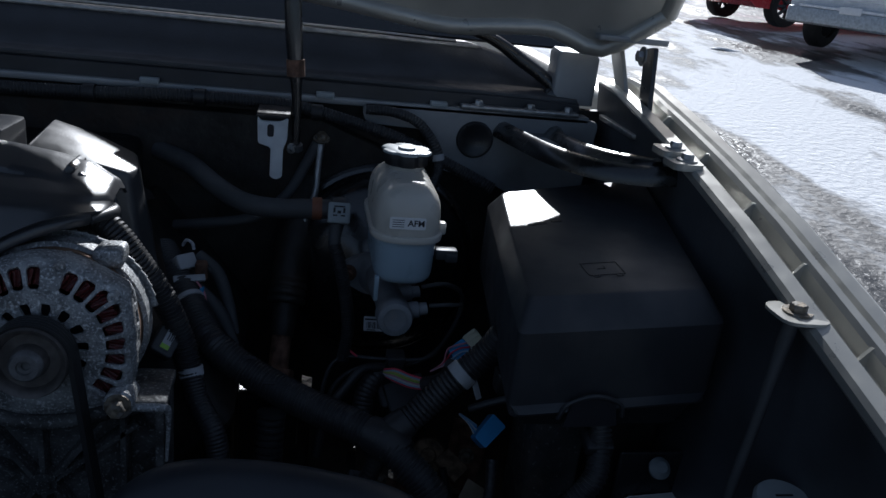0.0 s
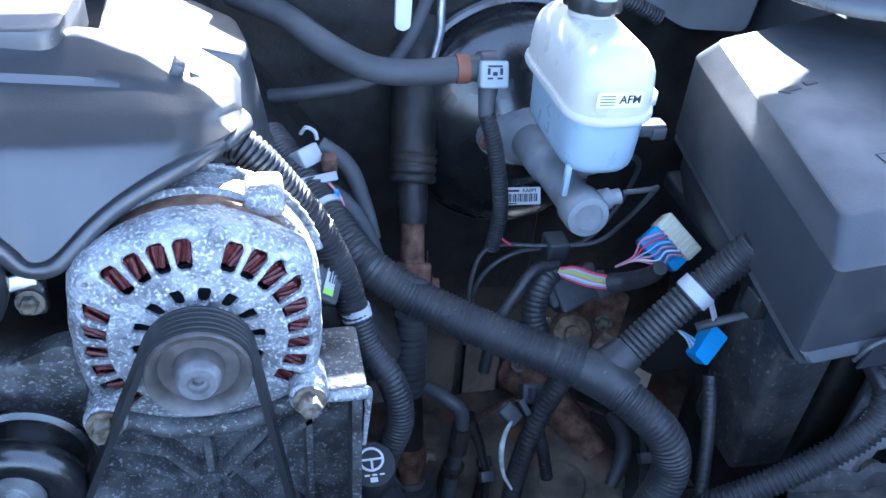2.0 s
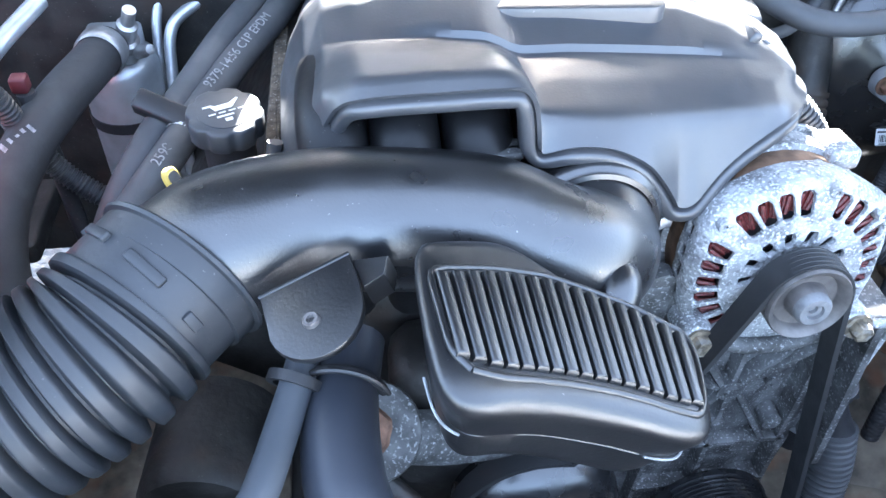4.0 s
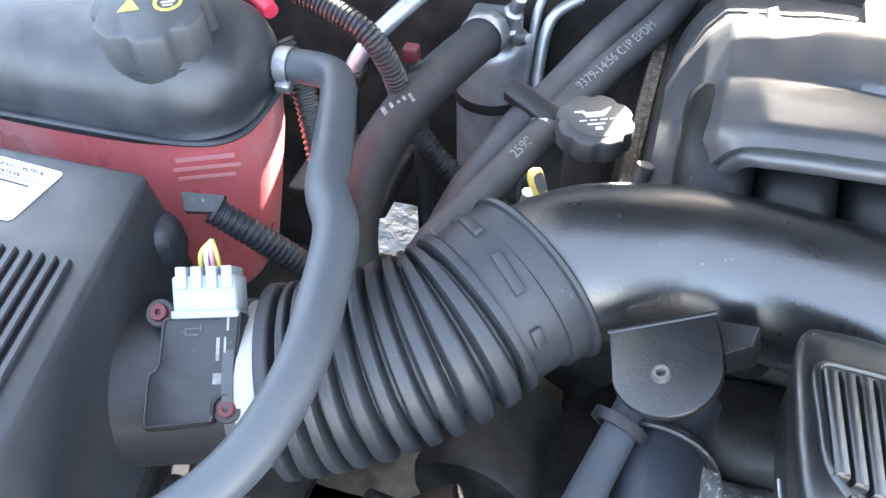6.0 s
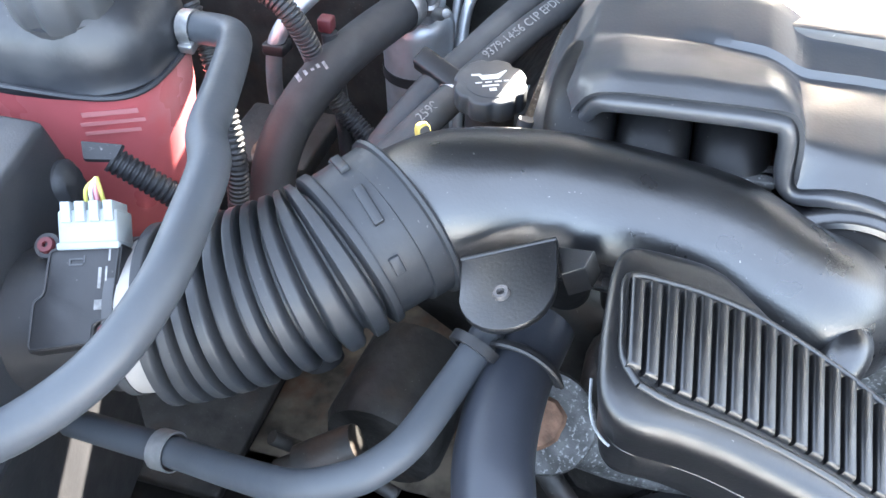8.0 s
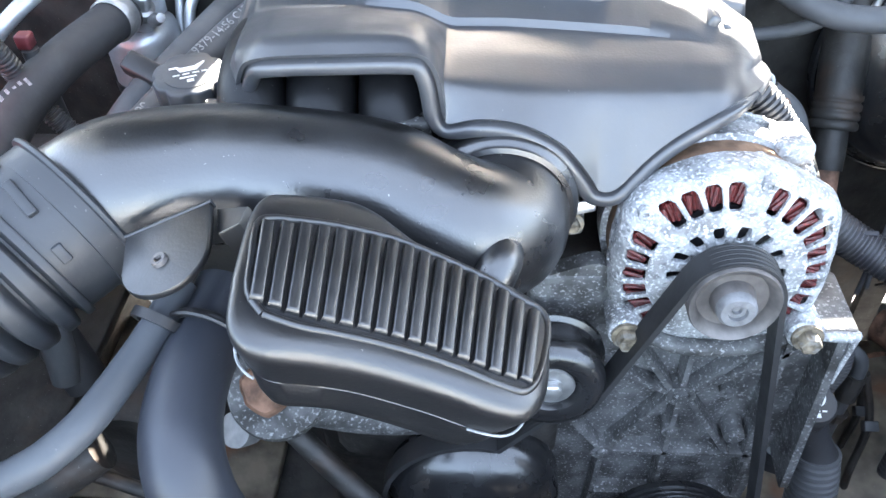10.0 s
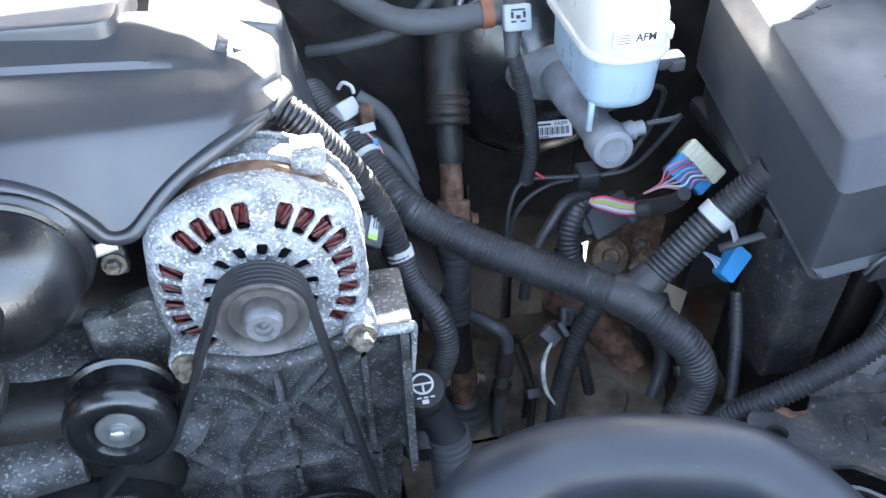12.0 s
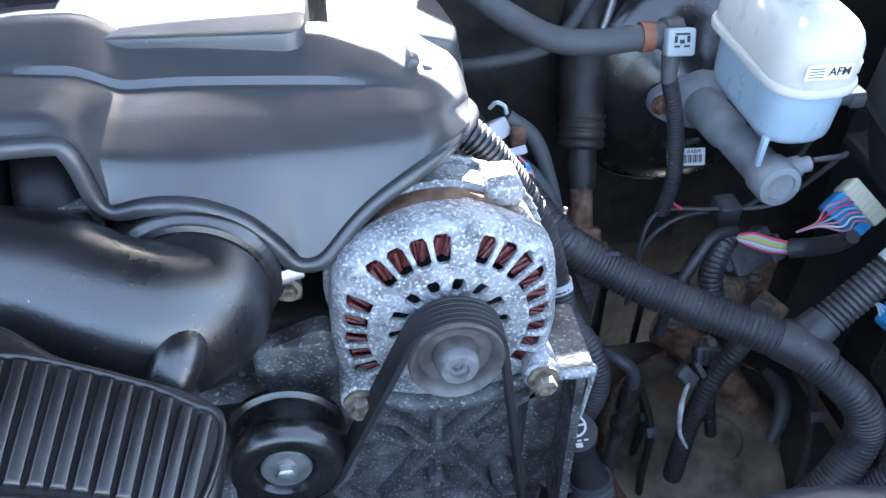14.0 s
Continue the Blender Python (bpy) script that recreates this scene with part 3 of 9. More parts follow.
def build_fender():
    t = thing("fender", (0.72, -0.05, 0.4), "champagne painted front fender with its inner rail", "fender")
    ys = np.linspace(0.50, -0.62, 24)
    # inner flange, gutter and outer lip, as one pressed section
    sec = [(0.639, -0.012), (0.637, -0.009), (0.637, -0.003), (0.640, 0.0), (0.6535, 0.0015), (0.6555, -0.001), (0.657, -0.013), (0.661, -0.0165), (0.671, -0.016), (0.6745, -0.012), (0.676, 0.002), (0.679, 0.0055), (0.685, 0.0055), (0.688, 0.001), (0.693, 0.001), (0.697, 0.0045), (0.711, 0.0045), (0.717, 0.001), (0.721, -0.012), (0.726, -0.05), (0.733, -0.14), (0.737, -0.3), (0.73, -0.75)]
    rows = [[(x + 0.004 * math.sin(y * 4), y, rail_z(y) + dz) for x, dz in sec] for y in ys]
    part("wing_panel", sheet(rows, 0.002), M_PAINT, t, smooth=22)
    for k, y in enumerate((0.33, 0.215, 0.10, -0.005, -0.115, -0.235, -0.36)):
        z = rail_z(y)
        bm = prism([(0.656, z - 0.015), (0.6770, z - 0.015), (0.6770, z + 0.0045), (0.6735, z + 0.0045)], [(-0.0018, 0), (0.0018, 0)], Matrix.Translation((0, y, 0)) @ Matrix(((1, 0, 0, 0), (0, 0, 1, 0), (0, 1, 0, 0), (0, 0, 0, 1))))
        part("gusset", bm, M_PAINT, t)
    for y in (0.226, 0.192, -0.067):
        z = rail_z(y)
        if y < 0:
            part("bolt_tab", prism(rounded([(0.612, y - 0.022), (0.655, y - 0.024), (0.655, y + 0.024), (0.612, y + 0.022)], 0.014), [(z - 0.004, 0), (z - 0.001, 0)]), M_PAINT, t)
            part("bolt", hexbolt((0.634, y, z - 0.001), (0, 0, 1), 0.0075, 0.008, 1.7), M_BOLT, t)
        else:
            part("bolt_tab", prism(rounded([(0.618, y - 0.02), (0.654, y - 0.02), (0.654, y + 0.02), (0.618, y + 0.02)], 0.01), [(z - 0.004, 0), (z + 0.0035, 0)]), M_PAINT, t)
            part("bolt", hexbolt((0.640, y, z + 0.0035), (0, 0, 1), 0.007, 0.008, 1.7), M_STEEL, t)
    for y in (0.14, 0.03, -0.03, -0.16, -0.19):
        # black discs paint the shade inside the rail holes
        part("rail_hole", lathe([(0.0, 0), (0.0028, 0), (0.0028, 0.0006), (0, 0.0006)], Matrix.Translation((0.647, y, rail_z(y) + 0.0012)), 10), M_INK_SHADE, t)


def build_hinge():
    """Pressed black hinge bracket between cowl and rail, with the upright hinge arm and hood corner."""
    t = thing("bracket", (0.58, 0.36, 1.235), "black pressed steel brace from cowl to fender rail", "bracket")
    outer = curve_points([(0.485, 0.470, 0), (0.500, 0.385, 0), (0.518, 0.302, 0), (0.552, 0.238, 0), (0.602, 0.208, 0), (0.648, 0.206, 0)], 4)
    inner = curve_points([(0.585, 0.465, 0), (0.572, 0.405, 0), (0.583, 0.335, 0), (0.606, 0.292, 0), (0.634, 0.266, 0), (0.652, 0.256, 0)], 4)
    rows = []
    for k, (a, b) in enumerate(zip(outer, inner)):
        u = k / (len(outer) - 1)
        rows.append([(a[0] + (b[0] - a[0]) * w, a[1] + (b[1] - a[1]) * w, 1.234 + h + 0.014 * u) for w, h in ((-0.04, -0.014), (-0.03, -0.006), (0.03, 0.003), (0.10, 0.006), (0.18, 0.003), (0.25, -0.007), (0.72, -0.007), (0.80, 0.003), (0.88, 0.006), (0.95, 0.003), (1.02, -0.006), (1.03, -0.014))])
    part("plate", sheet(rows, 0.002), M_BLACK, t, smooth=60)
    part("oval_slot", prism(rounded([(0.522, 0.415), (0.540, 0.372), (0.556, 0.378), (0.546, 0.42)], 0.008), [(1.2315, 0), (1.2325, 0)]), M_PRIMER, t, "worn bright slot")
    # black patch paints the shade in this slot
    part("oval_slot", prism(rounded([(0.592, 0.258), (0.622, 0.232), (0.632, 0.240), (0.604, 0.266)], 0.007), [(1.2395, 0), (1.2415, 0)]), M_INK_SHADE, t, "dark oval slot")
    part("top_strip", block(0.43, 0.60, 0.452, 0.468, 1.256, 1.262, 0.002), M_STEEL, t)
    for x in (0.455, 0.53, 0.585):
        part("bolt", hexbolt((x, 0.46, 1.262), (0, 0, 1), 0.006, 0.007, 1.5), M_STEEL, t)
    h = thing("hinge", (0.665, 0.40, 1.25), "grey steel hood hinge arm at the fender rail", "hinge")
    part("arm", prism(rounded([(-0.012, -0.075), (0.010, -0.075), (0.015, 0.02), (0.014, 0.13), (-0.018, 0.13), (-0.016, 0.02)], 0.006), [(0, 0), (0.006, 0)], Matrix(((0, 0, 1, 0.66), (0.97, 0.22, 0, 0.37), (-0.22, 0.97, 0, 1.24), (0, 0, 0, 1)))), M_DARKPAINT, h)
    part("arm", prism(rounded([(-0.012, 0), (0.012, 0), (0.016, 0.10), (-0.016, 0.10)], 0.008), [(0, 0), (0.006, 0)], Matrix(((0, 0, 1, 0.648), (0.75, 0.66, 0, 0.42), (-0.66, 0.75, 0, 1.28), (0, 0, 0, 1)))), M_PAINT, h)
    part("pivot_bolt", hexbolt((0.655, 0.40, 1.355), (-1, 0, 0), 0.008, 0.009, 1.6), M_STEEL, h)
    part("pivot_bolt", hexbolt((0.655, 0.376, 1.27), (-1, 0, 0), 0.008, 0.009, 1.6), M_STEEL, h)
    part("mount_plate", block(0.60, 0.70, 0.425, 0.475, 1.368, 1.376, 0.004), M_PRIMER, h)
    part("base_plate", block(0.635, 0.69, 0.34, 0.47, 1.255, 1.262, 0.004), M_STEEL, h)
    part("bolt", hexbolt((0.665, 0.435, 1.262), (0, 0, 1), 0.008, 0.009, 1.7), M_BOLT, h)


def build_hood():
    """The raised hood: pressed inner skin over an outer skin, open forwards."""
    t = thing("hood", (0.0, 0.47, 1.37), "raised champagne hood with a pressed inner panel", "hood")
    rot = Matrix.Translation((0, 0.445, 0)) @ Matrix.Rotation(radians(-HOOD_UP), 4, "X")
    xs = np.linspace(-0.94, 0.685, 24)
    base = lambda x: 1.345 + 0.088 * (1 - min(1.0, abs((x + 0.13) / 0.745)) ** 2) + 0.040 * math.exp(-((x - 0.54) / 0.09) ** 2) + 0.020 * math.exp(-((x + 0.25) / 0.09) ** 2)
    turn = lambda x: 0.09 * (max(0.0, abs(x + 0.13) - 0.69) / 0.12) ** 2      # the rounded rear corners
    rows_in, rows_out = [], []
    for k in range(12):
        s = k / 11
        rows_in.append([tuple(rot @ Vector((x, 0.03 - 1.15 * s - turn(x) * (1 - s), 0.014 * math.sin(s * 9) * math.sin((x + 1) * 6))) + Vector((0, 0, base(x)))) for x in xs])
        rows_out.append([tuple(rot @ Vector((x * 1.01, (0.03 - 1.15 * s - turn(x) * (1 - s)) * 1.01, 0.045 - 0.04 * abs((x + 0.13) / 0.85) ** 4)) + Vector((0, 0, base(x)))) for x in xs])
    part("inner_panel", sheet(rows_in, 0.003), M_PAINT, t)
    off = rot.to_3x3() @ Vector((0, 0, -0.008))
    part("insulation", sheet([[tuple(Vector(p) + off) for p in r[3:-3]] for r in rows_in[1:-1]], 0.004), M_FELT, t, "black felt hood insulation")
    part("outer_panel", sheet(rows_out, 0.003), M_PAINT, t)
    edge = [rows_in[0][k] for k in range(24)]
    part("rear_edge", tube(edge, 0.012, 10, 3), M_PAINT, t)
    side = [rows_in[k][23] for k in range(12)]
    part("side_edge", tube(side, 0.012, 10, 3), M_PAINT, t)
    side = [rows_in[k][0] for k in range(12)]
    part("side_edge", tube(side, 0.012, 10, 3), M_PAINT, t)


HOOD_UP = 64.0
M_FELT = mat("black_felt", (0.012, 0.012, 0.013), 0.95, var=0.3, vscale=60, bump=0.5, bscale=300, spec=0.1)
build_ground()
build_shell()
build_cowl()
build_wipers()
build_fender()
build_hinge()
build_hood()


# ---------------------------------------------------------------- engine
def blend_rows(rows, times):
    """Soften a grid of points from section to section; the two ends stay."""
    g = np.array(rows)
    for _ in range(times):
        h = g.copy()
        h[1:-1] = 0.5 * g[1:-1] + 0.25 * (g[:-2] + g[2:])
        g = h
    return [[tuple(p) for p in r] for r in g.tolist()]


def fill_line(keys, counts):
    """A polyline with so many steps on each of its stretches."""
    res = []
    for a, b, n in zip(keys, keys[1:], counts):
        res += [tuple(a[i] + (b[i] - a[i]) * k / n for i in range(len(a))) for k in range(n)]
    return res + [keys[-1]]


def build_cover():
    t = thing("engine_cover", (-0.16, 0.27, 1.16), "dark grey moulded plastic engine cover with a front opening", "engine cover")
    # the lower edge of the front face, from the passenger's foot over the scoop and the throttle arch to the driver's shoulder
    edge = [(-0.366, 0.116, 1.152), (-0.358, 0.104, 1.170), (-0.345, 0.092, 1.190), (-0.336, 0.087, 1.208), (-0.330, 0.082, 1.224), (-0.323, 0.076, 1.236), (-0.312, 0.072, 1.2425), (-0.290, 0.070, 1.2455), (-0.262, 0.068, 1.2475), (-0.230, 0.067, 1.249), (-0.2125, 0.0665, 1.2485),
            (-0.2065, 0.0660, 1.2450), (-0.2025, 0.0657, 1.238), (-0.2000, 0.0654, 1.228), (-0.1985, 0.0650, 1.216), (-0.1970, 0.0645, 1.206), (-0.1945, 0.0640, 1.2015), (-0.189, 0.063, 1.2025), (-0.1756, 0.061, 1.2062), (-0.1581, 0.061, 1.2053), (-0.1401, 0.061, 1.1999), (-0.121, 0.0605, 1.1888), (-0.1082, 0.060, 1.1748), (-0.0988, 0.0595, 1.1615),
            (-0.0935, 0.0590, 1.1528), (-0.0900, 0.0590, 1.1508), (-0.0835, 0.0595, 1.1505), (-0.0785, 0.061, 1.1530), (-0.0690, 0.068, 1.1600), (-0.0575, 0.0755, 1.1685), (-0.0440, 0.0825, 1.1765), (-0.0281, 0.0890, 1.1842), (-0.0106, 0.0965, 1.1903), (0.0080, 0.1090, 1.1925), (0.0200, 0.1230, 1.1905), (0.0275, 0.1370, 1.188), (0.0310, 0.1500, 1.186), (0.0325, 0.1620, 1.184)]
    line, _ = resample(curve_points(edge, 8), 0.0022)
    # x; crease y z; height at the upper line; height behind it; crest
    spec = [
        (-0.370, 0.140, 1.158, 1.160, 1.163, 1.170),
        (-0.358, 0.118, 1.186, 1.198, 1.204, 1.216),
        (-0.345, 0.104, 1.214, 1.223, 1.230, 1.244),
        (-0.332, 0.093, 1.236, 1.236, 1.241, 1.258),
        (-0.312, 0.082, 1.250, 1.238, 1.244, 1.262),
        (-0.262, 0.079, 1.2545, 1.239, 1.246, 1.262),
        (-0.222, 0.077, 1.2550, 1.235, 1.245, 1.262),
        (-0.214, 0.076, 1.2525, 1.232, 1.244, 1.262),
        (-0.208, 0.0755, 1.2440, 1.229, 1.244, 1.262),
        (-0.203, 0.0750, 1.2330, 1.226, 1.243, 1.262),
        (-0.198, 0.0745, 1.2255, 1.224, 1.243, 1.262),
        (-0.192, 0.0745, 1.2230, 1.2225, 1.242, 1.262),
        (-0.1586, 0.0770, 1.2190, 1.2225, 1.241, 1.262),
        (-0.1403, 0.0805, 1.2156, 1.2215, 1.240, 1.260),
        (-0.1028, 0.0870, 1.2090, 1.219, 1.236, 1.255),
        (-0.0645, 0.0940, 1.2035, 1.216, 1.231, 1.248),
        (-0.0258, 0.1010, 1.2005, 1.212, 1.222, 1.238),
        (-0.008, 0.1090, 1.1995, 1.208, 1.214, 1.228),
        (0.0100, 0.1275, 1.1965, 1.2045, 1.2075, 1.214),
        (0.0220, 0.1460, 1.1925, 1.1985, 1.2015, 1.206),
        (0.0285, 0.1570, 1.1895, 1.1965, 1.2005, 1.202),
        (0.0325, 0.1660, 1.1860, 1.1900, 1.1920, 1.193),
    ]
    xs = [q[0] for q in spec]
    rows = []
    for px, yl, zl in (p[:3] for p in line):
        yc, zc, z2, z3, z4 = (float(np.interp(px, xs, [q[i] for q in spec])) for i in range(1, 6))
        yc, zc = max(yc, yl + 0.004), max(zc, zl + 0.002)
        fade = max(0.0, min(1.0, (px + 0.285) / 0.05)) * max(0.0, min(1.0, (-0.005 - px) / 0.06))
        y2 = max(0.153, yc + 0.012)
        step = 0.0012 + 0.0042 * fade
        top = max(z2, min(z4, z2 + step + 0.011))
        # a tight round at the crease
        a = Vector((yl - yc, zl - zc))
        b = Vector((y2 - yc, z2 - zc))
        ra, rb = min(0.0045, a.length * 0.4), min(0.0045, b.length * 0.4)
        pa, pb = Vector((yc, zc)) + a.normalized() * ra, Vector((yc, zc)) + b.normalized() * rb
        mid = (pa + pb) * 0.25 + Vector((yc, zc)) * 0.5
        keys = [(yl, zl), pa[:], mid[:], pb[:], (y2 * 0.5 + yc * 0.5, zc * 0.5 + z2 * 0.5 + 0.0012), (y2 - 0.004, z2 - 0.0003), (y2, z2 + 0.0004), (y2 + 0.003, z2 + step), (0.200, top), (0.225, top - 0.008), (0.26, top - 0.034), (0.40, top - 0.075)]
        rows.append([(px, y, z) for y, z in fill_line(keys, (7, 1, 1, 6, 6, 1, 1, 5, 4, 4, 4))])
    rows = blend_rows(rows, 2)
    part("shell", sheet(rows, 0.003), M_COVER, t, smooth=40)
    # the lip: a groove and a proud bead that follow the edge
    bead = [(-0.0030, -0.0006), (-0.0012, 0.0010), (0.0000, 0.0018), (0.0028, 0.0020), (0.0044, 0.0030), (0.0052, 0.0046), (0.0052, 0.0088), (0.0042, 0.0106), (0.0020, 0.0114), (-0.0060, 0.0116)]
    lip = []
    for i in range(len(line)):
        d = Vector(line[min(i + 1, len(line) - 1)][:3]) - Vector(line[max(i - 1, 0)][:3])
        o = Vector((d.z, 0, -d.x)).normalized()
        lip.append((Vector(line[i][:3]), o))
    outs = [tuple(o) for _, o in lip]
    outs = blend_rows([[q] for q in outs], 6)
    grow = lambda x: max(0.08, min(1.0, (x + 0.349) / 0.018))      # the bead dies out on the passenger's flank
    part("front_lip", sheet([[(p.x + o[0][0] * h * grow(p.x), p.y - f * grow(p.x), p.z + o[0][2] * h * grow(p.x)) for f, h in bead] for (p, _), o in zip(lip, outs)], 0.0012), M_COVER, t, smooth=50)
    # sunken badge panel in the crown
    poly = rounded([(-0.250, 0.186), (-0.076, 0.176), (-0.072, 0.285), (-0.245, 0.285)], 0.018, 5)
    part("badge_panel", prism([(x, y) for x, y in poly], [(-0.03, 0), (-0.004, 0.0), (-0.001, 0.001), (0.0, 0.004), (-0.0005, 0.010)], Matrix.Translation((0, 0.187, 1.2445)) @ Matrix.Rotation(radians(-1), 4, "X") @ Matrix.Translation((0, -0.187, 0))), M_COVER, t)
    # three moulded ribs on each shoulder
    for x, y, z, long in ((-0.005, 0.168, 1.2180, 0.050), (0.0045, 0.170, 1.2102, 0.046), (0.0148, 0.169, 1.2030, 0.042), (-0.308, 0.178, 1.241, 0.05), (-0.3195, 0.184, 1.233, 0.05), (-0.331, 0.190, 1.223, 0.05)):
        right = x > -0.1
        rise = Matrix.Translation((x, y, z)) @ Matrix.Rotation(radians(-2 if right else 7), 4, "X") @ Matrix.Rotation(radians(30 if right else -24), 4, "Y")
        part("shoulder_rib", block(-0.0043, 0.0043, 0.002, long, -0.010, 0.0052, 0.003, rise), M_COVER, t)
    # rim turning up round the shoulder
    part("corner_rim", tube([(0.0225, 0.128, 1.184), (0.0305, 0.146, 1.183), (0.0350, 0.160, 1.181), (0.0355, 0.172, 1.180), (0.032, 0.186, 1.179)], [0.004, 0.0055, 0.0065, 0.006, 0.004], 12, 6), M_COVER, t)
    part("shoulder_bead", tube([(0.0305, 0.166, 1.187), (0.0310, 0.174, 1.194), (0.0290, 0.1816, 1.2005), (0.0245, 0.196, 1.2050), (0.018, 0.212, 1.206)], 0.0018, 8), M_COVER, t)
    # mounting post at the front
    part("post", tube([(-0.372, 0.13, 1.175), (-0.38, 0.12, 1.13)], 0.006, 8), M_COVER, t)


def build_engine_block():
    t = thing("engine", (-0.16, 0.25, 0.62), "oily dark engine block under the plastic cover", "engine")
    part("block", block(-0.34, 0.02, 0.10, 0.49, 0.62, 1.05, 0.03), M_GRIME, t)
    for s, x in ((1, 0.035), (-1, -0.375)):
        m = Matrix.Translation((x, 0.14, 1.0)) @ Matrix.Rotation(radians(-38 * s), 4, "Y")
        part("cylinder_head", block(-0.07, 0.07, 0.0, 0.36, -0.12, 0.10, 0.02, m), M_GRIME, t)
    part("front_cover", block(-0.22, 0.06, 0.05, 0.12, 0.66, 1.03, 0.03), M_BRACKET, t)
    m = thing("intake_manifold", (-0.17, 0.25, 1.05), "black plastic intake manifold with rounded runners", "intake manifold")
    part("plenum", block(-0.335, 0.01, 0.155, 0.48, 1.04, 1.185, 0.02), M_RUNNER, m)
    lean = Matrix(((1, 0, 0, 0), (0, 1, 0, 0), (-0.30, 0.06, 1, -0.0048), (0, 0, 0, 1)))
    deck = rounded([(-0.060, 0.225), (0.037, 0.238), (0.044, 0.262), (0.034, 0.305), (-0.015, 0.325), (-0.060, 0.325)], 0.006, 3)
    part("rear_deck", prism(deck, [(1.06, -0.022), (1.12, -0.014), (1.193, 0), (1.198, 0.0008), (1.2, 0.003)], lean), M_COVER, m, "flat dark grey rear deck")
    part("deck_rib", tube([(0.014, 0.232, 1.196), (0.026, 0.226, 1.165), (0.034, 0.218, 1.13), (0.04, 0.212, 1.10)], 0.0022, 8), M_COVER, m)
    for x in (-0.331, -0.283, -0.233):
        part("runner_face", block(x - 0.0185, x + 0.0185, 0.078, 0.11, 1.135, 1.196, 0.010), M_RUNNER, m)
        part("runner", tube([(x, 0.235, 1.16), (x, 0.17, 1.205), (x, 0.115, 1.207), (x + 0.002, 0.083, 1.180), (x + 0.004, 0.075, 1.12), (x + 0.006, 0.09, 1.05)], [0.022, 0.0235, 0.0245, 0.0245, 0.024, 0.02], 20), M_RUNNER, m)
    part("bracket_tab", block(-0.226, -0.205, 0.072, 0.078, 1.13, 1.20, 0.003), M_BRACKET, m)
    part("bracket_tab", block(-0.226, -0.205, 0.066, 0.085, 1.195, 1.20, 0.002), M_BRACKET, m)
    # throttle body behind the duct
    th = thing("throttle_body", (-0.158, 0.11, 1.10), "grey cast throttle body with a hose clamp", "throttle body")
    ax = axis_matrix((-0.158, 0.06, 1.145), (0, 1, -0.05))
    part("housing", lathe([(0.0, 0), (0.047, 0), (0.047, 0.012), (0.054, 0.014), (0.054, 0.026), (0.045, 0.03), (0.045, 0.10), (0, 0.10)], ax, 36), M_GRIME, th)
    part("clamp", lathe([(0.051, -0.004), (0.0525, -0.004), (0.0525, 0.008), (0.051, 0.008), (0.051, -0.004)], ax, 36), M_PLAST, th, "black band clamp")
    part("clamp_screw", block(-0.014, 0.014, -0.005, 0.005, -0.004, 0.006, 0.002, axis_matrix((-0.106, 0.062, 1.135), (0.3, -0.9, 0.3))), M_STEEL, th)
    part("bolt_ear", block(-0.009, 0.009, -0.012, 0.012, -0.006, 0.006, 0.004, axis_matrix((-0.104, 0.085, 1.105), (0, -1, 0.2))), M_BRACKET, th)
    part("bolt", hexbolt((-0.104, 0.078, 1.105), (0, -1, 0.2), 0.006, 0.007), M_BOLT, th)


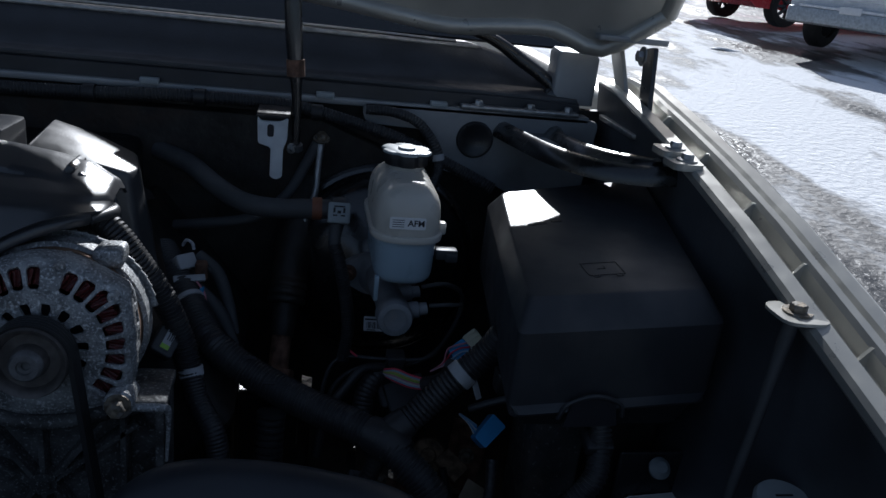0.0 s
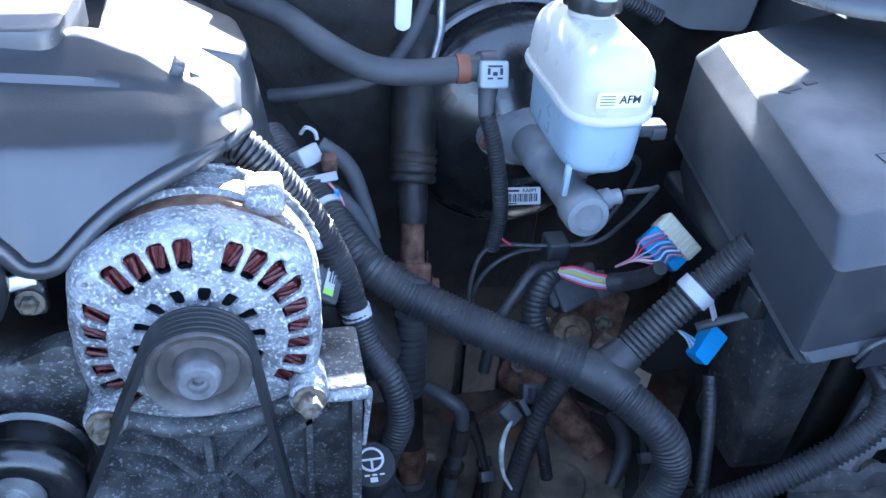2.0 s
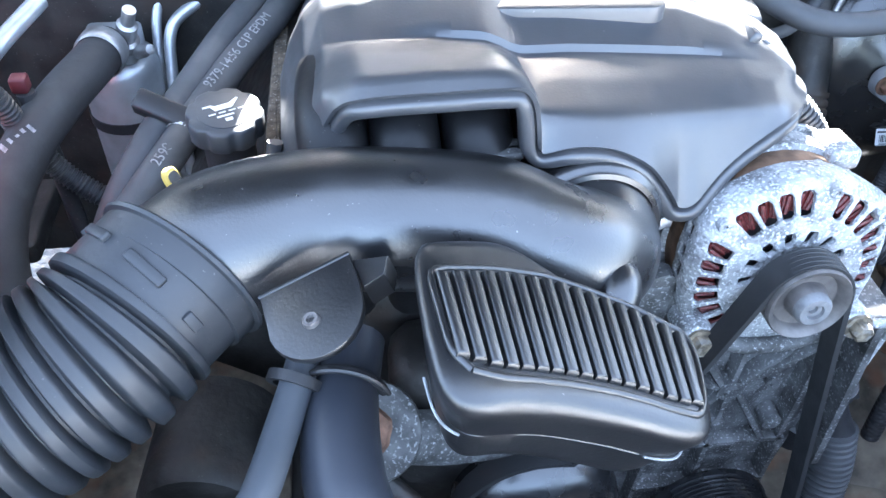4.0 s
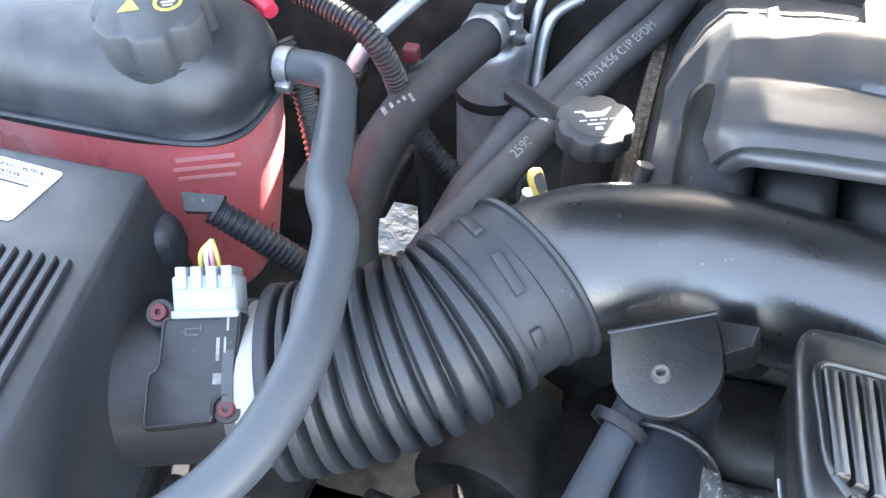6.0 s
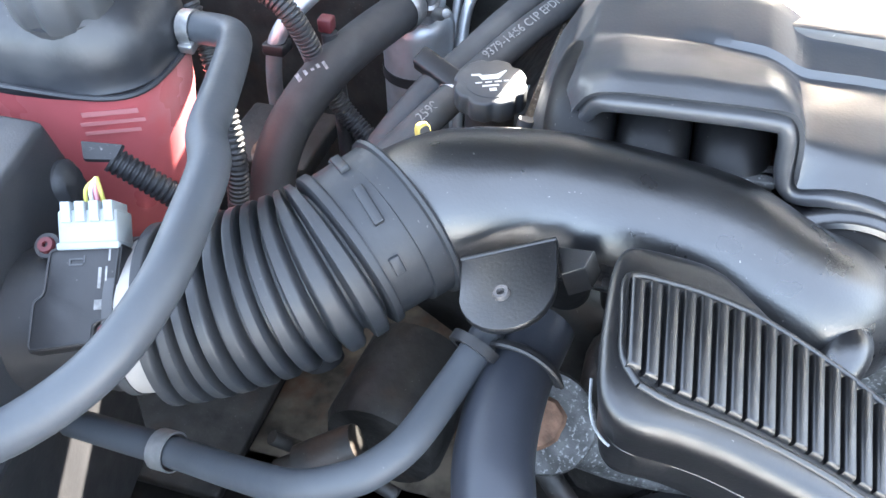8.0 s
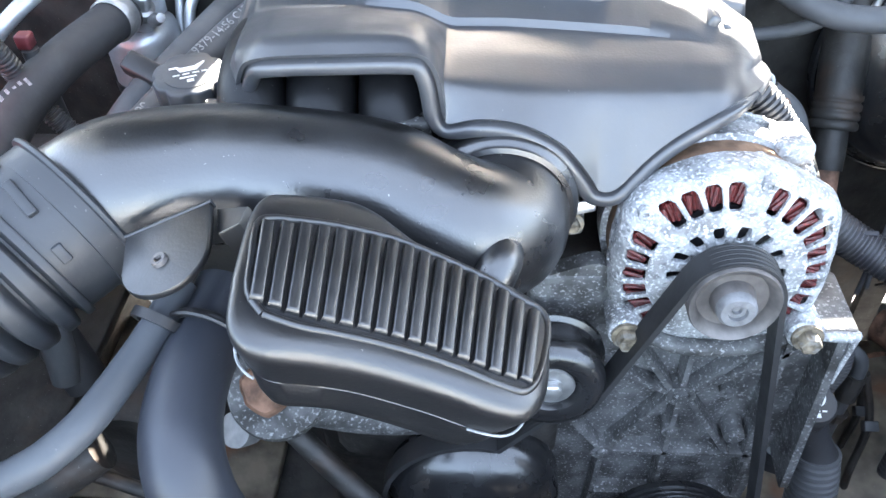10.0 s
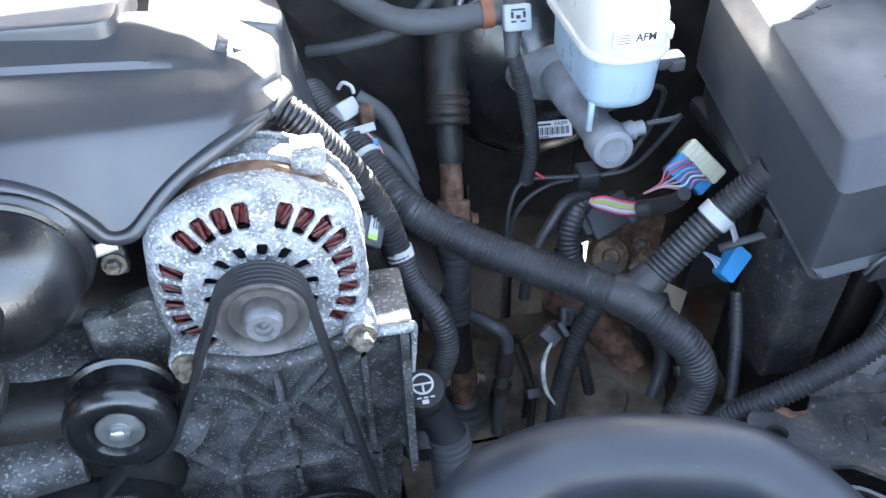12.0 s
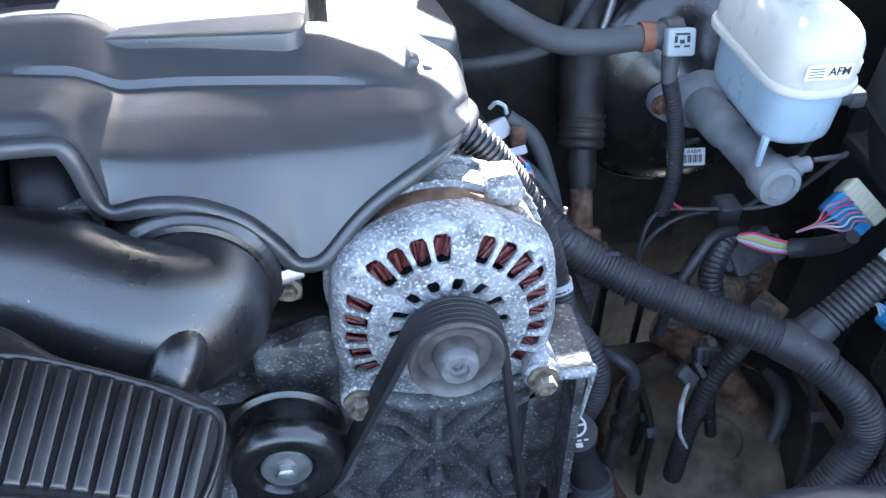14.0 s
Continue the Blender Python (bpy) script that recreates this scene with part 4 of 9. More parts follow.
def build_duct():
    t = thing("air_duct", (-0.30, 0.0, 1.13), "black grained plastic intake duct curving to the throttle", "air duct")
    pts = [(-0.438, -0.014, 1.170), (-0.4165, 0.0035, 1.1765), (-0.392, 0.0140, 1.1850), (-0.3455, 0.0295, 1.1838), (-0.2925, 0.0285, 1.1825), (-0.238, 0.0262, 1.1758), (-0.205, 0.0178, 1.1640), (-0.1805, 0.0168, 1.1520), (-0.1605, 0.0325, 1.1400), (-0.158, 0.062, 1.1445)]
    rad = [0.0475, 0.0472, 0.0468, 0.0455, 0.0455, 0.0450, 0.0448, 0.0465, 0.0475, 0.047]
    part("duct_tube", tube(pts, rad, 48, 10), M_DUCT, t)
    ax = axis_matrix((-0.158, 0.052, 1.1445), (0, 1, -0.05))
    part("end_flange", lathe([(0.046, -0.008), (0.0495, -0.007), (0.0505, -0.004), (0.0525, -0.003), (0.0535, 0.0), (0.0535, 0.006), (0.046, 0.008)], ax, 56), M_DUCT, t)
    # vent elbow on the front of the bend, turning down into a ribbed grommet
    part("vent_elbow", tube([(-0.160, 0.000, 1.150), (-0.158, -0.013, 1.1585), (-0.159, -0.0235, 1.1600), (-0.1625, -0.0320, 1.1555), (-0.167, -0.0375, 1.1460), (-0.170, -0.0405, 1.136)], [0.0150, 0.0142, 0.0136, 0.0130, 0.0125, 0.0125], 24), M_DUCT, t)
    gm = axis_matrix((-0.1652, -0.0355, 1.1505), (-0.30, -0.40, -0.86))
    part("grommet", lathe([(0.0128, -0.001), (0.0155, 0.0), (0.0168, 0.0012), (0.0168, 0.0036), (0.0150, 0.0046), (0.0150, 0.0062), (0.0178, 0.0072), (0.0178, 0.0100), (0.0158, 0.0112), (0.0158, 0.030), (0, 0.030)], gm, 36), M_PLAST, t)
    # mounting tongue with a rivet, and the web that ties it to the tube
    fx = Vector((0.92504, 0.21732, 0.31155))
    fz = Vector((-0.27929, -0.16682, 0.94561))
    fm = Matrix((fx, fz.cross(fx), fz)).transposed().to_4x4()
    fm.translation = (-0.345, -0.066, 1.198)
    tongue = [(-0.0225, 0.0300), (-0.0238, 0.0080)] + [(0.0025 + 0.0270 * math.cos(a), 0.0030 + 0.0265 * math.sin(a)) for a in np.linspace(math.pi * 1.03, math.pi * 1.98, 14)] + [(0.0310, 0.0120), (0.0308, 0.0310)]
    part("mounting_tongue", prism(tongue, [(-0.0042, 0.0006), (-0.0036, 0.0), (-0.0005, 0.0), (0.0004, 0.0005), (0.0006, 0.0014)], fm), M_RESO, t)
    part("tongue_rim", prism([(-0.0232, 0.0285), (0.0318, 0.0295), (0.0318, 0.0320), (-0.0232, 0.0310)], [(-0.005, 0), (0.0008, 0.0), (0.0012, 0.0005)], fm), M_RESO, t)
    part("web", prism([(0.0306, 0.0312), (0.0325, 0.0312), (0.0505, 0.0235), (0.0445, 0.0125), (0.0312, 0.0110)], [(-0.026, 0.0), (-0.0080, 0.0), (-0.0070, 0.0008)], fm), M_RESO, t)
    part("rivet", lathe([(0, 0.0006), (0.0020, 0.0006), (0.0024, 0.0030), (0.0042, 0.0030), (0.0050, 0.0012), (0.0052, 0.0)], fm, 22), M_PULLEY, t, "dull steel rivet")
    # bellows with its clamp collar
    b = thing("intake_bellows", (-0.49, -0.05, 1.09), "ribbed dark rubber intake bellows with a clamp collar", "intake bellows")
    path = [(-0.552, -0.084, 1.139), (-0.530, -0.076, 1.142), (-0.498, -0.062, 1.150), (-0.466, -0.042, 1.160), (-0.446, -0.020, 1.168)]
    folds, s = resample(curve_points([(*p, 0.0) for p in path], 10), 0.0008)
    L = s[-1]
    n = 11
    rad = []
    for q in s:
        u = (q / L * n) % 1.0
        ridge = 1.0 if 0.2 < u < 0.62 else (u / 0.2 if u <= 0.2 else max(0.0, 1 - (u - 0.62) / 0.22))
        rad.append(0.0478 + 0.0095 * math.sin(0.5 * math.pi * ridge) ** 0.8 - 0.003 * q / L)
    part("bellows", sweep(bmesh.new(), folds, rad, 48), M_BELLOW, b)
    col = [(-0.4510, -0.0262, 1.1662), (-0.4490, -0.0240, 1.1670), (-0.4285, -0.0025, 1.1750), (-0.4265, -0.0005, 1.1757), (-0.4262, -0.0002, 1.1758), (-0.4232, 0.0027, 1.1768), (-0.4228, 0.0031, 1.1770)]
    part("collar", sweep(bmesh.new(), col[:4], [0.0475, 0.0512, 0.0520, 0.0522], 56), M_BELLOW, b)
    part("mouth_ring", lathe([(0.0440, -0.0160), (0.0520, -0.0150), (0.0532, -0.0020), (0.0562, -0.0012), (0.0568, 0.0010), (0.0552, 0.0026), (0.0440, 0.0030)], axis_matrix((-0.4225, 0.0015, 1.1765), (0.60, 0.765, 0.23)), 56), M_BELLOW, b)
    cdir = Vector((0.0205, 0.02, 0.0075)).normalized()
    side = Vector((0, 0, 1)) - cdir * cdir.z
    side.normalize()
    other = cdir.cross(side)
    for k, (a, w, off) in enumerate(((-1.5, 0.012, 0.0), (-0.75, 0.026, 0.003), (0.05, 0.024, 0.003), (0.75, 0.020, 0.003), (1.25, 0.012, 0.003))):
        nrm = side * math.cos(a + 0.3) - other * math.sin(a + 0.3)
        m = Matrix((nrm.cross(cdir), cdir, nrm)).transposed().to_4x4()
        m.translation = Vector((-0.4395, -0.0140, 1.1709)) + cdir * off + nrm * 0.0516
        part("clip", block(-w / 2, w / 2, -0.0032, 0.0032, -0.0025, 0.0020, 0.0012, m), M_BELLOW if k < 4 else M_CONN, b)


def build_resonator():
    t = thing("resonator_box", (-0.21, -0.08, 1.10), "satin black resonator box with a slatted lid", "resonator")
    e1 = Vector((0.909, 0.036, -0.415)).normalized()
    e2 = Vector((-0.05, 0.995, 0.06))
    e2 = (e2 - e1 * e1.dot(e2)).normalized()
    nz = e1.cross(e2)
    m = Matrix((e1, e2, nz)).transposed().to_4x4()
    m.translation = (-0.274, -0.127, 1.227)
    ring = [(-0.0150, 0.020), (-0.0150, 0.060), (-0.0105, 0.080), (0.0016, 0.0885), (0.0349, 0.0985), (0.0508, 0.0968), (0.0655, 0.0890), (0.0790, 0.0820), (0.1012, 0.0775), (0.1334, 0.0722), (0.1535, 0.0655), (0.1610, 0.0550), (0.1605, 0.022), (0.1560, 0.000), (0.1455, -0.0135), (0.128, -0.0165), (0.100, -0.0140), (0.0626, -0.0130), (0.035, -0.0155), (0.010, -0.0195), (-0.004, -0.0165), (-0.0120, -0.0050)]
    soft = [tuple(p) for p in curve_points([(*p, 0.0) for p in ring + ring[:1]], 4)[:-1]]
    out = [(p[0], p[1]) for p in soft]
    body = prism(out, [(-0.064, 0.024), (-0.0630, 0.0170), (-0.0590, 0.0118), (-0.050, 0.0086), (-0.0325, 0.0058), (-0.0318, 0.0067), (-0.0306, 0.0067), (-0.0300, 0.0046), (-0.0135, 0.0008), (-0.0095, 0.0005), (-0.0065, 0.0014), (-0.0042, 0.0032), (-0.0030, 0.0048), (-0.0018, 0.0072), (-0.0010, 0.0100), (-0.0006, 0.0135)])
    for v in body.verts:      # the passenger's end leans inwards as it goes down
        v.co.x += 0.42 * max(0.0, min(1.0, (0.062 - v.co.x) / 0.075)) * max(0.0, -v.co.z - 0.006)
    body.transform(m)
    part("body", body, M_RESO, t, smooth=55)
    us = [-0.0030, 0.0205, 0.0385, 0.056, 0.0745, 0.092, 0.1095, 0.1270, 0.1415]
    low = lambda u: float(np.interp(u, us, [0.0060, 0.0037, 0.0058, 0.0070, 0.0075, 0.0070, 0.0052, 0.0022, 0.0030]))
    high = lambda u: float(np.interp(u, [-0.0044, 0.0136, 0.0314, 0.0489, 0.0669, 0.0843, 0.1006, 0.1243, 0.1501], [0.0555, 0.0614, 0.0656, 0.0681, 0.0695, 0.0675, 0.0650, 0.0605, 0.0500]))
    n = 17
    # each slat: a bar with a flat crown, sloping flanks and a sloping nose
    for i in range(n):
        k = i / (n - 1)
        u0, u1 = -0.0005 + 0.1405 * k, -0.0040 + 0.1520 * k
        v0, v1 = low(u0), high(u1)
        d = Vector((u1 - u0, v1 - v0)).normalized()
        s = Vector((d.y, -d.x))
        bm = bmesh.new()
        rings = []
        for v, w, h in ((-0.0010, 0.0035, -0.004), (-0.0008, 0.0034, 0.0008), (-0.0002, 0.0032, 0.0024), (0.0005, 0.0027, 0.0034), (0.0012, 0.0020, 0.0038)):
            rings.append((v, w, h))
        a, b = Vector((u0, v0)), Vector((u1, v1))
        lv = []
        for inset, w, h in rings:
            lo, hi = a + d * inset, b - d * (inset * 0.45)
            lv.append([bm.verts.new(m @ Vector((q.x, q.y, h))) for q in (lo - s * w, lo + s * w, hi + s * w, hi - s * w)])
        for g, f in zip(lv, lv[1:]):
            for j in range(4):
                bm.faces.new((g[j], g[(j + 1) % 4], f[(j + 1) % 4], f[j]))
        bm.faces.new(lv[-1])
        bm.faces.new(lv[0])
        part("slat", bm, M_RESO, t, smooth=48)
    # the rim that frames the slats
    frame_pts = [(u, low(u) - 0.0055) for u in np.linspace(0.004, 0.1405, 14)] + [(0.1485, 0.0085), (0.1545, 0.030), (0.1565, 0.0475), (0.1515, 0.0560)] + [(u, high(u) + 0.0052) for u in np.linspace(0.143, -0.003, 14)] + [(-0.0088, 0.054), (-0.0070, 0.030), (-0.0045, 0.0100)]
    loop = [tuple(p) for p in curve_points([(*p, 0.0) for p in frame_pts + frame_pts[:1]], 3)]
    part("rim", sweep(bmesh.new(), [(m @ Vector((p[0], p[1], -0.0008)))[:] for p in loop], [0.0022] * len(loop), 10), M_RESO, t)
    part("floor", prism([(p[0], p[1]) for p in loop[:-1]], [(-0.0022, 0), (-0.0002, 0.0)], m), M_RESO, t)
    # pale moulding flash along the seam at the corners
    for stretch in (out[78:90], out[50:62]):
        part("flash", sweep(bmesh.new(), [(m @ Vector((x + 0.0105 * max(0.0, min(1.0, (0.062 - x) / 0.075)), y * 0.93 + 0.0025, -0.0312)))[:] for x, y in stretch], [0.0008] * len(stretch), 6), M_SEAM, t, "worn pale seam edge")


AX = Vector((0.0, 0.994, -0.105))      # the way the pulleys' axles run back into the engine


def build_alternator():
    t = thing("alternator", (0.0, 0.07, 1.02), "corroded aluminium alternator with vents and red windings", "alternator")
    m = axis_matrix((0.0, 0.036, 1.098), -AX)      # z towards the front
    n = 56
    bands = [(0.020, 0.0), (0.0275, 0.0015), (0.0295, 0.002), (0.0385, 0.003), (0.0405, 0.003), (0.0530, 0.003), (0.0552, 0.0026), (0.0695, -0.001), (0.0728, -0.003), (0.0765, -0.0065), (0.0795, -0.0115), (0.0805, -0.018), (0.0805, -0.026), (0.0795, -0.032)]
    spread = [0, -0.1, 0.45, 0.5, 0.1, -0.05, 0.24, 0.24, -0.02, 0, 0.05, 0.1, 0.1, 0]
    # the outline: round on top, square shoulders, upright sides down to the ears
    turn = [-180, -160, -145, -132, -110, -90, -70, -48, -35, -20, 0, 20, 32, 38, 48, 62, 90, 118, 132, 142, 148, 160, 180]
    swell = [0.965, 1.01, 1.08, 1.09, 1.02, 0.98, 1.02, 1.09, 1.08, 1.01, 0.965, 1.0, 1.075, 1.085, 1.03, 1.005, 1.0, 1.005, 1.03, 1.085, 1.075, 1.0, 0.965]
    bm = bmesh.new()
    rings = []
    for (r, h), wide in zip(bands, spread):
        ring = []
        for k in range(n):
            a = 2 * math.pi * (k + (wide if k % 2 else -wide)) / n
            deg = (math.degrees(a) + 180) % 360 - 180
            full = float(np.interp(deg, turn, swell))
            rr = r * (1.0 + (full - 1.0) * max(0.0, min(1.0, (r - 0.058) / 0.018)))
            ring.append(bm.verts.new(m @ Vector((rr * math.cos(a), rr * math.sin(a), h))))
        rings.append(ring)
    for i in range(len(rings) - 1):
        for k in range(n):
            deg = (360.0 * (k + 0.5) / n + 180) % 360 - 180
            crown, flank, foot = 40 < deg < 146, -42 < deg < 34 or deg > 146 or deg < -138, -138 <= deg <= -42
            slot = k % 2 == 0 and ((i in (5, 6, 7) and crown and k not in (12, 22)) or (i in (6, 7) and flank) or (i == 11 and flank) or (i in (1, 2, 3) and k % 4 == 0 and not foot))
            if slot:
                continue
            j = (k + 1) % n
            bm.faces.new((rings[i][k], rings[i][j], rings[i + 1][j], rings[i + 1][k]))
    bmesh.ops.recalc_face_normals(bm, faces=bm.faces[:])
    bmesh.ops.solidify(bm, geom=bm.faces[:], thickness=0.005)
    bmesh.ops.bevel(bm, geom=[e for e in bm.edges if e.is_manifold and e.calc_face_angle(0) > 0.9], offset=0.0009, segments=1, affect="EDGES")
    part("front_housing", bm, M_ALU, t, smooth=40)
    part("stator", lathe([(0.066, -0.030), (0.0765, -0.030), (0.0765, -0.052), (0.066, -0.052)], m, 44), M_STATOR, t, "rust-brown stator ring")
    rear = lathe([(0.074, -0.052), (0.081, -0.053), (0.081, -0.075), (0.077, -0.088), (0.06, -0.105), (0, -0.108)], m, 44)
    part("rear_housing", rear, M_ALU, t)
    for k in range(22):
        a = radians(20 + k * 6.6)
        d = m.to_3x3() @ Vector((math.cos(a), math.sin(a), 0))
        p = m @ Vector((0.079 * math.cos(a), 0.079 * math.sin(a), -0.079))
        fin = block(-0.0018, 0.0018, -0.016, 0.008, -0.006, 0.006, 0.001, axis_matrix(p[:], d[:], (m.to_3x3() @ Vector((-math.sin(a), math.cos(a), 0)))[:]))
        part("cooling_fin", fin, M_ALU, t)
    coil = None
    for k in range(44):
        if coil is None:
            bm = bmesh.new()
            for dz, dx in ((0.0, 0.0), (0.003, 0.0035), (0.001, -0.0035)):
                sweep(bm, [(0.071, dx, -0.020 + dz), (0.068, 0.002 + dx, -0.0085 + dz), (0.056, 0.005 + dx, -0.0068 + dz), (0.051, 0.0075 + dx, -0.018 + dz)], [0.0019] * 4, 6)
            coil = part("coil", bm, M_COPPER, t, "dark red copper winding")
            base = coil.matrix_basis.copy()
            coil.matrix_basis = base @ m
        else:
            ob = new("coil", coil.data)
            ob.parent = t
            ob.matrix_parent_inverse = coil.matrix_parent_inverse.copy()
            ob.matrix_basis = base @ m @ Matrix.Rotation(2 * math.pi * k / 44, 4, "Z")
    # black ring and disc paint the shade inside the housing
    part("winding_core", lathe([(0.051, -0.016), (0.055, -0.0105), (0.068, -0.0115), (0.073, -0.018), (0.073, -0.030), (0.051, -0.030), (0.051, -0.016)], m, 40), M_INK_SHADE, t)
    part("rotor_shade", lathe([(0, -0.014), (0.048, -0.014), (0.048, -0.03), (0, -0.03)], m, 30), M_INK_SHADE, t)
    # ears with bolts
    for x, y, r in ((-0.066, -0.050, 0.0135), (0.063, -0.052, 0.0135)):
        ear = lathe([(0, -0.022), (r, -0.022), (r, 0.008), (r * 0.85, 0.010), (0, 0.010)], m @ Matrix.Translation((-x, y, 0)), 20)
        part("mounting_ear", ear, M_ALU, t)
        p = m @ Vector((-x, y, 0.010))
        part("mounting_bolt", hexbolt(p[:], (-AX)[:], 0.0085, 0.012, 1.35), M_BOLT, t, "yellowed hex bolt")
    for a in (38, 103, 142, 240, 300):
        r = 0.0765 if a != 103 else 0.0725
        p = m @ Vector((-r * math.cos(radians(a)), r * math.sin(radians(a)), -0.004))
        part("through_bolt", lathe([(0, 0.002), (0.0022, 0.002), (0.0022, 0.004), (0.0048, 0.004), (0.0055, 0.0), (0.0075, -0.012), (0.0075, -0.03)], axis_matrix(p[:], (-AX)[:]), 14), M_ALU, t)
    part("top_boss", block(-0.013, 0.013, -0.008, 0.010, -0.024, 0.012, 0.006, axis_matrix((0.046, 0.098, 1.160), (0, -1, 0.1))), M_ALU, t)
    # pulley
    pm = axis_matrix((0.0, 0.0, 1.1), -AX)
    prof = [(0.0, 0.000), (0.005, 0.0), (0.0055, 0.002), (0.0085, 0.003), (0.013, 0.001), (0.0145, -0.004), (0.0155, -0.010), (0.024, -0.010), (0.0265, -0.003), (0.0305, -0.001), (0.0315, -0.003), (0.0315, -0.005)]
    for k in range(6):
        prof += [(0.0312, -0.006 - k * 0.0032), (0.0292, -0.0076 - k * 0.0032)]
    prof += [(0.0315, -0.0255), (0.0315, -0.028), (0.0, -0.028)]
    part("pulley", lathe(prof, pm, 44), M_PULLEY, t, "worn steel belt pulley")
    part("pulley_nut", lathe([(0.0, 0.0005), (0.0028, 0.0005), (0.0034, 0.0030), (0.0050, 0.0036), (0.0060, 0.0036), (0.0066, 0.0062), (0.0112, 0.0062), (0.0132, 0.0040), (0.0138, -0.004)], pm, 28), M_NUT, t, "dull grey pulley nut")


def build_bracket():
    t = thing("accessory_bracket", (0.0, 0.06, 0.88), "dirty cast aluminium accessory bracket with crossed ribs", "bracket")
    m = Matrix(((1, 0, 0, 0), (0, 0, 1, 0.062), (0, 1, 0, 0), (0, 0, 0, 1)))
    out = rounded([(-0.135, 0.98), (-0.13, 1.07), (-0.08, 1.09), (-0.06, 1.04), (0.055, 1.035), (0.104, 1.050), (0.106, 1.02), (0.085, 0.72), (-0.075, 0.72), (-0.09, 0.86), (-0.12, 0.93)], 0.012, 3)
    part("plate", prism(out, [(-0.008, 0), (0.006, 0), (0.008, 0.003)], m), M_BRACKET, t)
    ribs = [((-0.06, 1.035), (-0.01, 0.955)), ((0.055, 1.03), (0.0, 0.955)), ((-0.01, 0.955), (-0.06, 0.87)), ((0.0, 0.955), (0.05, 0.87)), ((-0.005, 1.04), (-0.005, 0.85)), ((-0.10, 1.0), (-0.01, 0.955)), ((-0.06, 0.87), (0.07, 0.87)), ((0.08, 1.02), (0.0, 0.955)), ((-0.115, 0.95), (-0.06, 0.87)), ((-0.005, 0.85), (-0.005, 0.76)), ((-0.06, 0.87), (-0.065, 0.76)), ((0.07, 0.87), (0.07, 0.76)), ((-0.065, 0.80), (0.07, 0.80)), ((0.066, 1.03), (0.066, 0.86))]
    for (x0, z0), (x1, z1) in ribs:
        d = Vector((x1 - x0, z1 - z0))
        nn = Vector((-d.y, d.x)).normalized() * 0.003
        poly = [(x0 + nn.x, z0 + nn.y), (x1 + nn.x, z1 + nn.y), (x1 - nn.x, z1 - nn.y), (x0 - nn.x, z0 - nn.y)]
        part("rib", prism(poly, [(-0.026, 0.0008), (-0.024, 0), (-0.006, -0.001)], m), M_BRACKET, t)
    for x, z, r in ((-0.005, 0.955, 0.012), (-0.005, 0.905, 0.008), (0.05, 0.90, 0.009), (-0.06, 0.87, 0.010), (0.032, 0.962, 0.007)):
        part("boss", lathe([(0, 0.03), (r * 0.5, 0.03), (r * 0.6, 0.027), (r, 0.027), (r * 1.1, 0.0)], axis_matrix((x, 0.062, z), (0, -1, 0)), 18), M_BRACKET, t)
    # wing at the driver's side with the folded top
    part("side_flange", prism(rounded([(-0.02, 0.85), (0.05, 0.86), (0.055, 1.048), (-0.005, 1.048)], 0.004), [(0.092, 0), (0.099, 0)], Matrix(((0, 0, 1, 0.004), (1, 0, 0, 0.036), (0, 1, 0, 0), (0, 0, 0, 1)))), M_BRACKET, t)
    part("top_ledge", block(0.068, 0.106, 0.026, 0.090, 1.040, 1.049, 0.005), M_BRACKET, t)
    # paler metal along the ledge's front edge paints the sunlight there
    part("ledge_edge", tube([(0.066, 0.026, 1.044), (0.086, 0.0235, 1.0465), (0.101, 0.024, 1.0455), (0.1065, 0.029, 1.041), (0.107, 0.030, 1.020), (0.105, 0.030, 0.985)], [0.003, 0.0042, 0.0042, 0.0035, 0.0022, 0.0016], 10), M_ALU, t, "bright edge with sunlight put into its colour")
    part("front_arch", tube([(-0.055, 0.03, 1.04), (-0.02, 0.026, 1.03), (0.02, 0.026, 1.03), (0.055, 0.03, 1.037)], 0.007, 10), M_BRACKET, t)
    part("left_plate", block(-0.135, -0.075, 0.052, 0.07, 0.965, 1.075, 0.008), M_BRACKET, t)
    part("lower_support", block(-0.10, 0.085, 0.072, 0.13, 0.66, 0.87, 0.02), M_BRACKET, t)


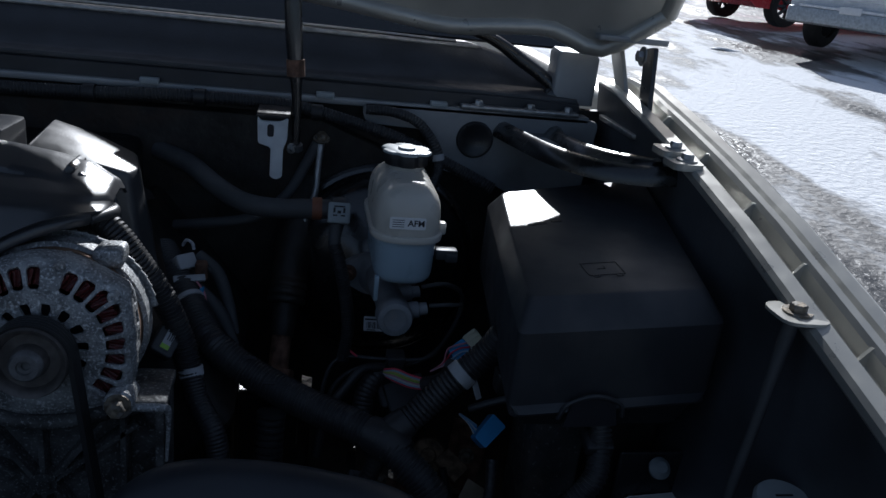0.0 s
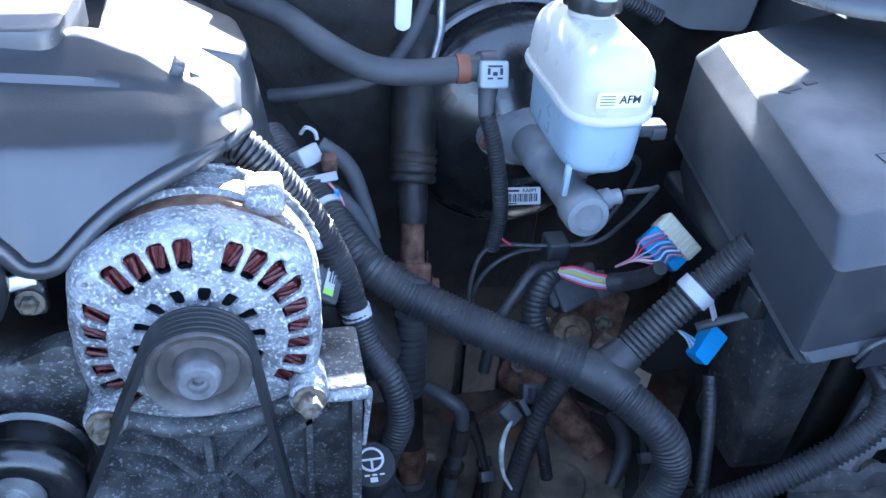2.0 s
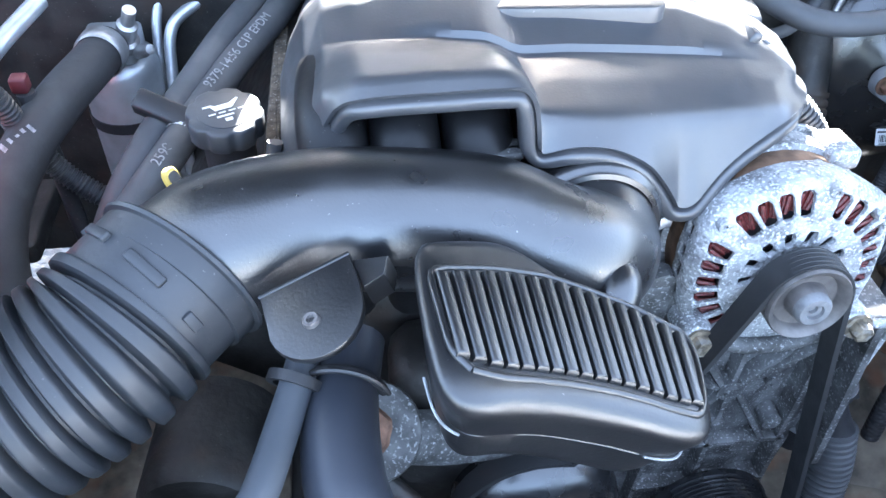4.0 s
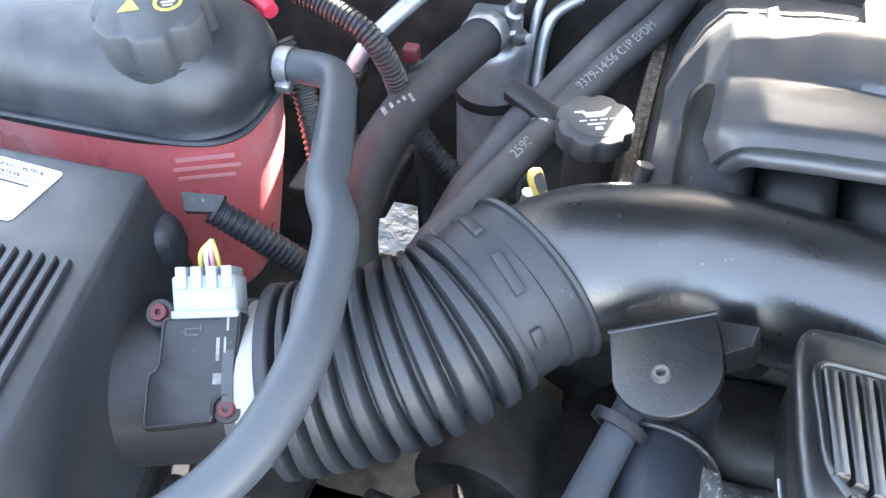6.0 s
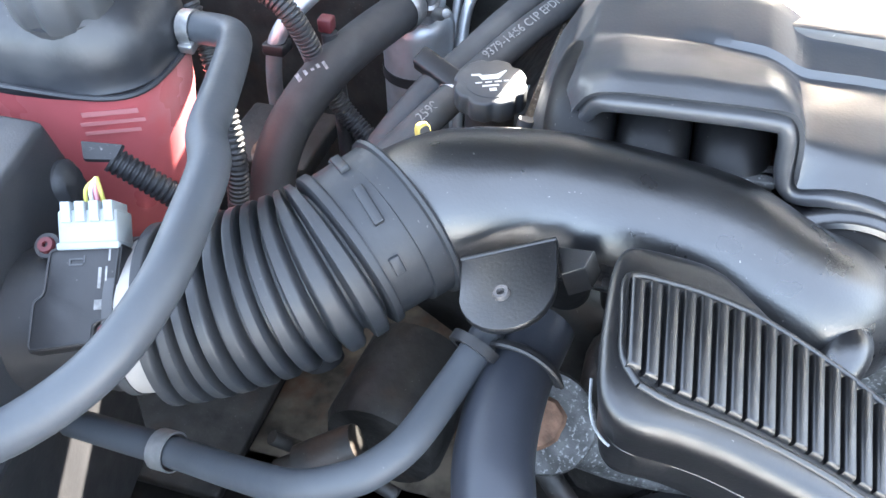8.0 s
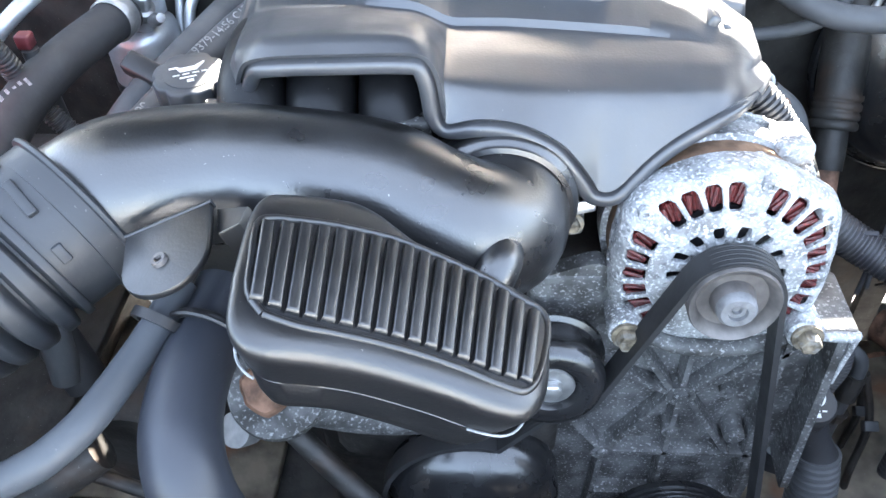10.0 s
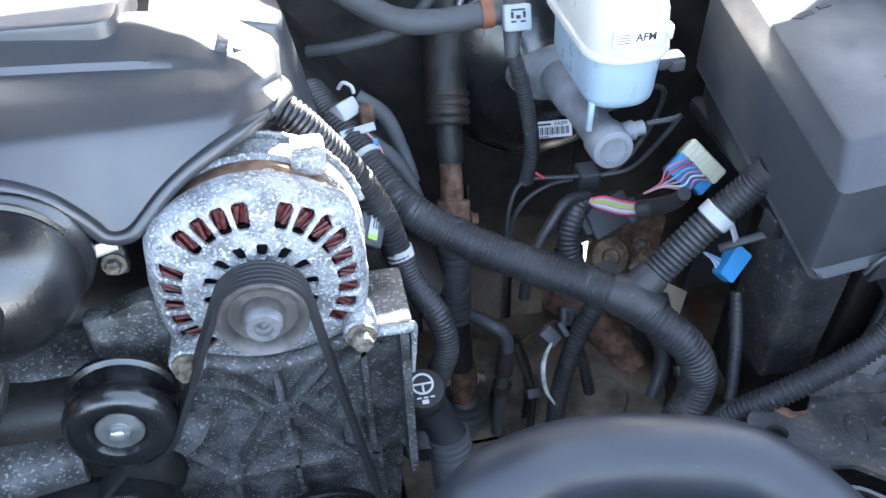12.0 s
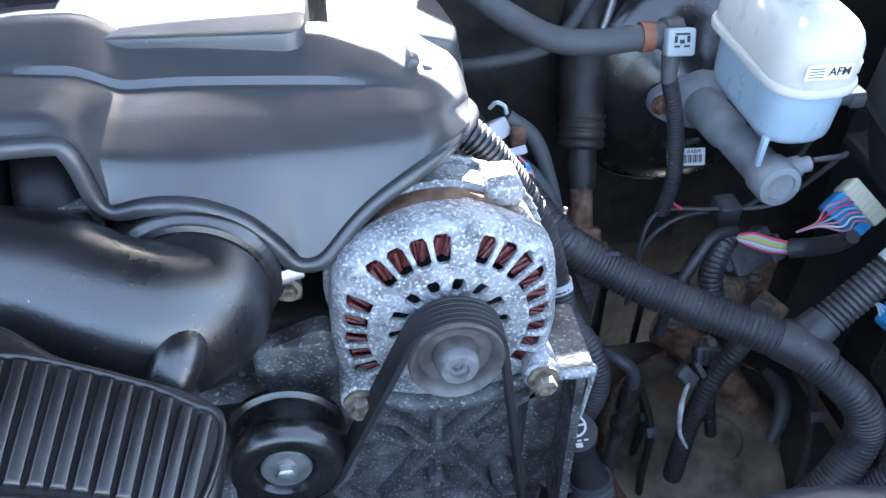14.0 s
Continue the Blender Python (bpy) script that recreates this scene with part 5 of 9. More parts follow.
def build_pulleys():
    t = thing("idler_pulley", (-0.117, 0.03, 0.98), "glossy black idler pulley with a zinc centre bolt", "idler pulley")
    m = axis_matrix((-0.117, -0.006, 1.017), -AX)
    part("wheel", lathe([(0.0, -0.004), (0.014, -0.004), (0.0185, -0.003), (0.022, 0.003), (0.030, 0.005), (0.037, 0.002), (0.0405, -0.006), (0.0405, -0.012), (0.0385, -0.014), (0.0385, -0.030), (0.0425, -0.032), (0.0425, -0.036), (0.0, -0.036)], m, 48), M_BLACK, t)
    part("dust_ring", lathe([(0.0, -0.003), (0.0165, -0.003), (0.0175, -0.0015), (0.0165, 0.0), (0.010, 0.001), (0, 0.001)], m, 32), M_STEEL, t, "zinc dust cap")
    part("bolt", hexbolt((m @ Vector((0, 0, 0.001)))[:], (-AX)[:], 0.0075, 0.006, 1.2), M_STEEL, t)
    part("arm", tube([(-0.117, 0.03, 1.013), (-0.110, 0.05, 0.96), (-0.085, 0.055, 0.93)], [0.02, 0.022, 0.024], 16), M_BRACKET, t)
    w = thing("water_pump_pulley", (-0.175, 0.02, 0.80), "black domed water pump pulley", "pulley")
    m = axis_matrix((-0.175, -0.020, 0.862), -AX)
    part("wheel", lathe([(0.0, 0.014), (0.02, 0.0135), (0.04, 0.0105), (0.056, 0.004), (0.066, -0.004), (0.072, -0.012), (0.0745, -0.018), (0.075, -0.040), (0, -0.040)], m, 48), M_BLACK, w)
    part("rust_band", lathe([(0.0, 0.0125), (0.012, 0.0125), (0.012, 0.018), (0, 0.018)], m @ Matrix.Translation((0, -0.05, -0.012)), 16), M_RUST, w)
    c = thing("crank_pulley", (0.01, 0.02, 0.72), "ribbed steel crankshaft pulley", "pulley")
    m = axis_matrix((0.012, -0.012, 0.778), -AX)
    prof = [(0.04, -0.004), (0.052, 0.0), (0.058, 0.001), (0.0605, -0.001)]
    for k in range(6):
        prof += [(0.061, -0.002 - k * 0.0046), (0.0575, -0.0043 - k * 0.0046)]
    prof += [(0.062, -0.030), (0.062, -0.036), (0, -0.036)]
    part("rim", lathe(prof, m, 56), M_BLACK, c, "grooved black rim")
    part("hub", lathe([(0.0, 0.006), (0.016, 0.006), (0.018, -0.004), (0.041, -0.006)], m, 40), M_PULLEY, c)
    part("centre_bolt", hexbolt((m @ Vector((0, 0, 0.006)))[:], (-AX)[:], 0.011, 0.010, 1.3), M_BOLT, c)
    # the belt, one loop of flat rubber
    b = thing("serpentine_belt", (0.0, 0.01, 0.9), "black ribbed serpentine belt round the pulleys", "belt")
    y0 = 0.0155

    def tangent(c1, r1, c2, r2, side):
        d = Vector((c2[0] - c1[0], c2[1] - c1[1]))
        L = d.length
        a = math.atan2(d.y, d.x) + side * math.acos(max(-1, min(1, (r1 - r2) / L)))
        n = Vector((math.cos(a), math.sin(a)))
        return Vector(c1) + n * r1, Vector(c2) + n * r2
    alt, cr, idl, wp = (0.0, 1.098), (0.012, 0.778), (-0.117, 1.0145), (-0.175, 0.862)
    pr, pc = tangent(alt, 0.0325, cr, 0.063, 1)
    pts = []
    # from the crank up to the alternator, over it, down past the idler and round the pump
    il = Vector((idl[0] + 0.0325, idl[1] - 0.012))
    al = tangent(alt, 0.0325, idl, -0.0395, -1)
    a0 = math.atan2(pr.y - alt[1], pr.x - alt[0])
    a1 = math.atan2(al[0].y - alt[1], al[0].x - alt[0])
    if a1 < a0:
        a1 += 2 * math.pi
    pts.append(pc)
    pts += [Vector((alt[0] + 0.0325 * math.cos(a), alt[1] + 0.0325 * math.sin(a))) for a in np.linspace(a0, a1, 20)]
    b0 = math.atan2(al[1].y - idl[1], al[1].x - idl[0])
    pts += [Vector((idl[0] + 0.040 * math.cos(a), idl[1] + 0.040 * math.sin(a))) for a in np.linspace(b0, b0 - 1.2, 8)]
    pts += [Vector((-0.175 + 0.077 * math.cos(a), 0.862 + 0.077 * math.sin(a))) for a in np.linspace(1.3, 5.2, 20)]
    pts += [Vector((0.012 + 0.064 * math.cos(a), 0.778 + 0.064 * math.sin(a))) for a in np.linspace(-2.4, -0.2, 12)]
    bm = bmesh.new()
    rings = []
    n = len(pts)
    for i, p in enumerate(pts):
        d = (pts[(i + 1) % n] - pts[i - 1]).normalized()
        nr = Vector((d.y, -d.x)) * 0.0022
        tilt = -(p.y - 1.1) * 0.105
        ring = []
        for dx, dy in ((1, 0), (1, 1), (-1, 1), (-1, 0)):
            ring.append(bm.verts.new((p.x + nr.x * dx, y0 - 0.011 + 0.021 * dy - tilt * 0 + (1.1 - p.y) * -0.105 * 0.9, p.y + nr.y * dx)))
        rings.append(ring)
    for i in range(n):
        a, c = rings[i], rings[(i + 1) % n]
        for k in range(4):
            bm.faces.new((a[k], a[(k + 1) % 4], c[(k + 1) % 4], c[k]))
    part("band", bm, M_BELT, b, smooth=30)
    # the ribs that run along its face
    for k in range(5):
        bm = bmesh.new()
        loop = [(p.x, y0 - 0.0085 + 0.0042 * k + (p.y - 1.1) * 0.0945, p.y) for p in pts]
        sweep(bm, [tuple((Vector(q) + (Vector((q[0], q[1], q[2])) - Vector((-0.06, q[1], 0.95))).normalized() * 0.0018)) for q in loop], [0.0011] * len(loop), 5)
        part("rib", bm, M_BELT, b)


build_cover()
build_engine_block()
build_duct()
build_resonator()
build_alternator()
build_bracket()
build_pulleys()


# ---------------------------------------------------------------- driver's side: brakes, fuse box, wiring
def build_booster():
    t = thing("brake_booster", (0.33, 0.45, 0.90), "large round black brake booster on the firewall", "brake booster")
    m = axis_matrix((0.335, 0.452, 1.03), (0, -1, 0.1))
    part("shell", lathe([(0, 0.075), (0.045, 0.075), (0.055, 0.066), (0.085, 0.060), (0.115, 0.045), (0.128, 0.028), (0.131, 0.012), (0.1375, 0.010), (0.1375, -0.002), (0.131, -0.004), (0.128, -0.03), (0, -0.04)], m, 56), M_BLACK, t)
    part("crimp_ring", lathe([(0.1365, 0.012), (0.1395, 0.010), (0.1395, -0.003), (0.1365, -0.004)], m, 56), M_DARKPAINT, t)
    lm = facing((0.336, 0.376, 0.962), (-0.05, -0.86, 0.5))
    part("sticker", prism(rect(0.045, 0.02, 0.001, 2), [(0, 0), (0.0006, 0)], lm), M_WHITE, t, "white bar code sticker")
    rs = [(-0.018 + i * 0.0021, -0.002, 0.0006 + 0.0005 * ((i * 7) % 3), 0.009) for i in range(18)]
    rs += [(-0.012, 0.006, 0.018, 0.0022), (-0.012, -0.0085, 0.012, 0.0012)]
    part("bar_code", bars(rs, lm @ Matrix.Translation((0, 0, 0.0007))), M_INK_SHADE, t, smooth=0)
    letters("AABM", 0.0062, lm @ Matrix.Translation((0.009, 0.006, 0.0007)), M_INK_SHADE, "lettering", t)
    return t


def build_master_cylinder():
    t = thing("brake_master_cylinder", (0.33, 0.30, 1.02), "cast brake master cylinder under a milky fluid reservoir", "master cylinder")
    a = Vector((0.33, 0.196, 1.058))
    d = Vector((0.0, 0.985, -0.10)).normalized()
    m = axis_matrix(a[:], d[:])
    part("cylinder", lathe([(0, -0.001), (0.013, -0.001), (0.0135, -0.004), (0.0195, -0.003), (0.021, 0.002), (0.021, 0.022), (0.018, 0.027), (0.0175, 0.10), (0.020, 0.105), (0.021, 0.165), (0.030, 0.17), (0.034, 0.18), (0, 0.18)], m, 32), M_CASTING, t, "pale cast cylinder body")
    fl = rounded([(-0.055, -0.010), (-0.02, -0.03), (0.02, -0.03), (0.055, -0.010), (0.055, 0.012), (0.02, 0.03), (-0.02, 0.03), (-0.055, 0.012)], 0.01, 3)
    part("flange", prism(fl, [(0.172, 0.001), (0.175, 0), (0.186, 0.0)], m), M_CASTING, t)
    for x in (-0.044, 0.044):
        p = m @ Vector((x, 0.001, 0.172))
        part("nut", hexbolt(p[:], (-d)[:], 0.008, 0.012, 1.4), M_RUST, t, "rusty mounting nut")
        part("stud", lathe([(0, 0), (0.004, 0), (0.004, 0.02), (0, 0.02)], axis_matrix(p[:], (-d)[:]), 12), M_RUST, t)
    for y in (0.022, 0.085):
        p = m @ Vector((0, 0, y))
        part("port", lathe([(0.010, 0.0), (0.010, 0.03), (0.0075, 0.031), (0.0075, 0.040), (0.004, 0.041), (0, 0.041)], axis_matrix(p[:], (1, 0, 0.18)), 16), M_CASTING, t)
    # reservoir: upper and lower shells with a welded seam
    up = rounded([(0.298, 0.190), (0.374, 0.190), (0.374, 0.345), (0.298, 0.345)], 0.034, 8)
    low = rounded([(0.3005, 0.1925), (0.3715, 0.1925), (0.3715, 0.33), (0.3005, 0.33)], 0.033, 8)
    part("reservoir_lower", prism(low, [(1.100, 0.014), (1.102, 0.0055), (1.106, 0.0030), (1.112, 0.0016), (1.150, 0.0), (1.157, -0.001)]), M_RESV_BELOW, t, smooth=70)
    part("reservoir_upper", prism(up, [(1.155, 0.002), (1.159, 0.0005), (1.178, 0.0005), (1.191, 0.0020), (1.199, 0.0046), (1.205, 0.0088), (1.2095, 0.0145), (1.2125, 0.021), (1.2135, 0.030)]), M_RESV, t, smooth=70)
    part("weld_seam", prism(up, [(1.151, 0.001), (1.1525, -0.0026), (1.1560, -0.0034), (1.1595, -0.0026), (1.1605, 0.001)]), M_RESV, t)
    part("strap_lug", block(0.3035, 0.3085, 0.200, 0.206, 1.078, 1.108, 0.001), M_RESV_BELOW, t)
    part("side_lug", block(0.372, 0.381, 0.214, 0.226, 1.156, 1.170, 0.003), M_RESV, t)
    nm = Matrix.Translation((0.337, 0.285, 1.2065))
    part("neck", lathe([(0.022, -0.01), (0.021, 0.0), (0.0205, 0.012), (0.0205, 0.02), (0, 0.02)], nm, 32), M_RESV, t)
    part("cap", lobed_cap(nm @ Matrix.Translation((0, 0, 0.012)), 0.0262, 0.0145, 6, 0.10), M_PLAST, t, "black scalloped filler cap")
    # pale plates paint the sunlight on the black cap's top
    part("cap_rim", lobed_cap(nm @ Matrix.Translation((0, 0, 0.0262)), 0.0298, 0.0030, 6, 0.16, 96, 0.0012), M_CONN, t)
    part("cap_rim", lathe([(0.0105, 0.0), (0.0100, 0.0028), (0.0, 0.0030)], nm @ Matrix.Translation((0, 0, 0.0290)), 24), M_CONN, t)
    # printed label on the front face
    lm = facing((0.333, 0.1905, 1.176), (0, -1, 0.03))
    part("label_plate", prism(rect(0.040, 0.0135, 0.002, 3), [(0, 0), (0.0006, 0)], lm), M_WHITE, t, "white printed label")
    letters("AFM", 0.0098, lm @ Matrix.Translation((0.0093, 0, 0.0007)), M_INK_SHADE, "lettering", t, bold=0.0002)
    part("label_lines", bars([(-0.0105, 0.0035, 0.013, 0.0007), (-0.0105, 0.001, 0.013, 0.0007), (-0.0105, -0.0015, 0.013, 0.0007), (-0.0105, -0.004, 0.013, 0.0007)], lm @ Matrix.Translation((0, 0, 0.0006))), M_INK_SHADE, t, smooth=0)
    part("level_sensor", block(0.372, 0.398, 0.215, 0.232, 1.125, 1.137, 0.003), M_DKCONN, t)
    part("sensor_plug", block(0.384, 0.398, 0.213, 0.234, 1.123, 1.134, 0.002), M_DKCONN, t)
    # steel brake lines
    b = thing("brake_line", (0.40, 0.27, 1.0), "thin bent steel brake line", "brake line", "brake lines")
    part("pipe", tube([(0.372, 0.218, 1.066), (0.40, 0.218, 1.068), (0.415, 0.235, 1.055), (0.405, 0.26, 1.0), (0.385, 0.275, 0.965), (0.33, 0.29, 0.955), (0.28, 0.30, 0.95), (0.26, 0.29, 0.92), (0.255, 0.27, 0.85)], 0.0026, 8), M_DKCONN, b)
    b = thing("brake_line", (0.41, 0.29, 1.02), "thin bent steel brake line", "brake line", "brake lines")
    part("pipe", tube([(0.372, 0.282, 1.062), (0.405, 0.285, 1.065), (0.43, 0.30, 1.04), (0.42, 0.31, 0.98), (0.38, 0.30, 0.945), (0.31, 0.305, 0.935), (0.27, 0.30, 0.90), (0.26, 0.29, 0.82)], 0.003, 8), M_DKCONN, b)
    part("clip", block(0.338, 0.362, 0.278, 0.306, 0.936, 0.962, 0.004), M_DKCONN, b)


def build_vacuum_hose():
    t = thing("vacuum_hose", (0.17, 0.36, 1.13), "grey rubber vacuum hose to the brake booster", "hose")
    part("hose", tube([(0.03, 0.47, 1.165), (0.075, 0.42, 1.163), (0.115, 0.37, 1.150), (0.15, 0.342, 1.140), (0.19, 0.335, 1.137), (0.238, 0.336, 1.139)], 0.0125, 18), M_RUBBER, t)
    part("clamp", lathe([(0.0128, 0), (0.0142, 0), (0.0142, 0.012), (0.0128, 0.012)], axis_matrix((0.233, 0.336, 1.139), (1, 0, 0.02)), 24), M_ORANGE, t, "rust-coloured spring clamp")
    part("valve", lathe([(0.0, 0.0), (0.012, 0.0), (0.013, 0.012), (0.016, 0.014), (0.016, 0.03), (0, 0.032)], axis_matrix((0.243, 0.336, 1.139), (1, 0.1, 0)), 24), M_DKCONN, t)
    pm = facing((0.266, 0.322, 1.139), (-0.05, -0.9, 0.4))
    pm = pm @ Matrix.Diagonal((0.86, 0.86, 1, 1))
    part("connector", block(-0.016, 0.016, -0.015, 0.015, -0.006, 0.010, 0.004, pm), M_CONN, t, "pale grey electrical connector")
    part("connector_face", bars([(-0.007, 0.0035, 0.003, 0.007), (0.007, 0.0035, 0.003, 0.007), (0, 0.009, 0.016, 0.002), (-0.0055, -0.004, 0.006, 0.002), (0.0055, -0.004, 0.006, 0.002), (0.0, 0.001, 0.005, 0.004)], pm @ Matrix.Translation((0, 0, 0.0101)), 0.001), M_INK_SHADE, t, smooth=0)
    part("sensor_neck", tube([(0.264, 0.325, 1.125), (0.262, 0.318, 1.11), (0.262, 0.314, 1.10)], [0.010, 0.008, 0.008], 12), M_RUBBER, t)
    part("loom", loom([(0.262, 0.314, 1.103), (0.272, 0.308, 1.07), (0.281, 0.305, 1.03), (0.286, 0.303, 0.99), (0.282, 0.302, 0.945)], 0.0085, 0.0036), M_LOOM, t)
    part("red_wire", tube([(0.284, 0.303, 0.965), (0.295, 0.297, 0.958), (0.30, 0.294, 0.955)], 0.0015, 6), M_REDWIRE, t)
    h = thing("heater_pipe", (0.13, 0.40, 1.10), "grey green rubber hose behind the engine", "hose")
    part("hose", tube([(0.06, 0.40, 1.085), (0.10, 0.385, 1.095), (0.16, 0.39, 1.105), (0.20, 0.415, 1.13), (0.225, 0.44, 1.17), (0.24, 0.455, 1.20)], 0.007, 12), M_RUBBER, h)
    c = thing("clutch_cable", (0.24, 0.44, 1.13), "thin steel cable with a threaded end on the firewall", "cable")
    part("rod", tube([(0.243, 0.452, 1.205), (0.240, 0.438, 1.16), (0.238, 0.43, 1.13), (0.225, 0.42, 1.09)], [0.0055, 0.0045, 0.0045, 0.004], 10), M_STEEL, c)
    part("end_nut", hexbolt((0.243, 0.452, 1.20), (0, -0.4, 0.9), 0.008, 0.009, 1.4), M_BOLT, c)


def build_fuse_box():
    t = thing("fuse_box", (0.53, 0.14, 0.98), "dark grey plastic fuse box with a chamfered lid", "fuse box")
    def tilt(x, y, z):
        return z + 0.115 * (y - 0.0) + 0.05 * (x - 0.41)
    def layer(bm, poly, z, inset):
        c = Vector((0.53, 0.15))
        raw = []
        for p in poly:
            p = Vector(p)
            side = 0.45 if inset > 0 else 1.0      # the front bevel is the widest
            raw.append((p.x + math.copysign(inset, c.x - p.x) * side, p.y + (inset if p.y < c.y else -inset * side)))
        return [bm.verts.new((x, y, tilt(x, y, z))) for x, y in rounded(raw, 0.010, 4)]
    poly = [(0.412, -0.008), (0.618, 0.004), (0.655, 0.315), (0.437, 0.268)]
    bm = bmesh.new()
    levels = [(1.062, -0.003), (1.066, -0.0055), (1.070, -0.003), (1.072, 0.0), (1.146, 0.0), (1.1475, 0.001), (1.1665, 0.0265), (1.1675, 0.030)]
    rings = [layer(bm, poly, z, i) for z, i in levels]
    for a, b in zip(rings, rings[1:]):
        for k in range(len(a)):
            bm.faces.new((a[k], a[(k + 1) % len(a)], b[(k + 1) % len(a)], b[k]))
    bm.faces.new(rings[0])
    bm.faces.new(rings[-1])
    part("lid", bm, M_BOX, t, smooth=25)
    part("base", prism(rounded([(0.424, 0.006), (0.612, 0.012), (0.645, 0.305), (0.447, 0.258)], 0.01), [(1.035, 0.012), (1.068, 0.0), (1.085, 0.0)]), M_PLAST, t)
    # cable arch at the front wall
    part("cable_arch", tube([(0.462, -0.010, 1.060), (0.470, -0.013, 1.078), (0.495, -0.014, 1.087), (0.520, -0.012, 1.078), (0.527, -0.008, 1.062)], 0.0022, 8), M_BOX, t)
    # black sheet paints the shade under the arch
    part("arch_shade", prism([(-0.028, -0.010), (0.028, -0.010), (0.022, 0.014), (0.0, 0.022), (-0.022, 0.014)], [(0, 0), (0.002, 0)], facing((0.495, -0.0085, 1.062), (0.06, -1, 0))), M_INK_SHADE, t)
    part("latch", block(0.419, 0.432, 0.055, 0.075, 1.045, 1.068, 0.003), M_PLAST, t)
    # moulded marks
    def top_frame(x, y, rot):
        e1 = Vector((1, 0, 0.05)).normalized()
        e2 = Vector((0, 1, 0.115)).normalized()
        n = e1.cross(e2).normalized()
        m = Matrix((e1, n.cross(e1), n)).transposed().to_4x4()
        m.translation = (x, y, tilt(x, y, 1.1678))
        return m @ Matrix.Rotation(radians(rot), 4, "Z")
    m = top_frame(0.513, 0.071, 6) @ Matrix.Scale(0.74, 4)
    part("battery_mark", bars([(0, 0.016, 0.052, 0.0012), (0, -0.016, 0.052, 0.0012), (-0.026, 0, 0.0012, 0.032), (0.026, 0, 0.0012, 0.032), (-0.017, -0.021, 0.008, 0.0012), (0.017, -0.021, 0.008, 0.0012), (-0.021, -0.0185, 0.0012, 0.005), (-0.013, -0.0185, 0.0012, 0.005), (0.013, -0.0185, 0.0012, 0.005), (0.021, -0.0185, 0.0012, 0.005), (-0.002, 0.0, 0.012, 0.0012), (0.004, 0.004, 0.0012, 0.008)], m, 0.0006), M_BOX, t, "moulded battery sign")
    m = top_frame(0.474, 0.172, 12)
    part("arrow_mark", prism([(-0.014, 0), (-0.006, 0.006), (-0.006, 0.003), (0.008, 0.003), (0.008, -0.003), (-0.006, -0.003), (-0.006, -0.006)], [(0, 0), (0.0005, 0)], m), M_PLAST, t, "moulded arrow")
    part("arrow_mark", bars([(0.022, 0.002, 0.012, 0.005)], m, 0.0005), M_PLAST, t, smooth=0)
    p = thing("fuse_box_bracket", (0.48, 0.10, 0.80), "black plastic tray carrying the fuse box", "tray")
    part("tray", block(0.46, 0.63, 0.06, 0.30, 1.018, 1.036, 0.01), M_PLAST, p)
    part("leg", prism(rounded([(0.468, 0.06), (0.525, 0.058), (0.525, 0.14), (0.468, 0.14)], 0.008), [(0.84, 0.003), (0.85, 0), (1.02, 0)]), M_ROUGHBLACK, p)
    part("leg", prism(rounded([(0.56, 0.08), (0.62, 0.08), (0.62, 0.28), (0.56, 0.28)], 0.01), [(0.60, 0.005), (1.02, 0)]), M_GRIME, p)
    part("cross_pin", tube([(0.405, 0.098, 1.002), (0.432, 0.09, 1.017), (0.45, 0.085, 1.025)], 0.004, 8), M_DKCONN, p)


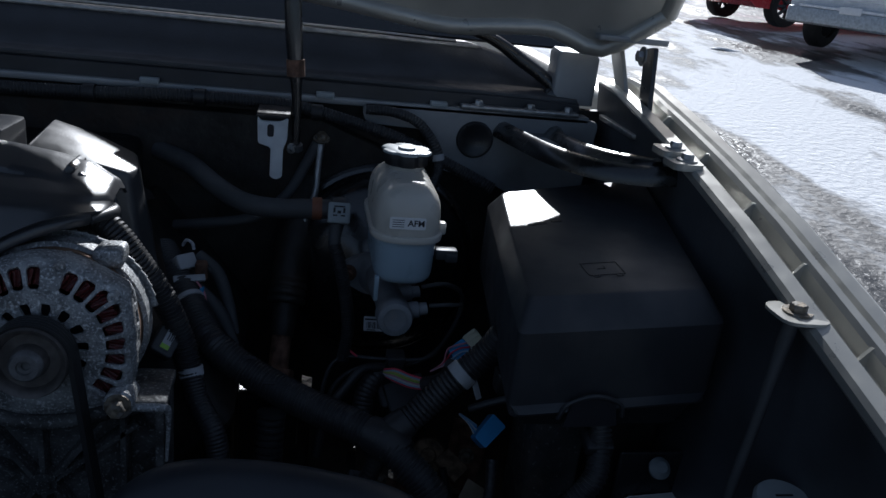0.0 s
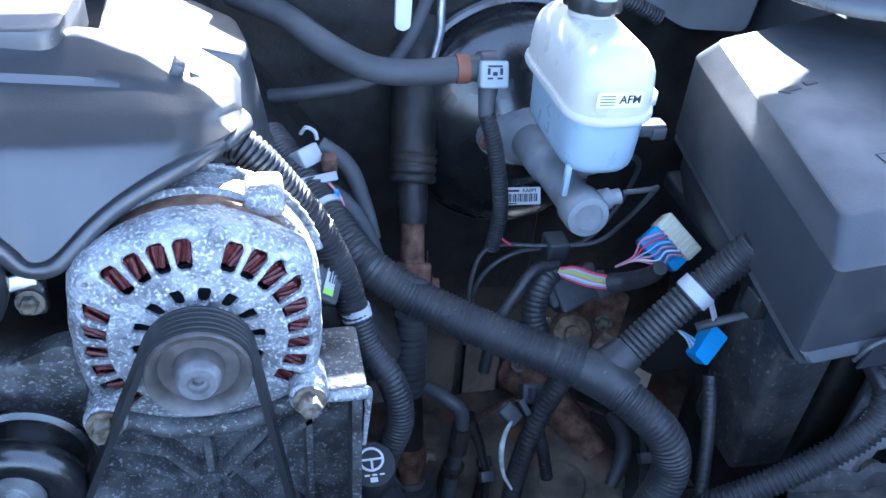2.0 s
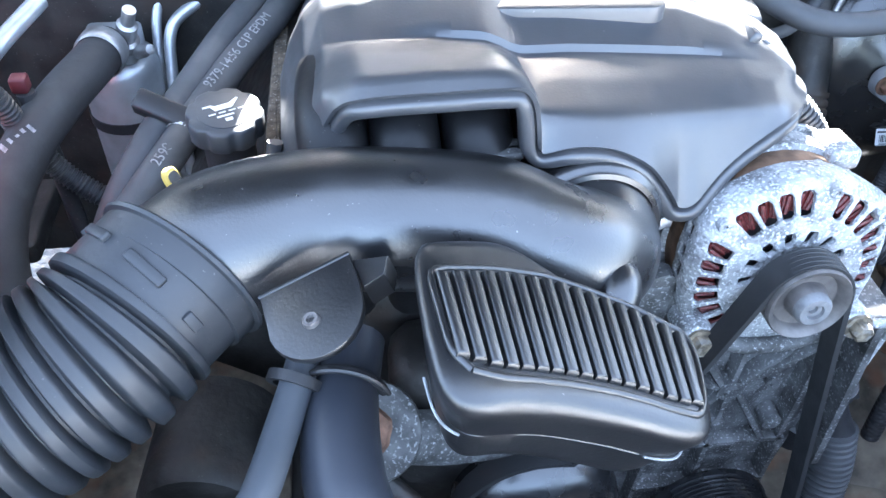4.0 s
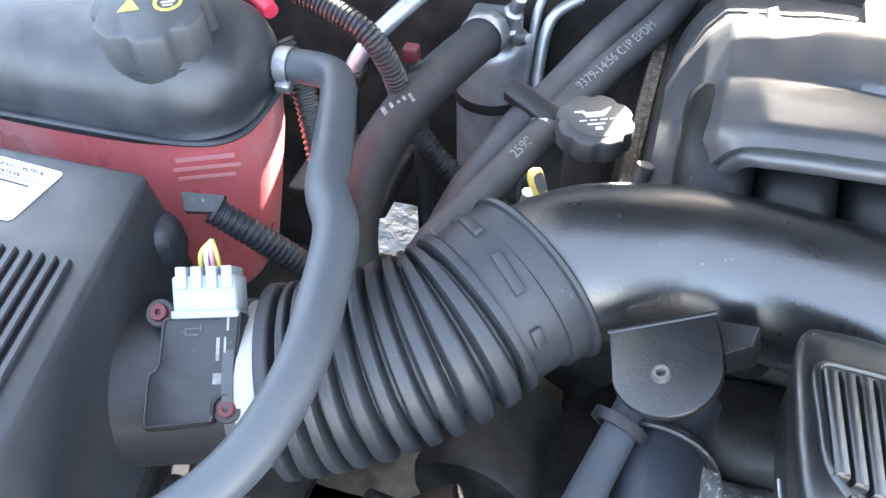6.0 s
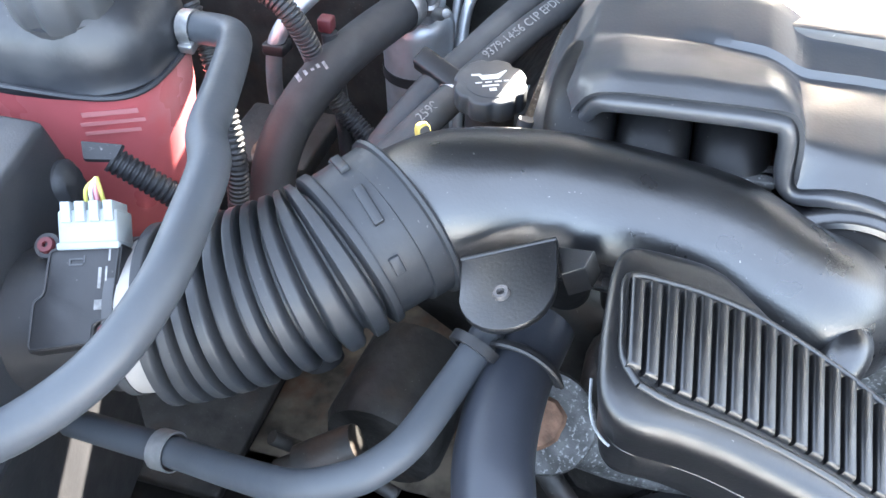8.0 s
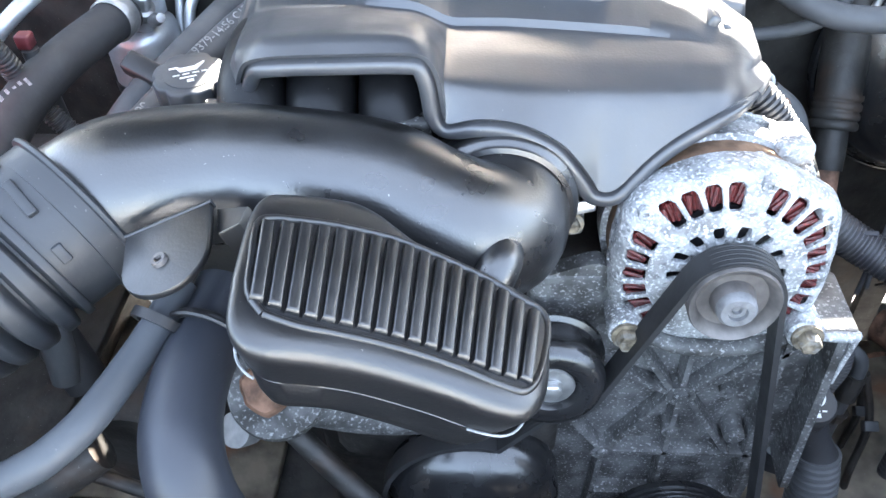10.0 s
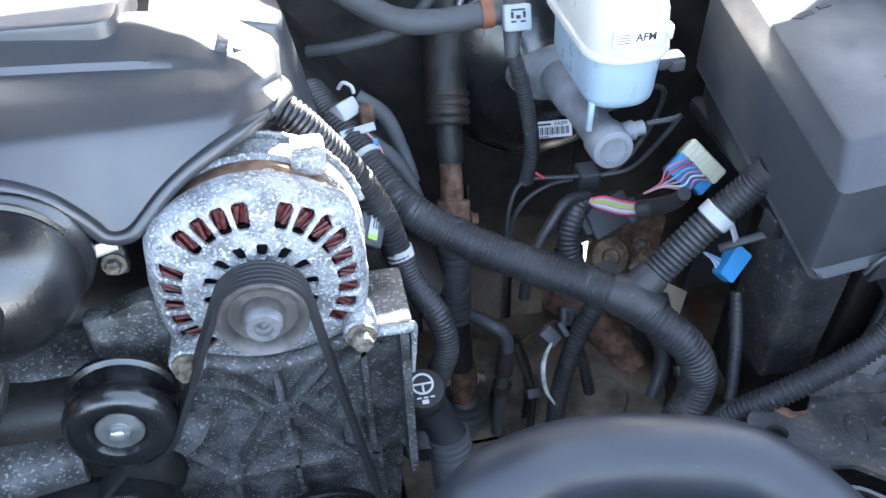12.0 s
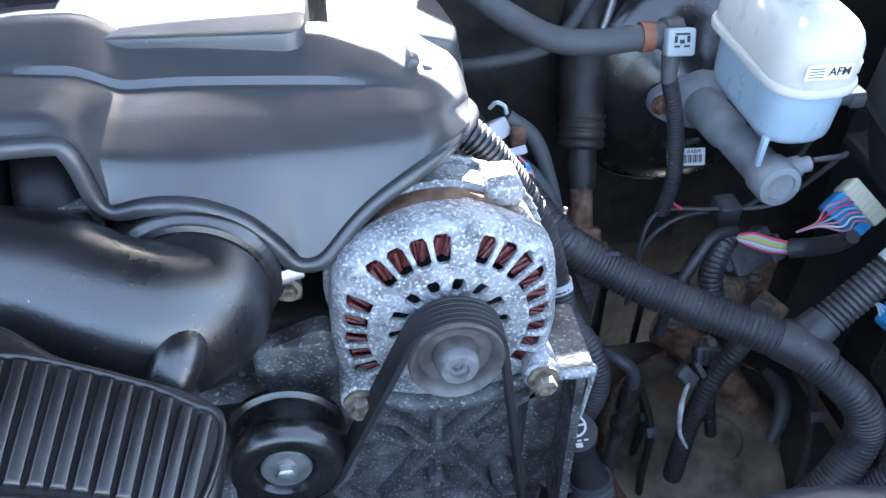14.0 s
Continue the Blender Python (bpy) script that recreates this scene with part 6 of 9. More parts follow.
def build_harness():
    t = thing("main_harness", (0.24, 0.16, 0.90), "thick taped and corrugated black wiring harness", "wiring harness")
    trunk = [(0.055, 0.335, 1.075), (0.078, 0.285, 1.062), (0.100, 0.243, 1.045), (0.130, 0.195, 1.022), (0.175, 0.170, 0.998), (0.230, 0.135, 0.985), (0.285, 0.095, 0.981), (0.320, 0.070, 0.975)]
    part("trunk", loom(trunk, 0.0178, 0.0044, 0.07, 18, 0.62), M_LOOM, t)
    tail = [(0.305, 0.080, 0.979), (0.335, 0.052, 0.966), (0.362, 0.034, 0.940), (0.372, 0.026, 0.905), (0.355, 0.015, 0.865), (0.33, 0.01, 0.83)]
    part("tail", loom(tail, 0.0168, 0.0046, 0.09, 18, 0.6), M_LOOM, t)
    branch = [(0.318, 0.080, 0.976), (0.345, 0.088, 1.000), (0.372, 0.094, 1.026), (0.398, 0.098, 1.050), (0.418, 0.096, 1.075), (0.428, 0.092, 1.095)]
    part("branch", loom(branch, 0.0148, 0.0052, 0.12, 18, 0.55), M_LOOM, t)
    part("tape_wrap", tube([(0.298, 0.086, 0.980), (0.315, 0.075, 0.977), (0.332, 0.060, 0.969)], [0.0188, 0.0205, 0.0180], 16), M_LOOM, t, "black tape over the junction")
    part("tape_wrap", tube([(0.312, 0.078, 0.976), (0.338, 0.087, 0.994)], [0.019, 0.0160], 16), M_LOOM, t)
    def band(p, d, r, w, name="tape_band", label="pale tape band"):
        d = Vector(d).normalized() * w / 2
        return part(name, tube([(Vector(p) - d)[:], (Vector(p) + d)[:]], r, 20, 2), M_TAPE, t, label)
    band((0.392, 0.0975, 1.044), (0.026, 0.004, 0.026), 0.0162, 0.012)
    band((0.098, 0.246, 1.046), (0.03, -0.05, -0.02), 0.0190, 0.006)
    part("tape_tail", block(-0.004, 0.004, -0.01, 0.01, -0.0006, 0.0006, 0.0005, axis_matrix((0.408, 0.090, 1.030), (0.5, -0.7, 0.5))), M_TAPE, t)
    for p in ((0.205, 0.151, 0.991), (0.16, 0.178, 1.006)):
        part("seam_cut", block(-0.018, 0.018, -0.002, 0.002, -0.0006, 0.0006, 0.0005, axis_matrix((p[0], p[1] - 0.008, p[2] + 0.0125), (0, -0.5, 0.85))), M_INK_SHADE, t)
    a = thing("alternator_loom", (0.11, 0.14, 1.0), "corrugated loom running down beside the alternator", "wiring loom")
    path = [(0.008, 0.168, 1.172), (0.034, 0.156, 1.1675), (0.060, 0.148, 1.138), (0.085, 0.150, 1.095), (0.103, 0.148, 1.050), (0.112, 0.140, 1.015)]
    part("loom", loom(path, 0.0132, 0.0042, 0.16, 16, 0.55), M_LOOM, a)
    part("lower_loom", loom([(0.112, 0.140, 1.020), (0.122, 0.125, 0.990), (0.140, 0.105, 0.965), (0.146, 0.095, 0.930), (0.135, 0.09, 0.895)], 0.0122, 0.0036, 0.05, 16, 0.6), M_LOOM, a)
    part("tape_band", tube([(0.112, 0.141, 1.022), (0.114, 0.138, 1.013)], 0.0128, 18, 2), M_TAPE, a, "white tape band")
    # connectors by the engine's rear corner
    c = thing("coil_connector", (0.09, 0.29, 1.06), "pale grey connector with a white lock by the engine", "connector")
    pm = axis_matrix((0.086, 0.288, 1.078), (0.5, -0.6, 0.6))
    part("body", block(-0.012, 0.012, -0.009, 0.009, -0.010, 0.010, 0.003, pm), M_TAPE, c)
    part("lock", tube([(0.083, 0.30, 1.096), (0.088, 0.296, 1.104), (0.095, 0.292, 1.102), (0.097, 0.290, 1.095)], 0.002, 8), M_TAPE, c)
    part("clip", block(-0.018, 0.018, -0.004, 0.004, -0.003, 0.003, 0.001, axis_matrix((0.095, 0.265, 1.068), (0.2, -0.7, 0.7))), M_TAPE, c)
    part("blue_tab", block(0.108, 0.113, 0.25, 0.258, 1.056, 1.062, 0.001), M_BLUE, c)
    part("wire", tube([(0.104, 0.262, 1.066), (0.113, 0.252, 1.058), (0.118, 0.242, 1.045)], 0.0012, 6), M_PINKWIRE, c)
    part("cable", tube([(0.112, 0.285, 1.075), (0.128, 0.292, 1.05), (0.140, 0.28, 1.0), (0.142, 0.27, 0.95)], 0.0035, 8), M_RUBBER, c)
    part("boot", tube([(0.10, 0.30, 1.085), (0.125, 0.29, 1.065), (0.14, 0.275, 1.03), (0.15, 0.262, 1.0)], [0.008, 0.0085, 0.007, 0.004], 12), M_RUBBER, c)
    part("boot", tube([(0.095, 0.275, 1.06), (0.125, 0.262, 1.035), (0.145, 0.25, 1.0), (0.155, 0.24, 0.96)], [0.008, 0.0085, 0.007, 0.004], 12), M_RUBBER, c)
    part("rusty_clip", block(0.100, 0.114, 0.274, 0.288, 1.060, 1.084, 0.005), M_RUST, c)
    s = thing("sensor_label", (0.10, 0.10, 1.04), "small white and green tag beside the alternator", "tag")
    tm = axis_matrix((0.092, 0.132, 1.058), (0.45, -0.6, 0.6), (0.3, 0.8, 0.5))
    part("tag", prism(rect(0.009, 0.022, 0.0015), [(-0.002, 0), (0.0, 0)], tm), M_TAPE, s)
    part("green_end", prism([(-0.0044, -0.011), (0.0044, -0.011), (0.0044, -0.006), (-0.0044, -0.006)], [(0.0, 0), (0.0006, 0)], tm), M_GREEN, s)
    part("holder", block(-0.012, 0.012, -0.016, 0.016, -0.016, -0.002, 0.003, tm), M_DKCONN, s)
    part("print", bars([(-0.001, 0.004, 0.001, 0.010), (0.0015, 0.004, 0.001, 0.010), (0.0035, 0.003, 0.001, 0.008)], tm @ Matrix.Translation((0, 0, 0.0002))), M_INK_SHADE, s, smooth=0)
    # cream and blue junction plug
    j = thing("junction_plug", (0.435, 0.21, 0.99), "cream plug with a blue lock and coloured wires", "connector")
    jm = axis_matrix((0.436, 0.212, 1.010), (-0.1, -0.75, 0.65), (0.25, 0, 0.95))
    jm = jm @ Matrix.Translation((-0.004, -0.006, 0.0)) @ Matrix.Rotation(radians(-30), 4, "Z")
    part("cream_shell", block(-0.024, 0.024, 0.002, 0.021, -0.012, 0.010, 0.003, jm), M_CREAM, j)
    for k in range(8):
        part("rib", block(-0.021 + k * 0.0056, -0.0188 + k * 0.0056, 0.004, 0.0195, 0.009, 0.0112, 0.0005, jm), M_CREAM, j)
    part("blue_lock", block(-0.023, 0.012, -0.022, 0.003, -0.010, 0.007, 0.004, jm), M_BLUE, j, "blue lever lock")
    part("blue_foot", block(0.010, 0.024, -0.014, 0.003, -0.010, 0.004, 0.003, jm), M_BLUE, j)
    for k, mm in enumerate((M_PINKWIRE, M_REDWIRE, M_LTBLUE, M_PINKWIRE, M_WHWIRE, M_PINKWIRE)):
        a = -0.016 + k * 0.006
        loop = [(a, 0.003, 0.004), (a + 0.001, 0.000, 0.011), (a - 0.003 - 0.001 * k, -0.010, 0.012), (a - 0.006, -0.022, 0.009), (-0.014 + 0.001 * k, -0.034, -0.002), (-0.016, -0.050, -0.016)]
        part("wire", tube([(jm @ Vector(q))[:] for q in loop], 0.0011, 6), mm, j)
    g = thing("module_plug", (0.36, 0.23, 0.92), "dark grey module plug with a bundle of coloured wires", "connector")
    gm = axis_matrix((0.385, 0.322, 0.868), (0.1, -0.75, 0.6), (-0.2, 0, 0.95))
    part("housing", block(-0.030, 0.034, -0.024, 0.020, -0.02, 0.012, 0.006, gm), M_DKCONN, g)
    part("shroud", block(0.020, 0.042, -0.028, 0.006, -0.022, 0.016, 0.006, gm), M_DKCONN, g)
    part("spout", block(-0.040, -0.018, -0.014, 0.030, -0.018, 0.008, 0.008, gm), M_DKCONN, g)
    part("cover_label", prism(rect(0.024, 0.016, 0.001), [(0.012, 0), (0.0128, 0)], gm @ Matrix.Translation((0.0, -0.004, 0))), M_RUBBER, g)
    part("latch", block(-0.008, 0.010, 0.012, 0.026, -0.004, 0.014, 0.002, gm), M_PLAST, g)
    for k, mm in enumerate((M_REDWIRE, M_LTBLUE, M_WHWIRE, M_PINKWIRE, M_GREEN, M_YELWIRE, M_LTBLUE, M_REDWIRE)):
        o = (k - 3.5) * 0.0028
        part("wire", tube([(0.350, 0.300 - o * 0.3, 0.914 + o * 0.6), (0.366, 0.292, 0.914 + o), (0.388, 0.284, 0.909 + o), (0.412, 0.276, 0.908 + o * 0.8)], 0.0016, 6), mm, g)
    part("sleeve", tube([(0.408, 0.277, 0.908), (0.424, 0.262, 0.922), (0.430, 0.236, 0.950), (0.428, 0.218, 0.975)], [0.012, 0.011, 0.010, 0.008], 12), M_LOOM, g)
    part("lead", loom([(0.350, 0.315, 0.905), (0.332, 0.300, 0.895), (0.322, 0.285, 0.865), (0.330, 0.270, 0.83), (0.345, 0.26, 0.80)], 0.015, 0.006, 0.07, 14), M_LOOM, g)
    part("lead", tube([(0.352, 0.31, 0.915), (0.320, 0.30, 0.918), (0.295, 0.285, 0.895), (0.270, 0.27, 0.86), (0.26, 0.26, 0.80)], 0.007, 10), M_LOOM, g)
    b = thing("blue_plug", (0.46, 0.15, 0.90), "bright blue multi-pin plug with a fan of wires", "connector")
    bmx = axis_matrix((0.462, 0.15, 0.918), (0.1, -0.8, 0.55), (0.6, 0, 0.7))
    part("shell", prism(rounded([(-0.010, -0.022), (0.012, -0.022), (0.014, 0.02), (-0.012, 0.02)], 0.004), [(-0.008, 0), (0.008, 0.001)], bmx), M_BLUE, b)
    for k in range(6):
        part("wire", tube([(0.446, 0.150, 0.925 - k * 0.003), (0.434, 0.148, 0.935 - k * 0.001), (0.42, 0.146, 0.945)], 0.0014, 6), (M_LTBLUE, M_BLUE, M_WHWIRE)[k % 3], b)
    settle(g, (0.385, 0.322, 0.868), (0.356, 0.243, 0.934), 0.84)
    settle(b, (0.462, 0.15, 0.918), (0.434, 0.113, 0.965), 0.85)
    # loom that drops from the arch of the fuse box
    r = thing("fuse_box_loom", (0.49, -0.01, 0.94), "corrugated black loom hanging from the fuse box", "wiring loom")
    part("loom", loom([(0.506, 0.012, 1.072), (0.510, 0.000, 1.046), (0.510, -0.012, 1.020), (0.506, -0.020, 1.000), (0.492, -0.022, 0.980), (0.468, -0.020, 0.956), (0.440, -0.018, 0.935), (0.416, -0.014, 0.916), (0.395, -0.005, 0.89), (0.38, 0.005, 0.85)], 0.0118, 0.0046, 0.14, 16, 0.5), M_LOOM, r)
    part("clamp", block(-0.014, 0.014, -0.014, 0.012, -0.006, 0.006, 0.003, axis_matrix((0.508, -0.004, 1.032), (0, -0.3, 0.9))), M_PLAST, r)
    th = thing("thin_loom", (0.42, 0.04, 0.85), "thin taped cable below the harness", "cable")
    part("cable", loom([(0.44, 0.10, 0.935), (0.435, 0.075, 0.905), (0.42, 0.04, 0.875), (0.405, 0.01, 0.85), (0.395, -0.01, 0.82)], 0.0065, 0.005, 0.08, 12), M_LOOM, th)
    w = thing("sensor_pigtail", (0.31, 0.25, 0.72), "grey sensor plugs with a whitish lead", "connector")
    am = axis_matrix((0.335, 0.266, 0.747), (0.1, -0.7, 0.7), (0.2, 0, 1))
    part("plug", block(-0.017, 0.017, -0.013, 0.013, -0.010, 0.008, 0.003, am), M_DKCONN, w, "grey plug")
    part("plug_face", bars([(-0.008, 0, 0.005, 0.014), (0.001, 0, 0.004, 0.014), (0.009, 0, 0.004, 0.014)], am @ Matrix.Translation((0, 0, 0.008)), 0.001), M_INK_SHADE, w, smooth=0)
    part("plug", block(-0.013, 0.013, -0.010, 0.010, -0.008, 0.008, 0.003, axis_matrix((0.294, 0.236, 0.750), (0.1, -0.7, 0.7), (0.7, 0, 0.7))), M_DKCONN, w, "dark grey plug")
    part("latch", block(-0.010, 0.012, -0.004, 0.004, -0.006, 0.010, 0.002, axis_matrix((0.314, 0.247, 0.748), (0.1, -0.7, 0.7), (0.8, 0, 0.5))), M_DKCONN, w)
    part("lead", tube([(0.296, 0.228, 0.748), (0.282, 0.210, 0.748), (0.274, 0.195, 0.735), (0.278, 0.188, 0.70), (0.290, 0.18, 0.675)], [0.002, 0.0030, 0.0036, 0.0028, 0.0015], 10), M_SLEEVED, w, "frayed whitish lead")
    part("lead", loom([(0.335, 0.258, 0.735), (0.338, 0.248, 0.70), (0.330, 0.24, 0.66)], 0.008, 0.006, 0.08, 10), M_LOOM, w)
    settle(w, (0.335, 0.266, 0.747), (0.302, 0.174, 0.853), 0.80)
    v = thing("floor_loom", (0.30, 0.15, 0.80), "taped cable hanging under the main harness", "cable")
    part("cable", loom([(0.325, 0.150, 0.945), (0.318, 0.150, 0.90), (0.300, 0.150, 0.84), (0.285, 0.140, 0.77), (0.28, 0.13, 0.70)], 0.011, 0.006, 0.06, 14), M_LOOM, v)
    part("branch", loom([(0.300, 0.165, 0.83), (0.318, 0.17, 0.79), (0.332, 0.16, 0.73)], 0.007, 0.005, 0.10, 12), M_LOOM, v)
    part("tan_tag", block(-0.015, 0.015, -0.024, 0.024, -0.001, 0.001, 0.0008, axis_matrix((0.460, 0.235, 0.774), (0.1, -0.7, 0.7), (0.5, 0, 1))), M_PAPER, v, "tan paper tag")
    q = thing("hydraulic_pipe", (0.23, 0.20, 0.72), "dark hydraulic pipe with an elbow", "pipe")
    part("pipe", tube([(0.200, 0.215, 0.835), (0.218, 0.196, 0.835), (0.232, 0.188, 0.822), (0.234, 0.186, 0.79), (0.228, 0.18, 0.74), (0.224, 0.175, 0.66)], 0.0075, 12), M_DKCONN, q)
    part("fitting", tube([(0.234, 0.187, 0.800), (0.231, 0.183, 0.765)], 0.011, 8, 2), M_GRIME, q)
    part("fitting", hexbolt((0.229, 0.181, 0.745), (-0.1, -0.1, -1), 0.010, 0.016, 1.2), M_GRIME, q)
    y = thing("shock_tower", (0.37, 0.21, 0.615), "muddy brown pressed steel shock tower", "shock tower")
    ym = axis_matrix((0.372, 0.205, 0.615), (0.0, -0.25, 1))
    part("dome", lathe([(0.145, -0.02), (0.140, 0.012), (0.132, 0.020), (0.115, 0.024), (0.098, 0.036), (0.080, 0.050), (0.055, 0.056), (0.030, 0.056), (0.028, 0.050), (0.0, 0.050)], ym, 48, None, lambda a, i: 1 + 0.012 * math.sin(5 * a + i)), M_LINER, y)
    part("rim", lathe([(0.136, 0.016), (0.139, 0.020), (0.136, 0.024), (0.132, 0.020)], ym, 48), M_RUST, y)
    for k, (x0, y0, z0, x1, y1, z1) in enumerate(((0.245, 0.19, 0.80, 0.262, 0.16, 0.66), (0.255, 0.22, 0.78, 0.268, 0.2, 0.64), (0.40, 0.16, 0.88, 0.43, 0.11, 0.68))):
        c = thing("bundled_cable", (x1, y1, 0.615), "thin dirty cable hanging beside the steering shaft", "cable", "hanging cables")
        part("cable", tube([(x0, y0, z0), ((x0 + x1) / 2 + 0.012, (y0 + y1) / 2, (z0 + z1) / 2), (x1, y1, z1), (x1 + 0.004, y1 - 0.004, 0.61)], 0.0045, 8), M_GRIME if k < 2 else M_LOOM, c)
        part("clip", block(-0.008, 0.008, -0.006, 0.006, -0.006, 0.006, 0.002, axis_matrix(((x0 + x1) / 2 + 0.012, (y0 + y1) / 2 - 0.004, (z0 + z1) / 2), (0, -0.6, 0.8))), M_DKCONN, c)
    z = thing("frame_bracket", (0.44, 0.30, 0.70), "rusty speckled steel bracket on the frame", "bracket")
    part("plate", prism(rounded([(0.0, -0.05), (0.05, -0.06), (0.06, 0.04), (0.0, 0.05)], 0.008), [(0, 0), (0.006, 0)], axis_matrix((0.465, 0.41, 0.735), (-0.35, -0.75, 0.5))), M_RUST, z)
    part("bolt", hexbolt((0.490, 0.390, 0.735), (-0.35, -0.75, 0.5), 0.008, 0.008, 1.5), M_BOLT, z)
    b = thing("control_arm", (0.36, 0.30, 0.66), "rusted brown upper control arm and its bushing", "control arm")
    part("arm", tube([(0.345, 0.352, 0.700), (0.368, 0.325, 0.705), (0.400, 0.275, 0.690), (0.425, 0.225, 0.665)], [0.022, 0.027, 0.024, 0.022], 18), M_RUST, b)
    part("bushing", lathe([(0, 0.03), (0.010, 0.03), (0.012, 0.024), (0.024, 0.022), (0.027, 0.016), (0.027, -0.02), (0, -0.02)], axis_matrix((0.424, 0.352, 0.760), (-0.25, -0.75, 0.6)), 26), M_TANRUST, b, "tan rusted bushing")
    part("brace", tube([(0.447, 0.245, 0.715), (0.446, 0.21, 0.722), (0.436, 0.183, 0.712), (0.418, 0.163, 0.69)], [0.007, 0.0095, 0.0095, 0.007], 12), M_DKCONN, b, "grey steel brace")
    part("bracket", block(-0.020, 0.020, -0.014, 0.014, -0.006, 0.006, 0.003, axis_matrix((0.440, 0.278, 0.798), (-0.1, -0.6, 0.8), (0.6, 0.3, 0.5))), M_TANRUST, b, "tan rusted bracket")
    for p in ((0.350, 0.330, 0.735), (0.385, 0.29, 0.728)):
        part("bolt", hexbolt(p, (0, -0.5, 0.8), 0.008, 0.010, 1.4), M_BOLT, b)
    e = thing("brake_line", (0.41, 0.44, 0.66), "dark brake line with a bent clip behind the bracket", "pipe")
    part("pipe", tube([(0.384, 0.45, 0.688), (0.398, 0.45, 0.690), (0.413, 0.45, 0.694), (0.424, 0.45, 0.690), (0.427, 0.45, 0.665), (0.428, 0.45, 0.62)], 0.0042, 8), M_GRIME, e)
    part("clip", tube([(0.385, 0.452, 0.672), (0.402, 0.452, 0.676), (0.418, 0.452, 0.669)], 0.0022, 6), M_GRIME, e)
    part("hanger", tube([(0.43, 0.40, 0.78), (0.40, 0.39, 0.80), (0.385, 0.38, 0.78), (0.38, 0.37, 0.72)], 0.006, 8), M_GRIME, z)


def settle(ob, old, fresh, size=1.0):
    """Moves a finished thing so that the place old comes to lie at fresh."""
    ob.matrix_basis = Matrix.Translation(fresh) @ Matrix.Scale(size, 4) @ Matrix.Translation([-c for c in old]) @ ob.matrix_basis


def build_lower_right():
    s = thing("steering_shaft", (0.19, 0.22, 0.75), "rusty steering shaft with a rubber boot", "steering shaft")
    part("upper_tube", tube([(0.228, 0.48, 1.13), (0.214, 0.42, 1.06), (0.207, 0.38, 1.005)], [0.026, 0.025, 0.023], 20), M_GRIME, s)
    part("collar", loom([(0.210, 0.392, 1.022), (0.206, 0.372, 0.990)], 0.0255, 0.010, 0.1, 24), M_GRIME, s)
    part("rusty_shaft", tube([(0.206, 0.372, 0.992), (0.203, 0.345, 0.955), (0.199, 0.312, 0.905)], [0.0135, 0.013, 0.014], 16), M_RUST, s, "rusted bare shaft")
    part("dark_sleeve", tube([(0.2065, 0.374, 0.996), (0.2045, 0.357, 0.972), (0.2030, 0.345, 0.955)], [0.0165, 0.0165, 0.0155], 18), M_GRIME, s)
    part("joint", block(-0.019, 0.019, -0.015, 0.015, -0.020, 0.020, 0.004, axis_matrix((0.199, 0.308, 0.905), (0.1, 0.5, 0.8))), M_RUST, s)
    part("joint_bolt", hexbolt((0.218, 0.300, 0.905), (1, -0.1, 0), 0.007, 0.008, 1.3), M_RUST, s)
    part("boot", loom([(0.195, 0.288, 0.875), (0.193, 0.278, 0.83), (0.194, 0.270, 0.775)], 0.019, 0.009, 0.2, 20), M_RUBBER, s)
    part("sleeve", tube([(0.194, 0.271, 0.785), (0.196, 0.266, 0.73), (0.198, 0.262, 0.685)], [0.015, 0.0165, 0.0165], 18), M_GRIME, s)
    part("coupling", tube([(0.198, 0.263, 0.69), (0.199, 0.258, 0.665), (0.20, 0.252, 0.64)], [0.018, 0.018, 0.0165], 18), M_RUST, s)
    part("coupling_bolt", hexbolt((0.218, 0.256, 0.672), (1, -0.2, 0), 0.008, 0.012, 1.4), M_BOLT, s)
    part("coupling_bolt", hexbolt((0.180, 0.256, 0.672), (-1, -0.2, 0), 0.008, 0.012, 1.4), M_BOLT, s)
    part("ring", lathe([(0.014, 0), (0.0165, 0), (0.0165, 0.012), (0.014, 0.012)], axis_matrix((0.200, 0.250, 0.637), (0.05, -0.4, -0.9)), 20), M_STEEL, s)
    g = thing("steering_gear", (0.19, 0.22, 0.56), "dark steering gear with a ribbed dust boot", "steering gear")
    part("dust_boot", loom([(0.200, 0.248, 0.632), (0.200, 0.24, 0.60), (0.20, 0.235, 0.565)], [0.026, 0.036, 0.040], 0.010, 0.2, 24), M_RUBBER, g)
    part("housing", lathe([(0, 0), (0.045, 0), (0.05, 0.02), (0.05, 0.06), (0, 0.07)], axis_matrix((0.20, 0.235, 0.50), (0, 0.1, 1)), 24), M_GRIME, g)
    p = thing("power_steering_reservoir", (0.12, 0.075, 0.83), "black power steering reservoir with a round cap", "reservoir")
    m = axis_matrix((0.116, 0.058, 0.918), (0.0, -0.25, 1))
    part("body", lathe([(0, -0.10), (0.03, -0.10), (0.032, -0.06), (0.018, -0.05), (0.017, -0.01), (0, -0.01)], m, 28), M_PLAST, p)
    part("cap", lathe([(0.0195, -0.014), (0.0205, -0.012), (0.0205, 0.006), (0.0190, 0.0085), (0, 0.009)], m, 30, None, lambda a, i: 1 + (0.03 * math.cos(10 * a) if i in (1, 2) else 0)), M_PLAST, p, "black cap with a white steering wheel sign")
    sm = m @ Matrix.Translation((0, 0, 0.0092))
